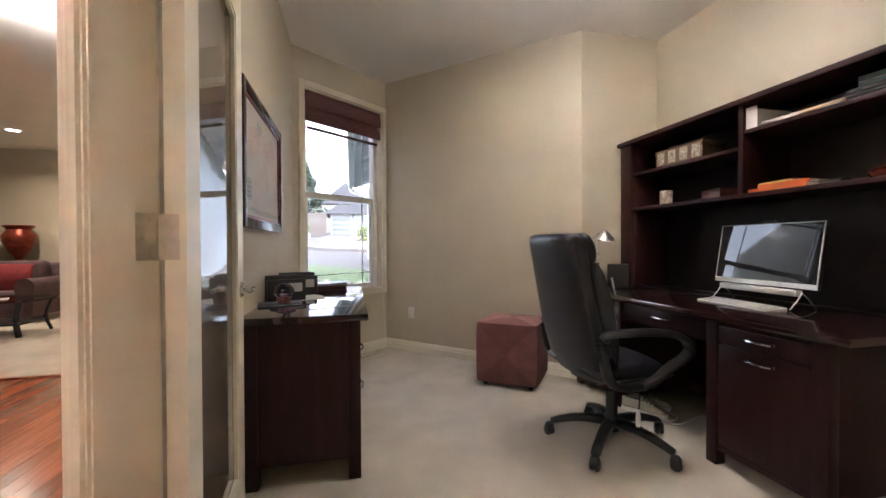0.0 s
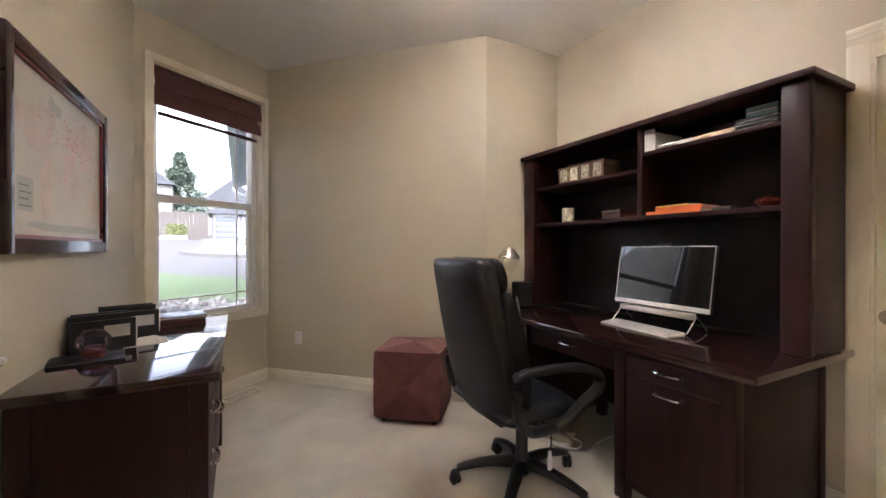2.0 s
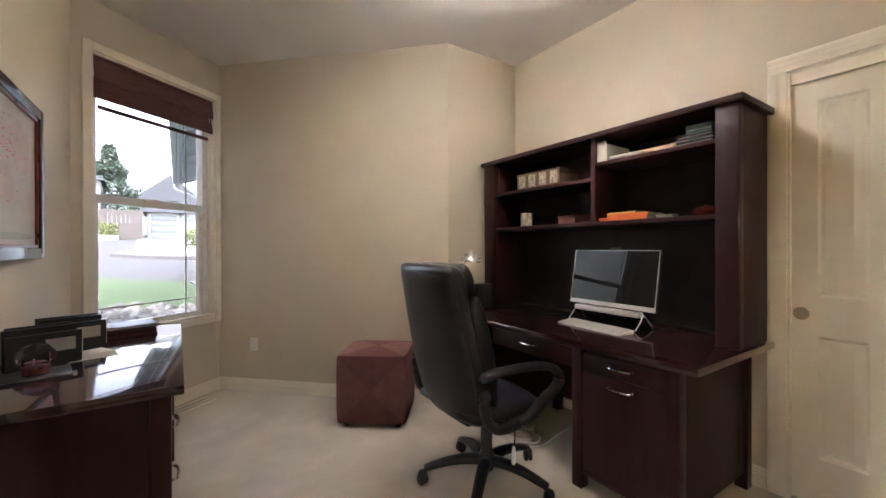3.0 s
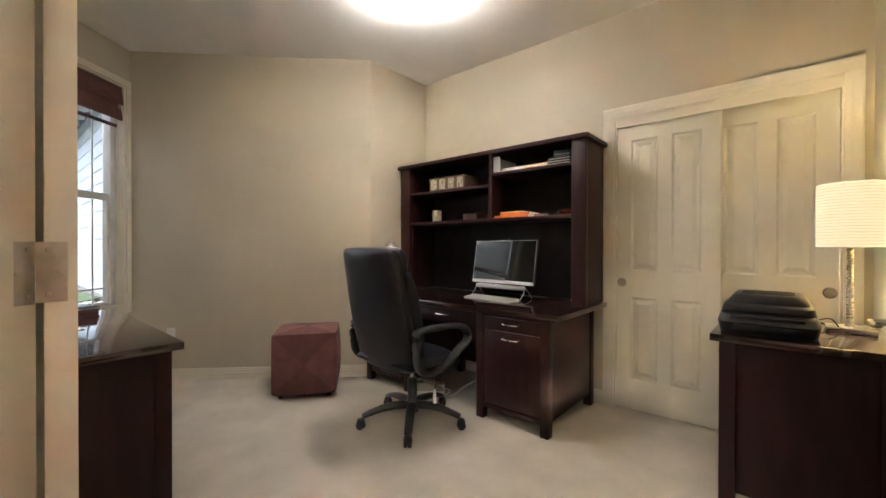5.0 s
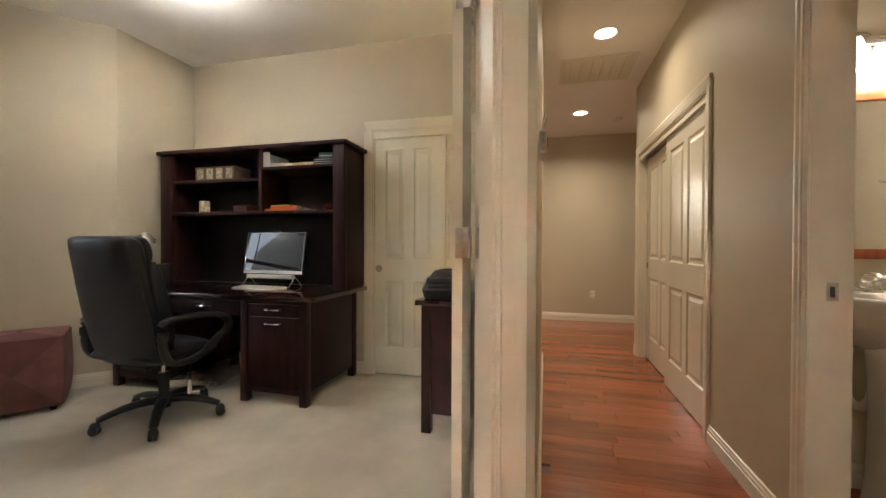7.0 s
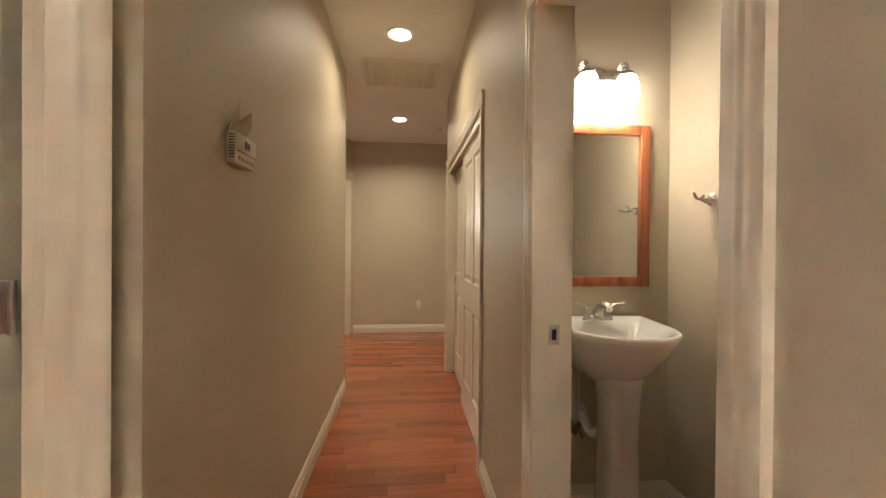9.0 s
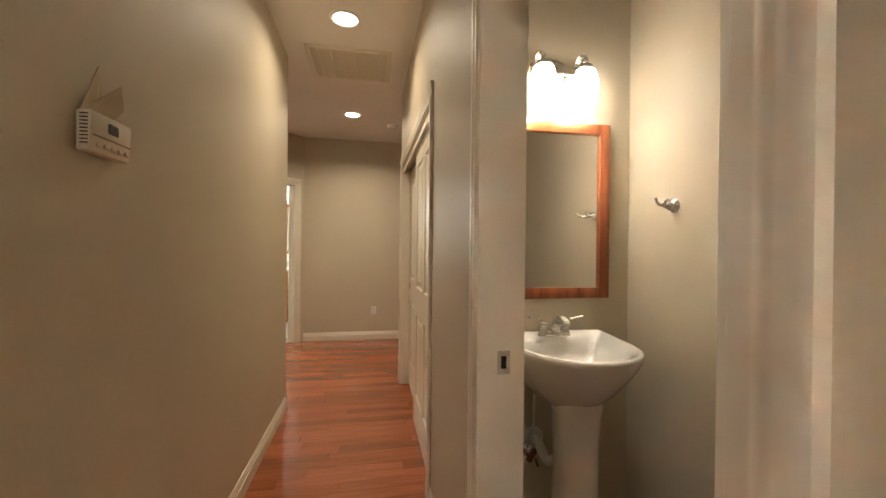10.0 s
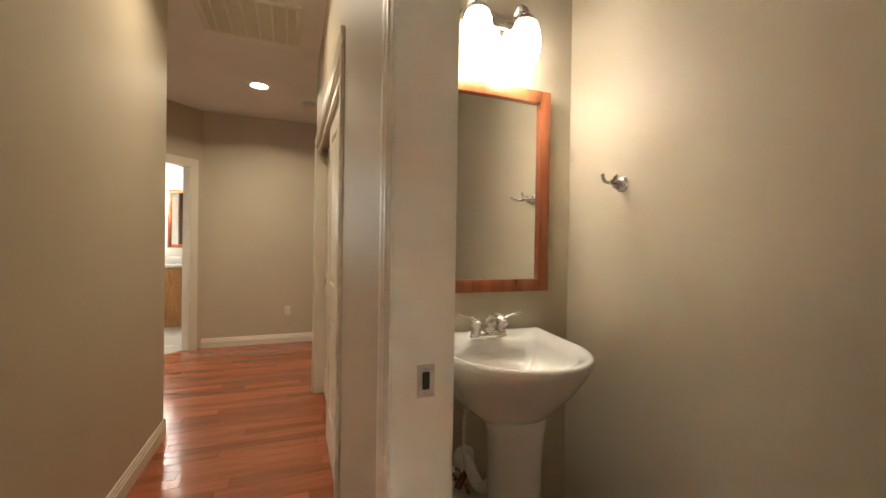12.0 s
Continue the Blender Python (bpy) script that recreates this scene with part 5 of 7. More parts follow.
ORANGE = material("orange_cover", (0.62, 0.14, 0.035), 0.5, vary=0.12, scale=20)
YELLOW = material("yellow_cover", (0.62, 0.42, 0.10), 0.5, vary=0.12, scale=20)


def book(x, y, z, d, w, h, mat, turn, label):
    t = thing("book", pose(x, y, z, 0, 0, turn), label, "book", "books in the hutch")
    bevelled("page_block", (0.003, d - 0.003, -w / 2 + 0.003, w / 2 - 0.003, 0.002, h - 0.002), PAPER, t, 0.0005)
    bm = bmesh.new()
    box(bm, 0, d, -w / 2, w / 2, 0, 0.002)
    box(bm, 0, d, -w / 2, w / 2, h - 0.002, h)
    box(bm, 0, 0.002, -w / 2, w / 2, 0.002, h - 0.002)
    part("cover", bm, mat, t)


book(2.565, 2.09, zs, 0.20, 0.32, 0.022, ORANGE, -4, "orange paperback lying flat on the shelf")
book(2.575, 2.06, zs + 0.0225, 0.17, 0.25, 0.018, ORANGE, 2, "orange paperback lying on another book")
book(2.58, 2.10, zs + 0.041, 0.13, 0.20, 0.010, YELLOW, -8, "thin yellow booklet on top of a pile")
shelf_box("trinket_box", 2.60, 1.86, zs, 0.09, 0.05, 0.022, material("grey_green_tin", (0.16, 0.16, 0.13), 0.4), "small grey metal trinket tin")
BEADM = material("carved_red_wood", (0.11, 0.018, 0.010), 0.22, vary=0.4, scale=25, coat=0.5)
t = thing("carved_bowl", pose(2.64, 1.675, zs), "carved red-brown lacquered bowl with a lid", "bowl")
bm = bmesh.new()
revolve(bm, [(0, 0), (0.04, 0), (0.058, 0.014), (0.062, 0.028), (0.055, 0.036), (0, 0.036)], 24)
part("bowl", bm, BEADM, t, smooth=True)
bm = bmesh.new()
revolve(bm, [(0.058, 0.037), (0.05, 0.046), (0.025, 0.052), (0.006, 0.054), (0.008, 0.062), (0, 0.066)], 24)
part("lid", bm, BEADM, t, smooth=True)
z2 = 1.765
t = thing("magazine_file", pose(2.56, 2.215, z2), "white card magazine file", "file box")
bm = bmesh.new()
box(bm, 0, 0.24, -0.035, -0.032, 0, 0.105)
box(bm, 0, 0.24, 0.032, 0.035, 0, 0.105)
box(bm, 0, 0.003, -0.032, 0.032, 0, 0.125)
box(bm, 0.003, 0.24, -0.032, 0.032, 0, 0.003)
part("case", bm, PAPER, t)
MANILA = material("manila_paper", (0.58, 0.40, 0.22), 0.6, vary=0.12, scale=12)
for k, (y, w, mat, lab) in enumerate(((2.075, 0.20, PAPER, "loose white papers in a low pile"), (2.06, 0.22, PAPER, "loose white papers in a low pile"), (1.92, 0.27, MANILA, "manila folder full of papers"), (1.91, 0.26, MANILA, "manila folder full of papers"))):
    t = thing("paper_stack" if k < 2 else "paper_folder", pose(2.57, y, z2 + 0.0145 * (k % 2), 0, 0, (-6, 3, -8, -3)[k]), lab, "papers", "papers on the upper shelf")
    for j in range(4):
        bevelled("sheet", (0.002 * j, 0.21 + 0.003 * j, -w / 2 + 0.003 * ((j * 7) % 5), w / 2 - 0.004 * ((j * 3) % 4), 0.0035 * j, 0.0035 * j + 0.003), mat if j != 1 else PAPER, t, 0.0004)
for k in range(3):
    t = thing("binder", pose(2.57, 1.70, z2 + 0.0175 * k, 0, 0, (-3, 2, 0)[k]), "black slim binder lying flat", "binder", "binders on the upper shelf")
    bevelled("cover", (0, 0.24, -0.085, 0.085, 0.0, 0.005), LEATHER, t, 0.001)
    bevelled("pages", (0.006, 0.236, -0.08, 0.08, 0.0055, 0.0115), PAPER, t, 0.0005)
    bevelled("cover", (0, 0.24, -0.085, 0.085, 0.012, 0.017), LEATHER, t, 0.001)
BLUEG = material("blue_green_card", (0.09, 0.16, 0.17), 0.5, vary=0.25, scale=20)
t = thing("card_box", pose(2.59, 1.685, z2 + 0.053, 0, 0, 5), "blue-green card box with a pale stripe on the binders", "box")
bevelled("body", (0, 0.15, -0.06, 0.06, 0, 0.05), BLUEG, t, 0.002)
bevelled("stripe", (-0.001, 0.0, -0.055, 0.055, 0.02, 0.026), PAPER, t, 0.0003)


# ---- on the low chest ----
CZ = 0.006 + 0.755 + 0.032


def letter_tray(m, label):
    t = thing("letter_holder", m, label, "letter tray", "letter holders on the chest")
    L, h = 0.21, 0.145
    # two upright frames with a window, joined by a base; x along the frame
    for y in (0.0, 0.065, 0.13):
        bm = bmesh.new()
        hh = h if y else h * 0.88
        box(bm, 0, L, y, y + 0.012, 0, hh * 0.42)
        box(bm, 0, L, y, y + 0.012, hh * 0.82, hh)
        box(bm, 0, L * 0.5, y, y + 0.012, hh * 0.42, hh * 0.82)
        box(bm, L * 0.92, L, y, y + 0.012, hh * 0.42, hh * 0.82)
        part("divider", bm, PLASTIC, t)
    bevelled("base", (0, L, 0, 0.142, 0, 0.01), PLASTIC, t, 0.002)
    for k, y in enumerate((0.025, 0.04, 0.09)):
        bevelled("envelope", (0.015, L + 0.012 * k, y, y + 0.004, 0.012, 0.115), PAPER, t, 0.0005, m=pose(0, 0, 0, -4 + 3 * k, 0, 0))
    return t


lt = letter_tray(pose(-0.105, 2.80, CZ, 0, 0, 22), "black wooden letter holder stuffed with envelopes")
copy_thing(lt, pose(-0.06, 3.04, CZ, 0, 0, 20))
for k in range(3):
    t = thing("loose_paper", pose(0.05, 2.86 + 0.012 * k, CZ + 0.004 * k, 0, 0, 18 + 7 * k), "loose white papers beside the letter holder", "papers", "papers on the chest")
    bevelled("sheet", (0.0, 0.16, 0, 0.11, 0, 0.003), PAPER, t, 0.0005)
NAVY = material("navy_leatherette", (0.018, 0.022, 0.035), 0.35, vary=0.2, scale=20, bump=0.2)
t = thing("portfolio", pose(-0.115, 2.60, CZ, 0, 0, 12), "navy leatherette portfolio lying on the chest", "folder")
bevelled("cover", (0, 0.22, 0, 0.145, 0, 0.008), NAVY, t, 0.002)
bevelled("page_edge", (0.004, 0.216, 0.004, 0.141, 0.0085, 0.010), PAPER, t, 0.0004)
bevelled("cover", (0, 0.22, 0, 0.145, 0.0105, 0.0135), NAVY, t, 0.001)
PURPLE = glassy("purple_crystal", (0.66, 0.56, 0.84), 0.05, 1.5)
AMBER = material("amber_core", (0.48, 0.17, 0.08), 0.3, vary=0.4, scale=60, dark=(0.16, 0.06, 0.12))
t = thing("paperweight", pose(0.0, 2.675, CZ + 0.014), "faceted purple and amber crystal paperweight", "paperweight")
bm = bmesh.new()
revolve(bm, [(0, 0.0), (0.034, 0.0), (0.038, 0.028), (0.054, 0.05), (0.052, 0.078), (0.032, 0.102), (0, 0.110)], 9)
part("crystal", bm, PURPLE, t)
bm = bmesh.new()
revolve(bm, [(0, 0.004), (0.029, 0.004), (0.033, 0.03), (0.022, 0.046), (0, 0.052)], 9)
part("core", bm, AMBER, t)
BURG = material("burgundy_leather", (0.06, 0.016, 0.014), 0.4, vary=0.3, scale=20, bump=0.2)
for k, (m, mat, lab, th) in enumerate(((pose(0.075, 3.33, CZ, 0, 0, 10), BURG, "burgundy leather organiser lying on the chest", 0.028), (pose(0.085, 3.34, CZ + 0.029, 0, 0, 14), NAVY, "dark blue notebook on an organiser", 0.018))):
    t = thing("organiser" if k == 0 else "notebook", m, lab, "book")
    bevelled("cover", (0, 0.25, 0, 0.19, 0, 0.004), mat, t, 0.001)
    bevelled("page_block", (0.006, 0.246, 0.004, 0.186, 0.0045, th - 0.0045), PAPER if k else BURG, t, 0.0005)
    bevelled("cover", (0, 0.25, 0, 0.19, th - 0.004, th), mat, t, 0.0015)


# ---- hall ----
CANGLOW = glowing("lit_can_lens", (1.0, 0.9, 0.75), 1.5)


def can_light(x, y, power):
    t = thing("recessed_light", pose(x, y, HALL_H), "lit round recessed ceiling light with a white trim ring", "ceiling light", "recessed lights")
    bm = bmesh.new()
    revolve(bm, [(0.105, 0.0), (0.103, -0.005), (0.085, -0.009), (0.078, -0.004), (0.074, 0.0)], 36)
    part("trim_ring", bm, CEILING, t, smooth=True)
    bm = bmesh.new()
    revolve(bm, [(0.074, -0.002), (0.0, -0.0025)], 36)
    part("lens", bm, CANGLOW, t, "glowing lens")
    lamp("recessed_lamp", "AREA", pose(x, y, HALL_H - 0.012), power, (1.0, 0.83, 0.62), 0.12, spread=150)
    return t


can_light(3.03, -0.46, 0.8)
can_light(4.93, -0.43, 1.9)
can_light(-4.3, 7.3, 2.5)


def return_grille():
    x0, x1, y0, y1 = 3.41, 3.955, -0.785, -0.145
    t = thing("ceiling_vent", pose((x0 + x1) / 2, (y0 + y1) / 2, HALL_H), "cream steel return-air grille in the hall ceiling", "vent")
    a, b = (x1 - x0) / 2, (y1 - y0) / 2
    bm = bmesh.new()
    for d in ((-a, a, -b, -b + 0.035), (-a, a, b - 0.035, b), (-a, -a + 0.035, -b + 0.035, b - 0.035), (a - 0.035, a, -b + 0.035, b - 0.035)):
        box(bm, *d, -0.012, 0)
    soften(bm, 0.003, 1)
    part("frame", bm, TRIM, t)
    bm = bmesh.new()
    box(bm, -a + 0.035, a - 0.035, -b + 0.035, b - 0.035, -0.0015, -0.0005)
    # nearly black sheet: the shade behind the slats is put into its colour
    part("backing", bm, material("slat_gap_shade", (0.05, 0.042, 0.035), 0.9), t)
    n = 27
    for k in range(n):
        x = -a + 0.045 + (2 * a - 0.09) * k / (n - 1)
        bevelled("slat", (-0.0040, 0.0040, -b + 0.035, b - 0.035, -0.001, 0.001), TRIM, t, 0.0004, m=pose(x, 0, -0.0075, 0, 38, 0))
    for k in range(1, 7):
        y = -b + 2 * b * k / 7
        bevelled("bar", (-a + 0.035, a - 0.035, y - 0.007, y + 0.007, -0.0135, -0.011), TRIM, t, 0.0005)


return_grille()
t = thing("smoke_detector", pose(5.25, -0.90, HALL_H), "round white plastic smoke detector on the ceiling", "smoke detector")
bm = bmesh.new()
revolve(bm, [(0.07, 0), (0.07, -0.012), (0.06, -0.03), (0.03, -0.036), (0, -0.036)], 28)
part("case", bm, WHITE_PLASTIC, t, smooth=True)


def thermostat():
    t = thing("thermostat", pose(1.449, HALL_N, 1.538), "ivory wall thermostat with a folded note tucked behind it", "thermostat")
    IVORY = material("ivory_plastic", (0.62, 0.56, 0.44), 0.4, vary=0.04)
    bm = bmesh.new()
    vs = box(bm, -0.075, 0.075, -0.034, -0.001, -0.045, 0.045)
    for v in vs:
        if v.co.y < -0.02 and v.co.z < 0:
            v.co.y += 0.006
    soften(bm, 0.005, 2)
    part("case", bm, IVORY, t, smooth=True)
    bevelled("display_window", (-0.018, 0.018, -0.0355, -0.033, 0.006, 0.03), material("dark_display", (0.05, 0.05, 0.045), 0.15), t, 0.001)
    bevelled("flap_line", (-0.07, 0.07, -0.0345, -0.032, -0.010, -0.007), material("ivory_shadow_gap", (0.2, 0.17, 0.13), 0.5), t, 0.0004)
    for k in range(5):
        bevelled("button", (-0.055 + k * 0.026, -0.04 + k * 0.026, -0.034, -0.028, -0.032, -0.022), IVORY, t, 0.001)
    for k in range(9):
        bevelled("vent_slot", (-0.0758, -0.0745, -0.026, -0.010, -0.03 + k * 0.008, -0.027 + k * 0.008), DARKGAP, t, 0.0002)
    bm = bmesh.new()
    NOTE = material("old_note_paper", (0.58, 0.47, 0.33), 0.7, vary=0.08, scale=15)
    for pts in (((-0.07, -0.006, 0.04), (-0.01, -0.006, 0.04), (-0.005, -0.012, 0.10), (-0.048, -0.03, 0.15)), ((-0.06, -0.004, 0.045), (0.035, -0.004, 0.04), (0.066, -0.02, 0.085), (0.03, -0.034, 0.135))):
        vs = [bm.verts.new(p) for p in pts]
        bm.faces.new(vs)
        ws = [bm.verts.new((p[0], p[1] + 0.0015, p[2])) for p in pts]
        bm.faces.new(ws[::-1])
        for i in range(4):
            j = (i + 1) % 4
            bm.faces.new((vs[i], ws[i], ws[j], vs[j]))
    part("folded_note", bm, NOTE, t, "folded tan paper note")


thermostat()
t = thing("strike_plate", pose(PD1 - 0.0025, HALL_S - 0.066, 0.968), "satin nickel pocket-door strike plate in the jamb", "strike plate")
bm = bmesh.new()
for d in ((-0.018, 0.018, 0.018, 0.033), (-0.018, 0.018, -0.033, -0.018), (-0.018, -0.008, -0.018, 0.018), (0.008, 0.018, -0.018, 0.018)):
    box(bm, -0.0015, 0.001, d[0], d[1], d[2], d[3])
part("plate", bm, PEWTER, t)
bevelled("recess", (-0.0002, 0.0012, -0.008, 0.008, -0.018, 0.018), DARKGAP, t, 0.0002)
for z in (-0.026, 0.026):
    bm = bmesh.new()
    revolve(bm, [(0, 0), (0.004, 0), (0.003, 0.001), (0, 0.001)], 10, pose(-0.0014, 0, z, 0, -90, 0))
    part("screw", bm, PEWTER, t)


# ---- powder room ----
def wall_mirror():
    y0, y1, z0, z1, f = -1.685, -1.155, 1.07, 1.845, 0.047
    t = thing("wall_mirror", pose(POW_E, 0, 0), "rectangular mirror in a cherry wood frame above the sink", "mirror")
    for a, b, c, d in ((y0, y0 + f, z0, z1), (y1 - f, y1, z0, z1), (y0 + f, y1 - f, z0, z0 + f), (y0 + f, y1 - f, z1 - f, z1)):
        bevelled("frame_rail", (-0.03, -0.002, a, b, c, d), CHERRY, t, 0.003)
    bm = bmesh.new()
    box(bm, -0.014, -0.004, y0 + f - 0.004, y1 - f + 0.004, z0 + f - 0.004, z1 - f + 0.004)
    part("mirror_glass", bm, MIRROR, t, "silvered mirror glass")


wall_mirror()
OPAL = glowing("lit_opal_glass", (1.0, 0.90, 0.78), 1.9)


def vanity_light():
    t = thing("vanity_light", pose(POW_E, -1.42, 2.05), "two-arm brushed nickel vanity light with lit opal glass shades", "wall light")
    bm = bmesh.new()
    revolve(bm, [(0, 0), (0.062, 0), (0.060, 0.010), (0.048, 0.018), (0.03, 0.022), (0, 0.024)], 32, pose(0, 0, 0.012, 0, -90, 0))
    part("back_plate", bm, NICKEL, t, smooth=True)
    bevelled("cross_bar", (-0.042, -0.022, -0.125, 0.125, -0.006, 0.034), NICKEL, t, 0.003)
    for y in (-0.095, 0.095):
        bm = bmesh.new()
        sweep(bm, arc([(-0.030, y, 0.014), (-0.040, y, 0.045), (-0.066, y, 0.066), (-0.094, y, 0.058), (-0.106, y, 0.030), (-0.107, y, 0.006)], 6), squircle(0.013, 0.003, 12))
        part("arm", bm, NICKEL, t, "flat curved nickel strap", smooth="all")
        bm = bmesh.new()
        revolve(bm, [(0.0, 0.016), (0.016, 0.016), (0.030, 0.008), (0.038, -0.006), (0.036, -0.010), (0.0, -0.008)], 28, pose(-0.107, y, 0))
        part("socket_cup", bm, NICKEL, t, smooth=True)
        bm = bmesh.new()
        prof = [(0.030, -0.006), (0.040, -0.014), (0.047, -0.034), (0.052, -0.064), (0.053, -0.090), (0.050, -0.116), (0.044, -0.138), (0.041, -0.144)]
        revolve(bm, prof, 32, pose(-0.107, y, 0))
        revolve(bm, [(r - 0.003, z) for r, z in prof], 32, pose(-0.107, y, 0))
        part("shade", bm, OPAL, t, "lit opal glass shade", smooth="all")


vanity_light()
for y in (-1.515, -1.325):
    lamp("vanity_bulb", "POINT", pose(POW_E - 0.107, y, 1.955), 0.60, (1.0, 0.88, 0.70), 0.03)


def robe_hook():
    t = thing("robe_hook", pose(1.74, POW_S, 1.462), "brushed nickel double robe hook on the wall", "hook")
    bm = bmesh.new()
    revolve(bm, [(0, 0), (0.028, 0), (0.028, 0.006), (0.022, 0.012), (0.015, 0.016), (0.019, 0.026), (0.014, 0.036), (0.008, 0.04), (0, 0.04)], 24, pose(0, 0, 0, -90, 0, 0))
    part("rose", bm, NICKEL, t, smooth=True)
    bm = bmesh.new()
    sweep(bm, arc([(0, 0.03, 0), (-0.01, 0.055, -0.004), (-0.03, 0.075, -0.004), (-0.062, 0.085, 0.012)], 5), circle(0.006, 8))
    part("prong", bm, NICKEL, t, smooth="all")
    bm = bmesh.new()
    sweep(bm, arc([(0, 0.03, 0), (0.004, 0.05, 0.0), (0.01, 0.066, 0.006), (0.012, 0.075, 0.024)], 5), circle(0.006, 8))
    revolve(bm, [(0, -0.006), (0.009, 0), (0, 0.006)], 12, pose(0.012, 0.076, 0.027))
    part("prong", bm, NICKEL, t, smooth="all")


robe_hook()


def pedestal_sink():
    t = thing("pedestal_sink", pose(POW_E - 0.002, -1.392, 0), "white ceramic pedestal sink with a bowed front", "sink")
    rim = 0.925
    def plan():
        """Straight back on the wall, sides drawing in, a broad bowed front; local -x is out of the wall."""
        bw, sw, sx, depth = 0.265, 0.232, -0.25, 0.262
        pts = [(0.0, -bw + 2 * bw * i / 8) for i in range(8)]
        pts += [(sx * i / 8, bw + (sw - bw) * i / 8) for i in range(8)]
        pts += [(sx - depth * math.sin(math.pi * i / 24), sw * math.cos(math.pi * i / 24)) for i in range(24)]
        pts += [(sx * (1 - i / 8), -sw - (bw - sw) * i / 8) for i in range(8)]
        return pts
    bm = bmesh.new()
    base = plan()
    cx = -0.235
    def ring(scale, z, dx=0.0, ys=None):
        return [Vector((cx + dx + (x - cx) * scale, y * (ys if ys else scale), z)) for x, y in base]
    rings = [ring(0.30, rim - 0.235, 0.03), ring(0.46, rim - 0.215, 0.02), ring(0.66, rim - 0.16, 0.012), ring(0.84, rim - 0.09), ring(0.95, rim - 0.045), ring(0.99, rim - 0.022), ring(1.0, rim - 0.010), ring(0.985, rim), ring(0.95, rim + 0.002)]
    inner = [(0.93, -0.001, 0.0), (0.80, -0.012, -0.02), (0.74, -0.035, -0.025), (0.66, -0.075, -0.025), (0.50, -0.115, -0.02), (0.28, -0.135, -0.01), (0.07, -0.14, 0.0)]
    rings += [ring(s * 0.96, rim + z, dx, s) for s, z, dx in inner]
    loft(bm, rings)
    part("basin", bm, CERAMIC, t, smooth="all")
    bm = bmesh.new()
    rings = []
    for z, a, b in ((0.0, 0.112, 0.112), (0.03, 0.110, 0.110), (0.06, 0.088, 0.090), (0.2, 0.079, 0.080), (0.45, 0.074, 0.075), (0.60, 0.076, 0.078), (0.68, 0.081, 0.084), (0.74, 0.086, 0.09)):
        rings.append([Vector((-0.275 + u, v, z)) for u, v in squircle(b * 1.05, a * 1.05, 36, 2.4)])
    loft(bm, rings)
    part("pedestal", bm, CERAMIC, t, smooth="all")
    bm = bmesh.new()
    revolve(bm, [(0, 0), (0.02, 0), (0.017, 0.003), (0, 0.002)], 20, pose(-0.235, 0, rim - 0.139))
    part("drain", bm, CHROME, t, smooth=True)


pedestal_sink()


def faucet():
    t = thing("faucet", pose(POW_E - 0.095, -1.392, 0.924) @ Matrix.Scale(0.92, 4), "brushed nickel two-handle centerset faucet on the sink", "faucet")
    bm = bmesh.new()
    rings = [[Vector((u, v, z)) for u, v in squircle(0.024 * k, 0.078 * k, 28, 2.6)] for z, k in ((0, 1.0), (0.008, 1.0), (0.016, 0.92), (0.02, 0.8))]
    loft(bm, rings)
    part("base", bm, NICKEL, t, smooth="all")
    bm = bmesh.new()
    sweep(bm, arc([(0.0, 0, 0.012), (-0.012, 0, 0.05), (-0.045, 0, 0.082), (-0.09, 0, 0.085), (-0.118, 0, 0.068)], 6), squircle(0.017, 0.013, 14, 2.4), scales=[1.35 - 0.45 * i / 24 for i in range(25)])
    part("spout", bm, NICKEL, t, smooth="all")
    for y in (-0.052, 0.052):
        bm = bmesh.new()
        revolve(bm, [(0.022, 0.012), (0.02, 0.022), (0.015, 0.04), (0.018, 0.046), (0.016, 0.058), (0.008, 0.066), (0, 0.067)], 20, pose(0, y, 0))
        sg = 1 if y > 0 else -1
        sweep(bm, arc([(0, y, 0.058), (-0.008, y + sg * 0.02, 0.075), (-0.014, y + sg * 0.05, 0.083), (-0.018, y + sg * 0.078, 0.088)], 5), circle(0.0065, 10, 0.7))
        part("handle", bm, NICKEL, t, "nickel lever handle", smooth="all")
    bm = bmesh.new()
    revolve(bm, [(0.003, 0.01), (0.003, 0.05), (0.006, 0.052), (0.006, 0.058), (0, 0.061)], 12, pose(0.018, 0, 0))
    part("lift_rod", bm, NICKEL, t, smooth=True)


faucet()
t = thing("water_supply", pose(POW_E, -1.405, 0.41), "water stop valve with a white braided supply line", "valve")
bm = bmesh.new()
revolve(bm, [(0, 0), (0.032, 0), (0.03, 0.005), (0.012, 0.012), (0.009, 0.05), (0, 0.05)], 20, pose(0, 0.09, 0, 0, -90, 0))
part("escutcheon", bm, CHROME, t, smooth=True)
bm = bmesh.new()
revolve(bm, [(0, -0.03), (0.012, -0.03), (0.013, 0.02), (0.009, 0.03), (0, 0.03)], 14, pose(-0.055, 0.09, 0, 30, 0, 0))
revolve(bm, [(0, 0), (0.018, 0), (0.018, 0.008), (0, 0.008)], 10, pose(-0.065, 0.075, -0.03, 60, -40, 0))
part("valve_body", bm, COPPER, t, smooth=True)
bm = bmesh.new()
sweep(bm, arc([(-0.055, 0.09, 0.03), (-0.065, 0.088, 0.16), (-0.06, 0.08, 0.3), (-0.08, 0.06, 0.46)], 6), circle(0.005, 8))
part("supply_line", bm, WHITE_PLASTIC, t, smooth="all")
t = thing("drain_pipe", pose(POW_E, -1.375, 0.46), "white plastic drain trap behind the pedestal", "pipe")
bm = bmesh.new()
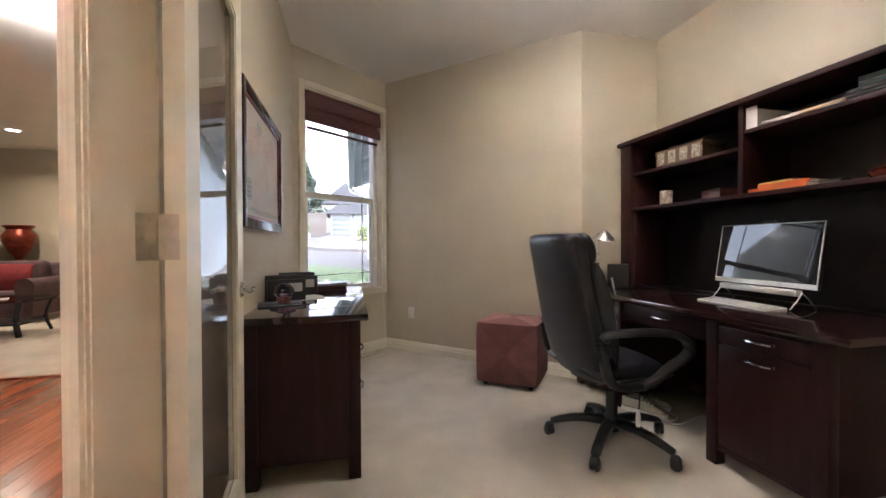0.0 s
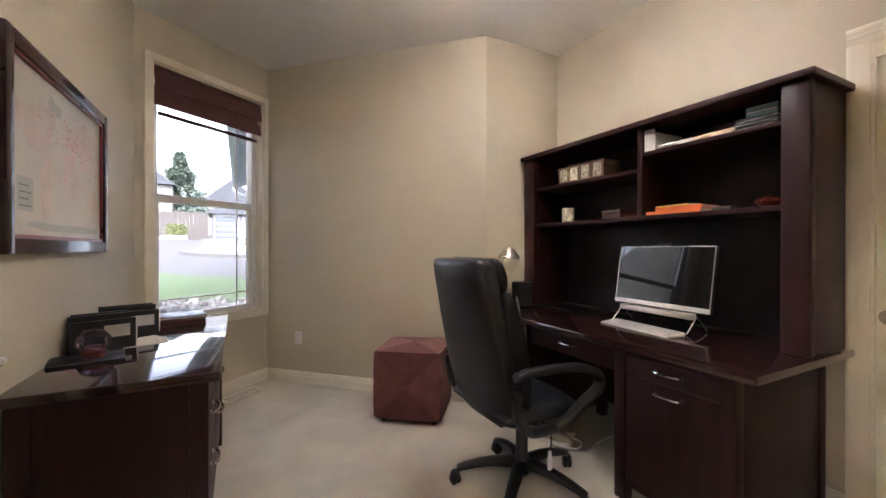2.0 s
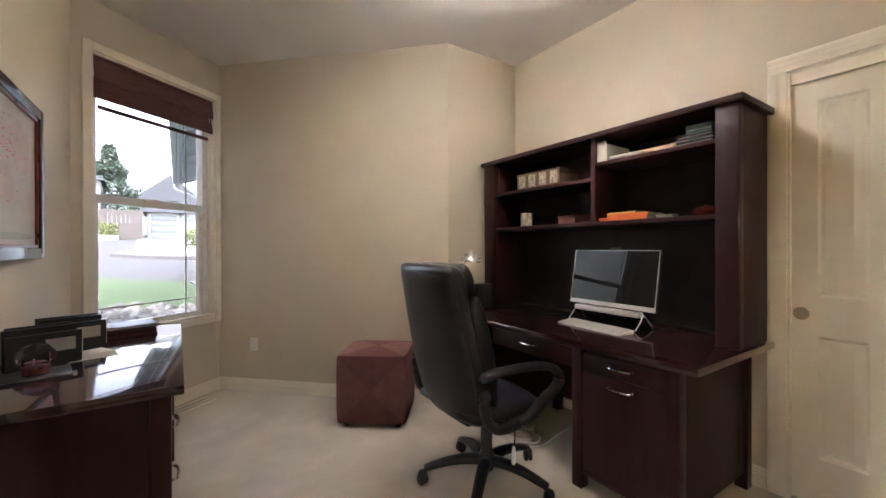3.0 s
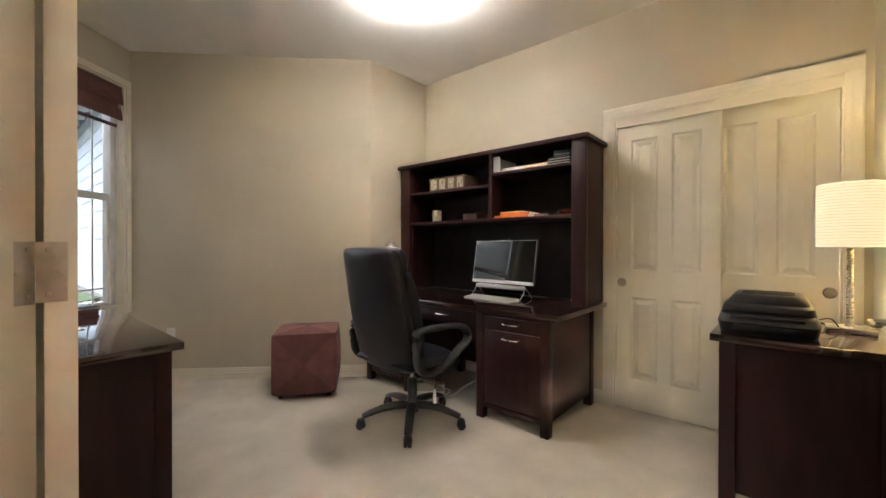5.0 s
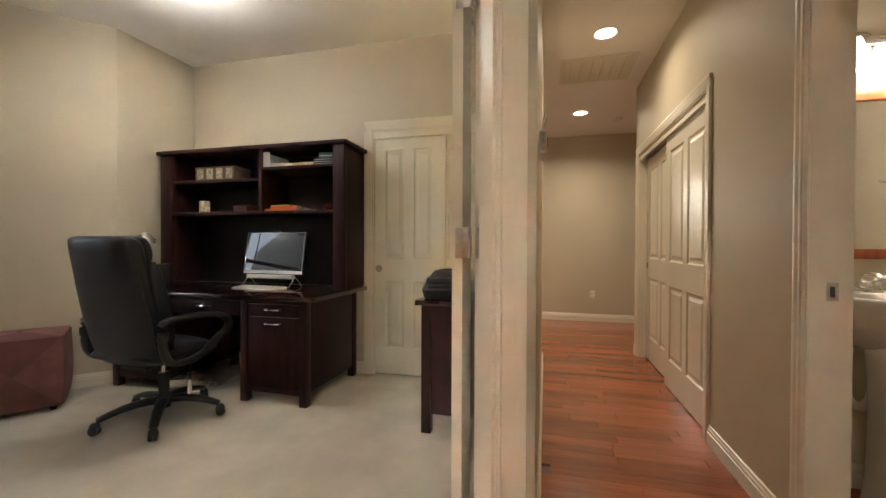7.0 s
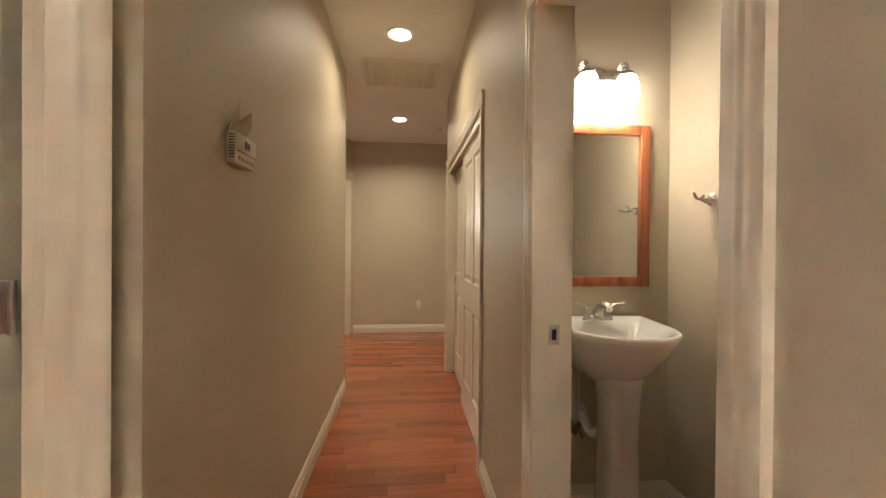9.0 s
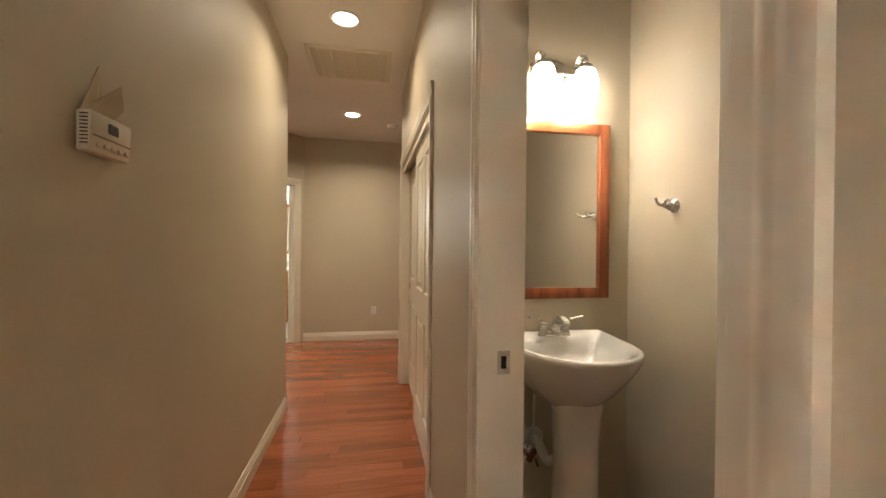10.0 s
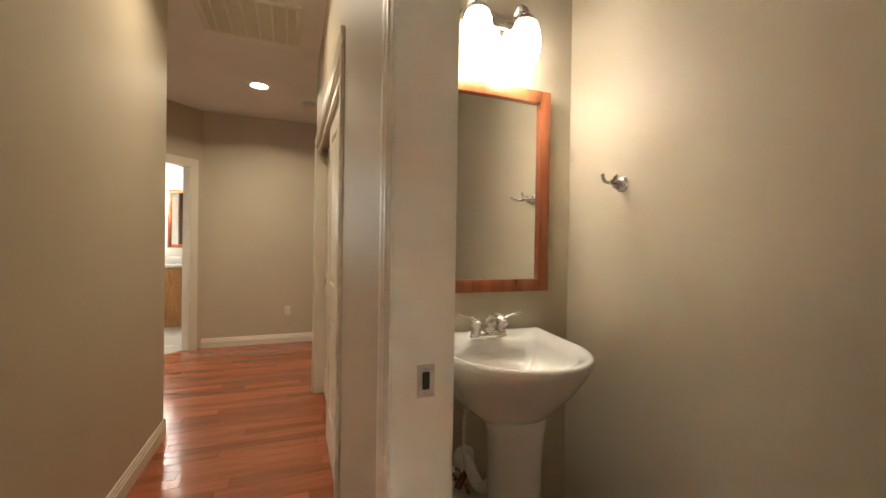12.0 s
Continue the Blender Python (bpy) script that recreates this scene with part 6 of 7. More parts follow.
sweep(bm, arc([(-0.001, 0.03, 0.0), (-0.05, 0.03, 0.0), (-0.09, 0.03, -0.02), (-0.13, 0.02, -0.04), (-0.17, 0.0, 0.0), (-0.19, 0, 0.1), (-0.20, 0, 0.24)], 5), circle(0.02, 12))
revolve(bm, [(0.045, 0), (0.042, 0.008), (0.02, 0.012)], 20, pose(-0.001, 0.03, 0, 0, -90, 0))
part("trap", bm, WHITE_PLASTIC, t, smooth="all")

# ---- bathroom at the end ----
BW = material("white_bath_paint", (0.72, 0.70, 0.66), 0.6, vary=0.03)
wall("wall_bath_east", (7.95, 3.2), (7.95, -0.6), T, OFFICE_H, mat=BW, label="white painted bathroom wall")
wall("wall_bath_south", (7.95, -0.6), (6.13, -0.6), T, OFFICE_H, mat=BW, label="white painted bathroom wall")
wall("wall_bath_north", (5.0, 3.2), (7.95, 3.2), T, OFFICE_H, mat=BW, label="white painted bathroom wall")
wall("wall_bath_west", (4.95, 1.6), (4.95, 3.2), T, OFFICE_H, mat=BW, label="white painted bathroom wall")
TILE = material("grey_stone_tile", (0.50, 0.48, 0.45), 0.3, vary=0.12, scale=5, random=0.08, bump=0.05)
bath_floor = tagged(new("bathroom_floor", mesh("bathroom_floor", (lambda b: (prism(b, [(6.13, 0.24), (7.95, -0.6), (7.95, 3.2), (5.0, 3.2), (5.0, 1.4)], -0.05, 0.003), b)[1])(bmesh.new()), material("grout", (0.35, 0.33, 0.3), 0.8))), "grey tiled bathroom floor", "floor", kind="structure")
bm = bmesh.new()
box(bm, -0.148, 0.148, -0.298, 0.298, 0, 0.006)
soften(bm, 0.002, 1)
tile_mesh = mesh("tile", bm, TILE)
for i in range(6):
    for j in range(6):
        x, y = 6.35 + i * 0.30, -0.2 + j * 0.602 + (0.3 if i % 2 else 0)
        if x + y < 6.65 or x > 7.8 or y > 2.9:
            continue
        ob = new("tile", tile_mesh)
        ob.parent = bath_floor
        ob.location = (x, y, 0.003)


def vanity():
    t = thing("bathroom_vanity", pose(7.37, 0.2, 0.004), "honey oak bathroom vanity with raised-panel doors", "vanity")
    L, D, h = 1.9, 0.57, 0.865
    bevelled("body", (0.02, D, 0, L, 0.09, h), OAK, t, 0.003)
    bevelled("toe_kick", (0.03, D, 0, L, 0, 0.09), OAK, t, 0.002)
    for k in range(4):
        y0 = 0.02 + k * 0.47
        d = bevelled("door", (0.0, 0.02, y0, y0 + 0.44, 0.12, 0.62), OAK, t, 0.004)
        bevelled("raised_panel", (-0.006, 0.002, y0 + 0.06, y0 + 0.38, 0.18, 0.56), OAK, d, 0.006)
        bevelled("drawer_front", (0.0, 0.02, y0, y0 + 0.44, 0.65, 0.835), OAK, t, 0.005)
    c = thing("bathroom_countertop", pose(7.34, 0.18, 0.870), "white vanity counter with a tiled backsplash", "countertop")
    bevelled("counter", (0, 0.6, 0, L + 0.04, 0, 0.04), CERAMIC, c, 0.006)
    bevelled("backsplash", (0.575, 0.6, 0, L + 0.04, 0.0405, 0.15), TILE, c, 0.002)
    m = thing("bathroom_mirror", pose(7.95, 0.755, 1.149), "tall mirror in a red-brown wood frame over the vanity", "mirror")
    W, H, f = 0.6, 0.90, 0.05
    for a, b, z0, z1 in ((-W / 2, -W / 2 + f, 0, H), (W / 2 - f, W / 2, 0, H), (-W / 2 + f, W / 2 - f, 0, f), (-W / 2 + f, W / 2 - f, H - f, H)):
        bevelled("frame_rail", (-0.03, -0.002, a, b, z0, z1), CHERRY, m, 0.003)
    bm = bmesh.new()
    box(bm, -0.012, -0.003, -W / 2 + f, W / 2 - f, f, H - f)
    part("mirror_glass", bm, MIRROR, m, "silvered mirror glass")
    l = thing("bathroom_light", pose(7.95, 1.28, 1.95), "lit opal globe bathroom wall light", "wall light")
    bm = bmesh.new()
    revolve(bm, [(0, 0), (0.05, 0), (0.045, 0.015), (0.015, 0.02), (0.012, 0.06), (0, 0.06)], 20, pose(0, 0, 0, 0, -90, 0))
    part("mount", bm, NICKEL, l, smooth=True)
    bm = bmesh.new()
    revolve(bm, [(0, -0.08), (0.04, -0.07), (0.07, -0.03), (0.075, 0.0), (0.06, 0.045), (0.03, 0.07), (0, 0.075)], 24, pose(-0.12, 0, 0))
    part("globe", bm, glowing("lit_globe", (1.0, 0.93, 0.82), 45.0), l, "lit opal globe", smooth="all")


vanity()

# ---- living room beyond ----
bm = bmesh.new()
prism(bm, [(-7.2, 4.38), (-0.3, 4.55), (-0.3, 8.6), (-7.2, 8.6)], -0.01, 0.012)
whole("living_room_carpet", bm, CARPET, "cream carpet of the living room", "carpet", "structure")
bm = bmesh.new()
prism(bm, [(-7.2, 4.34), (-0.3, 4.51), (-0.3, 4.55), (-7.2, 4.38)], -0.01, 0.014)
whole("threshold_strip", bm, CHERRY, "cherry wood strip between plank floor and carpet", "threshold", "structure")


def sofa():
    t = thing("sofa", pose(-5.25, 7.75, 0.012), "mauve grey upholstered sofa with rolled arms", "sofa")
    CLOTH = material("mauve_upholstery", (0.12, 0.075, 0.08), 0.85, vary=0.2, scale=14, bump=0.4, bump_scale=160)
    bevelled("base", (-1.05, 1.05, -0.45, 0.42, 0.08, 0.30), CLOTH, t, 0.03, segments=3)
    for x in (-0.47, 0.47):
        bevelled("seat_cushion", (x - 0.45, x + 0.45, -0.46, 0.2, 0.305, 0.46), CLOTH, t, 0.05, segments=4)
        bevelled("back_cushion", (x - 0.45, x + 0.45, 0.1, 0.32, 0.465, 0.88), CLOTH, t, 0.07, segments=4)
    bevelled("back", (-1.05, 1.05, 0.325, 0.45, 0.30, 0.84), CLOTH, t, 0.05, segments=3)
    for x in (-1.06, 1.06):
        bm = bmesh.new()
        sweep(bm, [(x, -0.46, 0.50), (x, 0.42, 0.50)], squircle(0.12, 0.14, 24, 2.2))
        box(bm, x - 0.09, x + 0.09, -0.44, 0.42, 0.09, 0.45)
        part("arm", bm, CLOTH, t, smooth=True)
    p = thing("throw_pillow", pose(-4.55, 7.50, 0.475, -18, 0, 6), "crimson throw pillow on the sofa", "pillow")
    bm = bmesh.new()
    rings = []
    for k in range(9):
        e = -1 + 2 * k / 8
        th = 0.085 * (1 - abs(e) ** 2.2) + 0.006
        rings.append([Vector((0.26 * math.copysign(abs(math.cos(a)) ** 0.5, math.cos(a)), th * math.sin(a), 0.2 + 0.2 * e)) for a in [2 * math.pi * i / 24 for i in range(24)]])
    loft(bm, rings)
    part("cushion", bm, material("crimson_fabric", (0.22, 0.02, 0.025), 0.8, vary=0.2, scale=20), p, smooth="all")


sofa()


def urn():
    p = thing("urn_stand", pose(-4.95, 8.35, 0.012), "dark wood pedestal stand", "stand")
    bm = bmesh.new()
    revolve(bm, [(0, 0), (0.2, 0), (0.2, 0.04), (0.06, 0.10), (0.05, 0.7), (0.16, 0.78), (0.18, 0.82), (0, 0.82)], 28)
    part("column", bm, ESPRESSO, p, smooth=True)
    t = thing("urn", pose(-4.95, 8.35, 0.832), "copper-red banded metal urn on a dark stand", "urn")
    bm = bmesh.new()
    revolve(bm, [(0, 0), (0.09, 0), (0.10, 0.02), (0.05, 0.06), (0.06, 0.10), (0.14, 0.2), (0.2, 0.36), (0.21, 0.46), (0.17, 0.52), (0.15, 0.56), (0.2, 0.62), (0.19, 0.63), (0.13, 0.56), (0, 0.5)], 32)
    part("vessel", bm, material("red_copper", (0.24, 0.05, 0.03), 0.3, 0.7, vary=0.4, scale=14), t, smooth=True)


urn()


def coffee_table():
    t = thing("coffee_table", pose(-4.0, 6.5, 0.012), "glass-topped coffee table with black metal legs", "table")
    bm = bmesh.new()
    rings = [[Vector((u, v, z)) for u, v in squircle(0.6, 0.4, 40, 3)] for z in (0.43, 0.445)]
    loft(bm, rings)
    part("top", bm, glassy("table_glass", (0.7, 0.8, 0.78), 0.0), t, "thick clear glass top")
    for x in (-0.45, 0.45):
        for y in (-0.27, 0.27):
            bm = bmesh.new()
            sweep(bm, arc([(x, y, 0), (x * 0.9, y * 0.9, 0.2), (x * 1.02, y * 1.02, 0.43)], 6), squircle(0.03, 0.02, 12))
            part("leg", bm, PLASTIC, t, smooth="all")
    bevelled("lower_shelf", (-0.42, 0.42, -0.25, 0.25, 0.14, 0.16), PLASTIC, t, 0.004)
    t2 = thing("magazine", pose(-3.9, 6.4, 0.458, 0, 0, 30), "white magazine lying on the coffee table", "magazine")
    bevelled("pages", (-0.11, 0.11, -0.14, 0.14, 0, 0.008), PAPER, t2, 0.001)


coffee_table()
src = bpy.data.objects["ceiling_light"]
# first fixture stands in view; second is unseen, added to brighten jamb and hall
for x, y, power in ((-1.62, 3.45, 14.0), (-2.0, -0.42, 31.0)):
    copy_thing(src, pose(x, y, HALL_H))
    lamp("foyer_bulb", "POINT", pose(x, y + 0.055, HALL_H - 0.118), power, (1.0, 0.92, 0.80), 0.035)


def pocket_door():
    t = thing("door_3", pose(PD0 + 0.004, HALL_S - 0.058, 0), "cream painted pocket door slid back into the wall", "door", kind="structure")
    bevelled("slab", (0, 0.073, -0.035, 0, 0.010, 2.044), DOORPAINT, t, 0.002)


pocket_door()


# ---- outside ----
GRASS = material("lawn", (0.026, 0.050, 0.014), 0.9, vary=0.35, scale=2.5, bump=0.8, bump_scale=40)
ASPHALT = material("grey_asphalt", (0.036, 0.036, 0.038), 0.85, vary=0.12, scale=1.5, bump=0.3, bump_scale=80)
CONCRETE = material("pale_concrete", (0.058, 0.058, 0.058), 0.8, vary=0.1, scale=2, bump=0.2)
SIDING = material("pale_blue_siding", (0.24, 0.275, 0.31), 0.6, vary=0.05, scale=2)
SIDING_B = material("blue_grey_siding", (0.075, 0.085, 0.10), 0.6, vary=0.06, scale=2)
SIDING_W = material("white_siding", (0.18, 0.18, 0.178), 0.6, vary=0.05, scale=2)
ROOF = material("grey_shingle", (0.045, 0.05, 0.06), 0.9, vary=0.3, scale=5, bump=0.8, bump_scale=14)
WHITE = material("exterior_white", (0.26, 0.28, 0.29), 0.5, vary=0.03)
GARAGE = material("grey_blue_garage_door", (0.085, 0.105, 0.12), 0.5, vary=0.04)
FENCE = material("weathered_fence", (0.055, 0.050, 0.048), 0.85, vary=0.3, scale=8, stretch=(6, 6, 0.5))
STONE = material("river_stone", (0.16, 0.16, 0.158), 0.7, vary=0.25, scale=6, random=0.35)
LEAF = material("conifer_leaf", (0.062, 0.092, 0.07), 0.8, vary=0.4, scale=9)
HEDGE = material("yellow_green_hedge", (0.085, 0.11, 0.025), 0.8, vary=0.4, scale=9)
BARK = material("bark", (0.08, 0.055, 0.04), 0.9, vary=0.3, scale=8)

GZ = 0.45


def grade(y):
    """The ground's height: level by the house, rising across the street."""
    return GZ + max(0.0, y - 12.0) * 0.05


bm = bmesh.new()
bm.faces.new([bm.verts.new((x, y, GZ - 0.12)) for x, y in ((-0.45, 4.15), (0.74, 5.0), (300, 5.0), (300, 12), (-300, 12), (-300, 8.75), (-3.42, 8.75))])
rows = [[bm.verts.new((x, y, z)) for x in (-300, 300)] for y, z in ((12.0, GZ - 0.12), (60.0, grade(60) - 0.12), (500, grade(60) + 4))]
for a, b in zip(rows, rows[1:]):
    bm.faces.new((a[0], a[1], b[1], b[0]))
whole("ground", bm, GRASS, "green suburban ground reaching the horizon", "ground", "structure")


def strip(name, pts, lift, mat, label, h=0.12):
    """A paved or planted sheet on the graded ground, with its own thickness."""
    bm = bmesh.new()
    lo = [bm.verts.new((x, y, grade(y) + lift - h)) for x, y in pts]
    hi = [bm.verts.new((x, y, grade(y) + lift)) for x, y in pts]
    n = len(pts)
    bm.faces.new(lo[::-1])
    bm.faces.new(hi)
    for i in range(n):
        k = (i + 1) % n
        bm.faces.new((lo[i], lo[k], hi[k], hi[i]))
    return whole(name, bm, mat, label, name.split("_")[-1], "structure")


strip("front_lawn", [(-2.2, 7.4), (-1.35, 6.2), (-0.08, 7.06), (0.6, 7.3), (0.95, 7.8), (0.64, 11.9), (-0.6, 13.0), (-1.85, 14.4), (-6.0, 16.5), (-14, 17), (-14, 9.0), (-3.5, 9.0)], 0.0, GRASS, "short green front lawn")
strip("stone_bed", [(-0.60, 5.1), (-0.35, 4.75), (0.74, 5.2), (1.02, 7.7), (0.6, 7.2), (-0.08, 7.0), (-1.30, 6.1)], -0.03, STONE, "grey gravel bed under the river stones", h=0.09)
strip("street_road", [(-30.0, 12.0), (6.0, 12.0), (6.0, 44.0), (-30.0, 44.0)], -0.04, ASPHALT, "pale grey asphalt street rising past the lawn", h=0.06)
strip("kerb_pavement", [(-1.9, 22.0), (-1.0, 20.6), (0.4, 19.6), (5.5, 18.6), (5.5, 20.0), (0.7, 21.0), (-0.4, 22.0), (-1.2, 23.2)], 0.10, CONCRETE, "pale concrete kerb and pavement curving at a driveway", h=0.2)
strip("stone_bed_pavement", [(-0.4, 22.0), (0.7, 21.0), (5.5, 20.0), (5.5, 30.0), (1.2, 30.0)], 0.12, STONE, "grey stone bed beside the driveway", h=0.2)
strip("driveway_pavement", [(-1.2, 23.2), (-0.4, 22.0), (1.2, 30.0), (5.5, 30.0), (5.5, 45.6), (-2.6, 45.6)], 0.08, CONCRETE, "pale concrete driveway up to the garages", h=0.2)
strip("own_driveway", [(0.66, 11.9), (0.97, 7.8), (1.04, 7.8), (1.04, 11.99)], 0.01, CONCRETE, "pale concrete path beside the wing", h=0.15)


def siding_wall(name, p, q, z0, z1, mat, parent, course=0.18, label=""):
    """Lapped boards along the wall's outer face (right of the way p to q), each board tilted out at its foot."""
    m = line_pose(p, q)
    L = (Vector(q) - Vector(p)).length
    n = int((z1 - z0) / course)
    for k in range(n + 1):
        a = z0 + k * course
        b = min(a + course + 0.02, z1)
        if b - a < 0.02:
            continue
        bm = bmesh.new()
        va = [bm.verts.new(m @ Vector((x, y, z))) for x in (0, L) for y, z in ((0.02, a), (-0.016, a), (-0.003, b), (0.02, b))]
        for f in ((0, 1, 2, 3), (7, 6, 5, 4), (0, 4, 5, 1), (1, 5, 6, 2), (2, 6, 7, 3), (3, 7, 4, 0)):
            bm.faces.new([va[i] for i in f])
        part("siding_board", bm, mat, parent)


def house_wing():
    """The house's own wing beside the window: siding, eave with rafters, gutter and downspout."""
    t = thing("house_wing", pose(0, 0, 0), "pale siding wing of the house with an open eave and gutter", "house")
    x, y0, y1, top = 1.05, 5.45, 15.6, 3.35
    bevelled("wall_core", (x + 0.02, x + 3.5, y0, y1, GZ - 0.1, top), SIDING, t, 0.002)
    siding_wall("siding", (x + 0.004, y1), (x + 0.004, y0), GZ, top, SIDING, t, 0.21)
    bevelled("corner_board", (x - 0.02, x + 0.08, y1, y1 + 0.03, GZ, top), WHITE, t, 0.002)
    bm = bmesh.new()
    vs = [bm.verts.new(p) for p in ((x - 0.62, y0, top + 0.02), (x - 0.62, y1 + 0.5, top + 0.02), (x + 3.5, y1 + 0.5, top + 1.9), (x + 3.5, y0, top + 1.9))]
    ws = [bm.verts.new((v.co.x, v.co.y, v.co.z + 0.06)) for v in vs]
    bm.faces.new(vs)
    bm.faces.new(ws)
    for i in range(4):
        j = (i + 1) % 4
        bm.faces.new((vs[i], vs[j], ws[j], ws[i]))
    part("roof", bm, ROOF, t)
    bm = bmesh.new()
    va = box(bm, x - 0.60, x + 0.02, y0, y1 + 0.48, top - 0.02, top + 0.0)
    for v in va:
        if v.co.x > x - 0.1:
            v.co.z += 0.22
    part("soffit", bm, SIDING, t, "pale grey eave boards")
    for k in range(17):
        y = y0 + 0.1 + k * 0.62
        bm = bmesh.new()
        va = box(bm, x - 0.56, x + 0.02, y, y + 0.045, top - 0.14, top + 0.01)
        for v in va:
            if v.co.x > x - 0.1:
                v.co.z += 0.22
        part("rafter", bm, WHITE, t)
    bevelled("fascia", (x - 0.64, x - 0.60, y0, y1 + 0.5, top - 0.13, top + 0.05), WHITE, t, 0.003)
    bm = bmesh.new()
    sweep(bm, [(x - 0.70, y0, top), (x - 0.70, y1 + 0.55, top)], [(-0.06, 0.05), (-0.045, -0.06), (0.045, -0.06), (0.06, 0.05), (0.05, 0.05), (0.035, -0.048), (-0.035, -0.048), (-0.05, 0.05)])
    part("gutter", bm, WHITE, t)
    bm = bmesh.new()
    sweep(bm, arc([(x - 0.70, y1 + 0.35, top - 0.06), (x - 0.66, y1 + 0.3, top - 0.22), (x - 0.3, y1 + 0.1, top - 0.4), (x - 0.06, y1 - 0.03, top - 0.52), (x - 0.045, y1 - 0.05, top - 0.8), (x - 0.045, y1 - 0.05, 1.0), (x - 0.045, y1 - 0.05, GZ + 0.1)], 4), squircle(0.04, 0.03, 12))
    part("downspout", bm, material("grey_downspout", (0.34, 0.37, 0.40), 0.5), t, smooth=True)


house_wing()


def garage_house(m, name, mat, label, doors=2, w=9.0, h=2.5):
    t = thing(name, m, label, "house", "houses across the street")
    # local: front faces -y
    bevelled("wall", (-w / 2, w / 2, 0.02, 7, 0, h), mat, t, 0.01)
    siding_wall("siding", (-w / 2, 0.0), (w / 2, 0.0), 0, h, mat, t, 0.3)
    for x0, x1, rise, y0, y1 in ((-w / 2 - 0.45, -1.35, 1.15, -0.5, 7.3), (-1.75, 1.9, 1.15, -0.35, 7.3), (-w / 2 - 0.3, w / 2 + 0.5, 2.2, 2.6, 7.6)):
        bm = bmesh.new()
        a = [bm.verts.new(p) for p in ((x0, y0, h - 0.08), (x1, y0, h - 0.08), (x1, y0, h + 0.06), ((x0 + x1) / 2, y0, h + rise), (x0, y0, h + 0.06))]
        b = [bm.verts.new((v.co.x, y1, v.co.z)) for v in a]
        bm.faces.new(a)
        bm.faces.new(b[::-1])
        for i in range(5):
            j = (i + 1) % 5
            bm.faces.new((a[i], b[i], b[j], a[j]))
        part("roof", bm, ROOF, t)
    for k in range(doors):
        cx = -3.2 + k * 2.55
        f = bmesh.new()
        for a, b, c, d in ((cx - 1.15, cx - 1.0, 0, 2.4), (cx + 1.0, cx + 1.15, 0, 2.4), (cx - 1.15, cx + 1.15, 2.2, 2.4)):
            box(f, a, b, -0.08, 0.0, c, d)
        dr = part("garage_door_frame", f, WHITE, t)
        for r in range(4):
            bevelled("door_panel", (cx - 1.0, cx + 1.0, -0.045, 0.0, r * 0.55 + 0.005, r * 0.55 + 0.545), GARAGE, dr, 0.02)
    bevelled("stone_base", (-2.05, -1.8, -0.12, 0, 0, 0.9), STONE, t, 0.02)
    return t


garage_house(pose(2.6, 46.0, grade(46), 0, 0, 0), "garage_house", SIDING_B, "blue-grey house with two garage doors across the street")


def far_house(m, label, mat, half=4.5):
    t = thing("far_house", m, label, "house", "houses across the street")
    bevelled("wall", (-half, half, 0, 8, 0, 5.6), mat, t, 0.01)
    bm = bmesh.new()
    a = [bm.verts.new(p) for p in ((-half - 0.4, -0.5, 5.5), (half + 0.4, -0.5, 5.5), (0, -0.5, 5.6 + half * 0.9))]
    b = [bm.verts.new((v.co.x, 8.5, v.co.z)) for v in a]
    bm.faces.new(a)
    bm.faces.new(b[::-1])
    for i in range(3):
        j = (i + 1) % 3
        bm.faces.new((a[i], b[i], b[j], a[j]))
    part("roof", bm, ROOF, t)
    for x in (-half * 0.53, half * 0.53):
        for z in (1.0, 3.6):
            w = bevelled("window", (x - 0.7, x + 0.7, -0.06, 0.0, z, z + 1.3), WHITE, t, 0.01)
            bevelled("pane", (x - 0.6, x + 0.6, -0.075, -0.055, z + 0.1, z + 1.2), material("dark_window_glass", (0.06, 0.08, 0.1), 0.1), w, 0.005)
    return t


far_house(pose(-8.1, 52.0, grade(52), 0, 0, 4), "white two-storey gabled house beside a conifer", SIDING_W, 2.2)
far_house(pose(-0.5, 78.0, grade(60) + 0.5, 0, 0, 6), "pale two-storey house far down the street", SIDING_W)


def fence_run(p, q, z, h):
    t = thing("board_fence", line_pose(p, q, 0, 0, z), "weathered grey board fence along the lots", "fence")
    L = (Vector(q) - Vector(p)).length
    n = int(L / 0.30)
    bm = bmesh.new()
    box(bm, 0, 0.28, -0.012, 0.012, 0, h)
    board = mesh("board", bm, FENCE)
    for k in range(n):
        ob = new("board", board)
        ob.parent = t
        ob.location = (k * 0.30, 0, 0.02 * math.sin(k * 2.3))
    for zz in (0.3, h - 0.3):
        bevelled("rail", (0, L, 0.012, 0.06, zz, zz + 0.09), FENCE, t, 0.003)


fence_run((-6.6, 44.6), (-2.0, 44.8), grade(44.6), 2.5)
fence_run((-3.6, 43.2), (-1.9, 43.2), grade(43.2), 1.35)


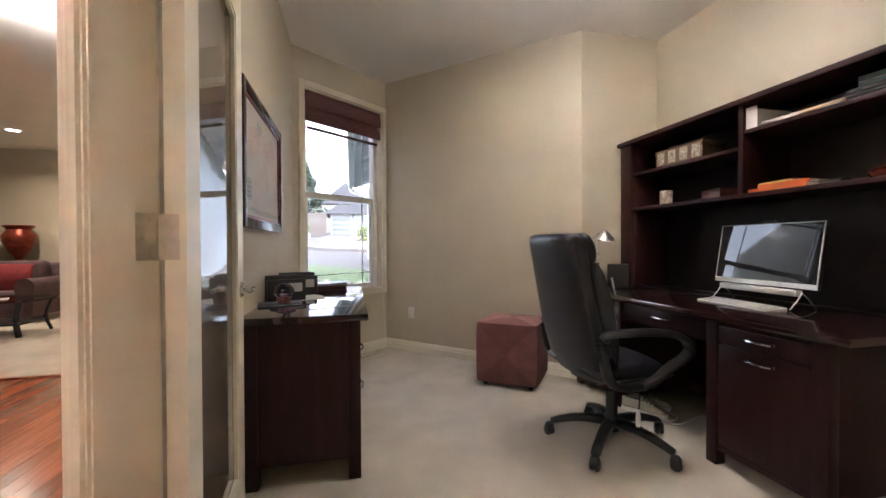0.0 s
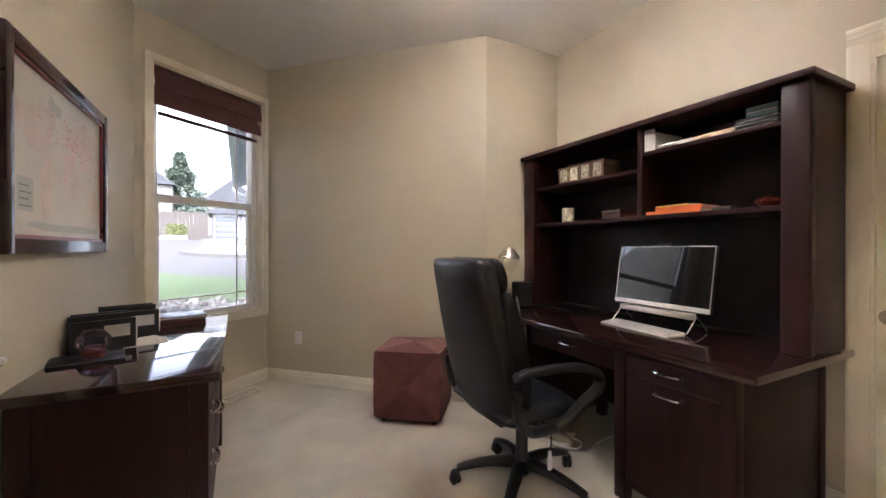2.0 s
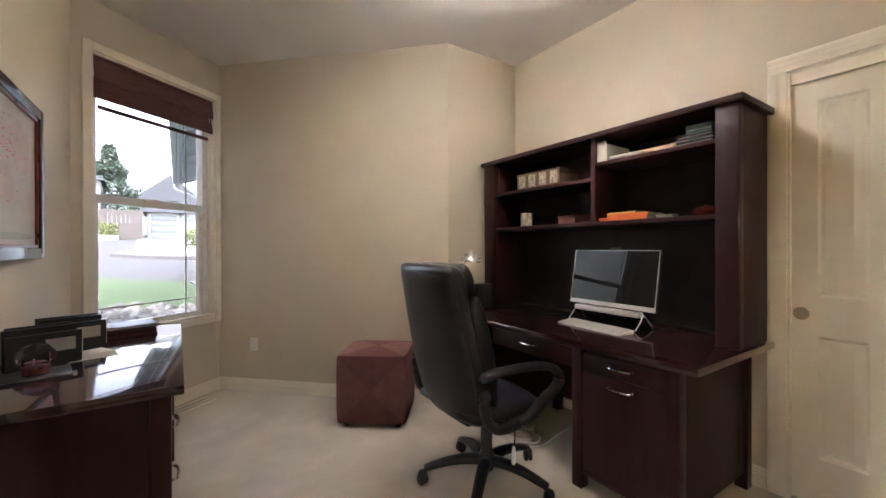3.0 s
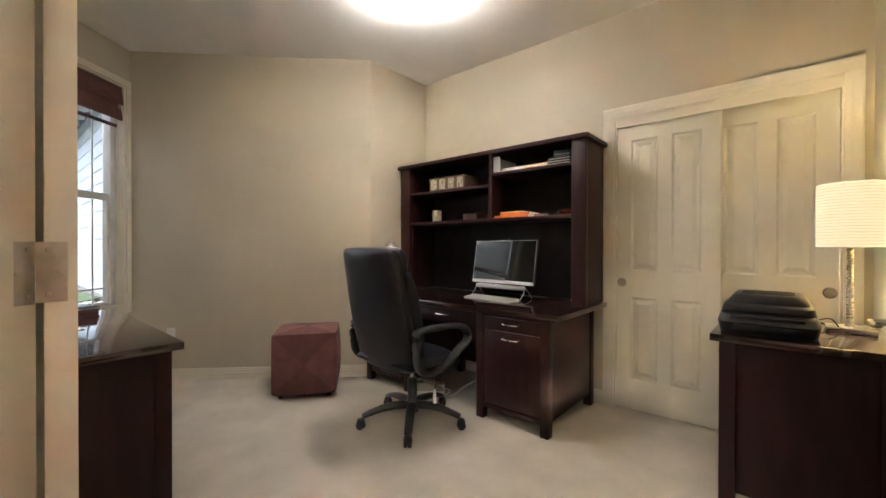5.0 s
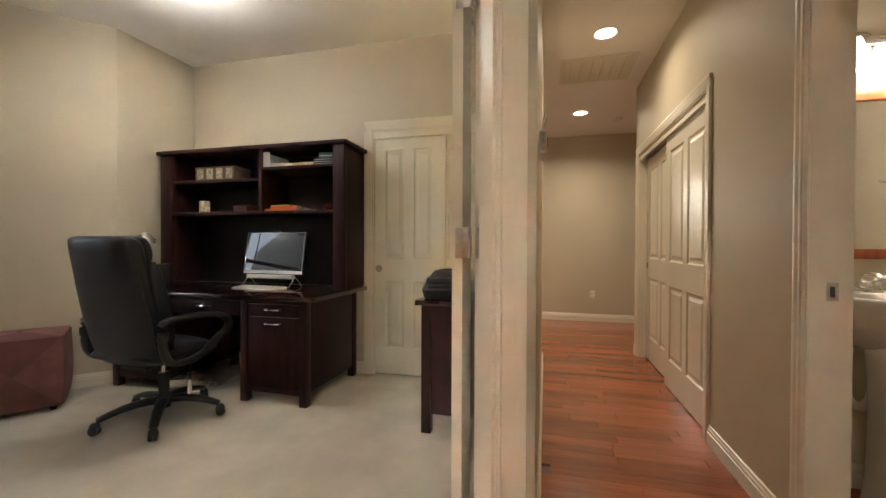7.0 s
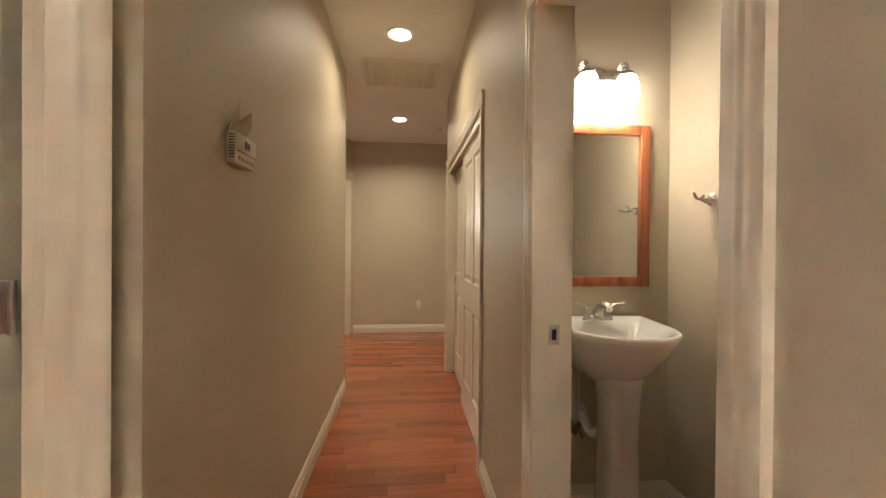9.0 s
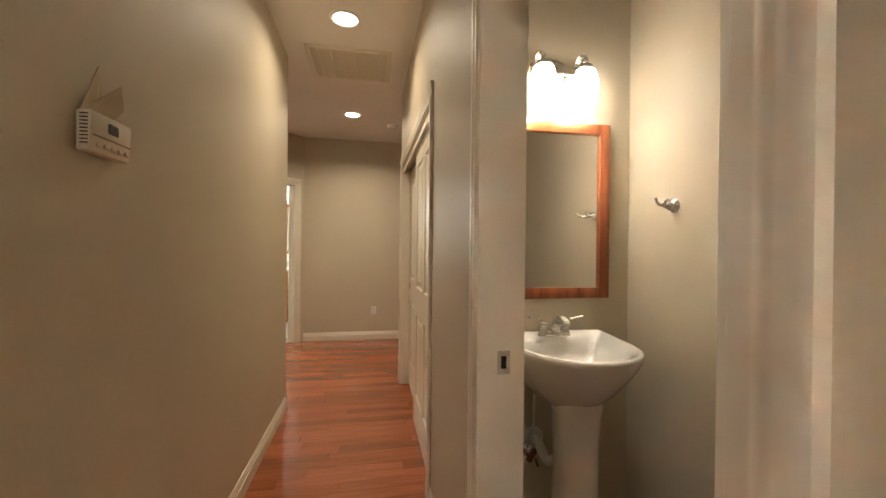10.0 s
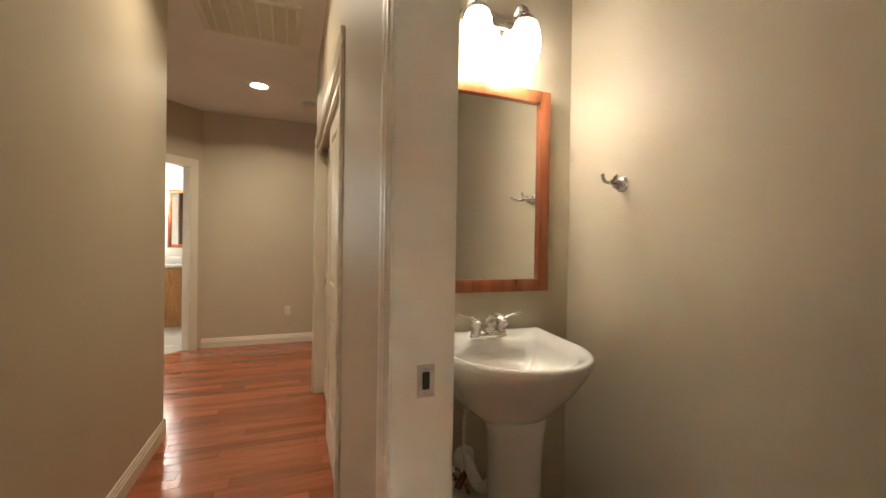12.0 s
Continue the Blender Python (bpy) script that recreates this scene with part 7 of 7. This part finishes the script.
def tree(m, height, width, seed, label, mat=None, clumps=420):
    t = thing("tree", m, label, "tree", "trees across the street")
    r = random.Random(seed)
    bm = bmesh.new()
    sweep(bm, arc([(0, 0, 0), (0.05, 0.02, height * 0.3), (-0.05, 0.05, height * 0.65), (0.02, 0.0, height * 0.95)], 4), circle(0.16, 9), scales=[1.0 - 0.075 * i for i in range(13)])
    for k in range(14):
        z = height * (0.25 + 0.05 * k)
        a = r.uniform(0, 6.28)
        l = width * (1 - 0.75 * k / 14)
        sweep(bm, [(0, 0, z), (math.cos(a) * l * 0.5, math.sin(a) * l * 0.5, z + 0.1), (math.cos(a) * l, math.sin(a) * l, z + 0.15)], circle(0.04, 5), scales=[1, 0.7, 0.3])
    part("trunk", bm, BARK, t)
    verts, faces = [], []
    for k in range(clumps):
        f = r.random() ** 0.8
        z = height * (0.22 + 0.8 * f)
        rad = width * (1.02 - f) * (0.55 + 0.5 * r.random()) * (1 + 0.25 * math.sin(f * 21))
        a = r.uniform(0, 6.283)
        c = Vector((math.cos(a) * rad, math.sin(a) * rad, z))
        for j in range(7):
            d = Vector((r.uniform(-1, 1), r.uniform(-1, 1), r.uniform(-0.6, 0.5))) * 0.35
            u = Vector((r.uniform(-1, 1), r.uniform(-1, 1), r.uniform(-0.5, 0.5))).normalized() * r.uniform(0.12, 0.26)
            v = u.cross(Vector((r.uniform(-1, 1), r.uniform(-1, 1), 1))).normalized() * 0.10
            n = len(verts)
            verts += [tuple(c + d - u), tuple(c + d + v), tuple(c + d + u), tuple(c + d - v)]
            faces.append((n, n + 1, n + 2, n + 3))
    d = bpy.data.meshes.new("crown")
    d.from_pydata(verts, [], faces)
    d.materials.append(mat or LEAF)
    ob = new("crown", d)
    ob.parent = t
    return t


tree(pose(-5.7, 57.0, grade(57)), 9.6, 3.3, 3, "dense blue-green conifer behind the white house", clumps=1700)
tree(pose(4.0, 66.0, grade(60)), 9, 4.0, 4, "bare greenish trees in the distance", clumps=300)


def shrub(m, a, b, h, seed, mat, label):
    t = thing("shrub", m, label, "shrub", "shrubs")
    r = random.Random(seed)
    verts, faces = [], []
    for k in range(900):
        x, y, z = r.uniform(-1, 1), r.uniform(-1, 1), r.random()
        if x * x + y * y > 1.05 - 0.2 * z:
            continue
        c = Vector((x * a, y * b, z * h))
        u = Vector((r.uniform(-1, 1), r.uniform(-1, 1), r.uniform(-1, 1))).normalized() * 0.09
        v = u.cross(Vector((r.uniform(-1, 1), r.uniform(-1, 1), 1))).normalized() * 0.05
        n = len(verts)
        verts += [tuple(c - u), tuple(c + v), tuple(c + u), tuple(c - v)]
        faces.append((n, n + 1, n + 2, n + 3))
    d = bpy.data.meshes.new("foliage")
    d.from_pydata(verts, [], faces)
    d.materials.append(mat)
    ob = new("foliage", d)
    ob.parent = t


bm = bmesh.new()
box(bm, -5.6, -3.62, 42.7, 44.2, grade(43) - 0.1, grade(43) + 0.32)
soften(bm, 0.03, 2)
whole("planter_wall", bm, WHITE, "low white retaining wall under the hedge", "retaining wall", "structure")
shrub(pose(-4.45, 43.4, grade(43) + 0.30), 0.95, 0.6, 1.05, 1, HEDGE, "yellow-green hedge in front of the fence")
shrub(pose(1.6, 29.0, grade(29) + 0.1), 0.8, 0.8, 1.0, 2, HEDGE, "rounded green shrub beside the driveway")
shrub(pose(-6.4, 38.0, grade(38)), 1.2, 0.7, 0.8, 3, LEAF, "low dark green shrub by the street")

# river stones under the window
bm = bmesh.new()
bmesh.ops.create_icosphere(bm, subdivisions=2, radius=1.0)
for v in bm.verts:
    v.co *= 1 + 0.12 * noise.noise(v.co * 1.7)
stone_mesh = mesh("stone", bm, STONE, smooth="all")
bed = thing("stone_border", line_pose(BAY_W, BAY_N, 0, 0, GZ), "bed of rounded grey river stones below the window", "stone border")
rs = random.Random(11)
for k in range(290):
    ob = new("stone", stone_mesh)
    ob.parent = bed
    s = rs.uniform(0.035, 0.075)
    ob.matrix_basis = Matrix.LocRotScale((rs.uniform(0.25, 1.95), rs.uniform(0.75, 2.3), 0.02 + rs.uniform(0, 0.05)), Euler((rs.uniform(0, 3), rs.uniform(0, 3), rs.uniform(0, 3))), (s * 1.3, s, s * 0.75))

# ---- plank floor ----
floor_ob = bpy.data.objects["floor"]
PW = 0.083
rp = random.Random(21)
plank_cache = {}


def plank_mesh(length):
    key = round(length, 2)
    if key not in plank_cache:
        b = bmesh.new()
        box(b, -PW / 2 + 0.0004, PW / 2 - 0.0004, -key / 2 + 0.0005, key / 2 - 0.0005, -0.012, 0.0)
        soften(b, 0.0009, 1)
        plank_cache[key] = mesh("plank", b, PLANK)
    return plank_cache[key]


far_v, far_f = [], []
x = -4.0
while x < 6.6:
    y = -3.2 - rp.uniform(0, 0.5)
    while y < 4.5:
        L = rp.choice((0.35, 0.45, 0.55, 0.7, 0.85, 1.0, 1.2))
        yc = y + L / 2
        near = 1.05 < x < 5.0 and -1.35 < yc < 0.45
        inside_office = x + yc > 1.95 and x < 3.55 and yc > 0.5 and x > -0.2
        if near:
            ob = new("plank", plank_mesh(L))
            ob.parent = floor_ob
            ob.location = (x, yc, 0)
        elif not inside_office:
            n = len(far_v)
            a, b_ = PW / 2 - 0.0008, L / 2 - 0.001
            far_v += [(x - a, yc - b_, 0), (x + a, yc - b_, 0), (x + a, yc + b_, 0), (x - a, yc + b_, 0), (x - a, yc - b_, -0.01), (x + a, yc - b_, -0.01), (x + a, yc + b_, -0.01), (x - a, yc + b_, -0.01)]
            far_f += [(n, n + 1, n + 2, n + 3), (n, n + 4, n + 5, n + 1), (n + 1, n + 5, n + 6, n + 2), (n + 2, n + 6, n + 7, n + 3), (n + 3, n + 7, n + 4, n)]
        y += L
    x += PW
PLANK_FAR = PLANK.copy()
PLANK_FAR.name = "cherry_floor_planks_joined"
nt = PLANK_FAR.node_tree
oi = [n for n in nt.nodes if n.bl_idname == "ShaderNodeObjectInfo"][0]
geo = nt.nodes.new("ShaderNodeNewGeometry")
for l in list(oi.outputs["Random"].links):
    nt.links.new(geo.outputs["Random Per Island"], l.to_socket)
d = bpy.data.meshes.new("planks")
d.from_pydata(far_v, [], far_f)
d.materials.append(PLANK_FAR)
ob = new("planks", d)
ob.parent = floor_ob
tagged(ob, "cherry wood floor planks", kind="stuff")
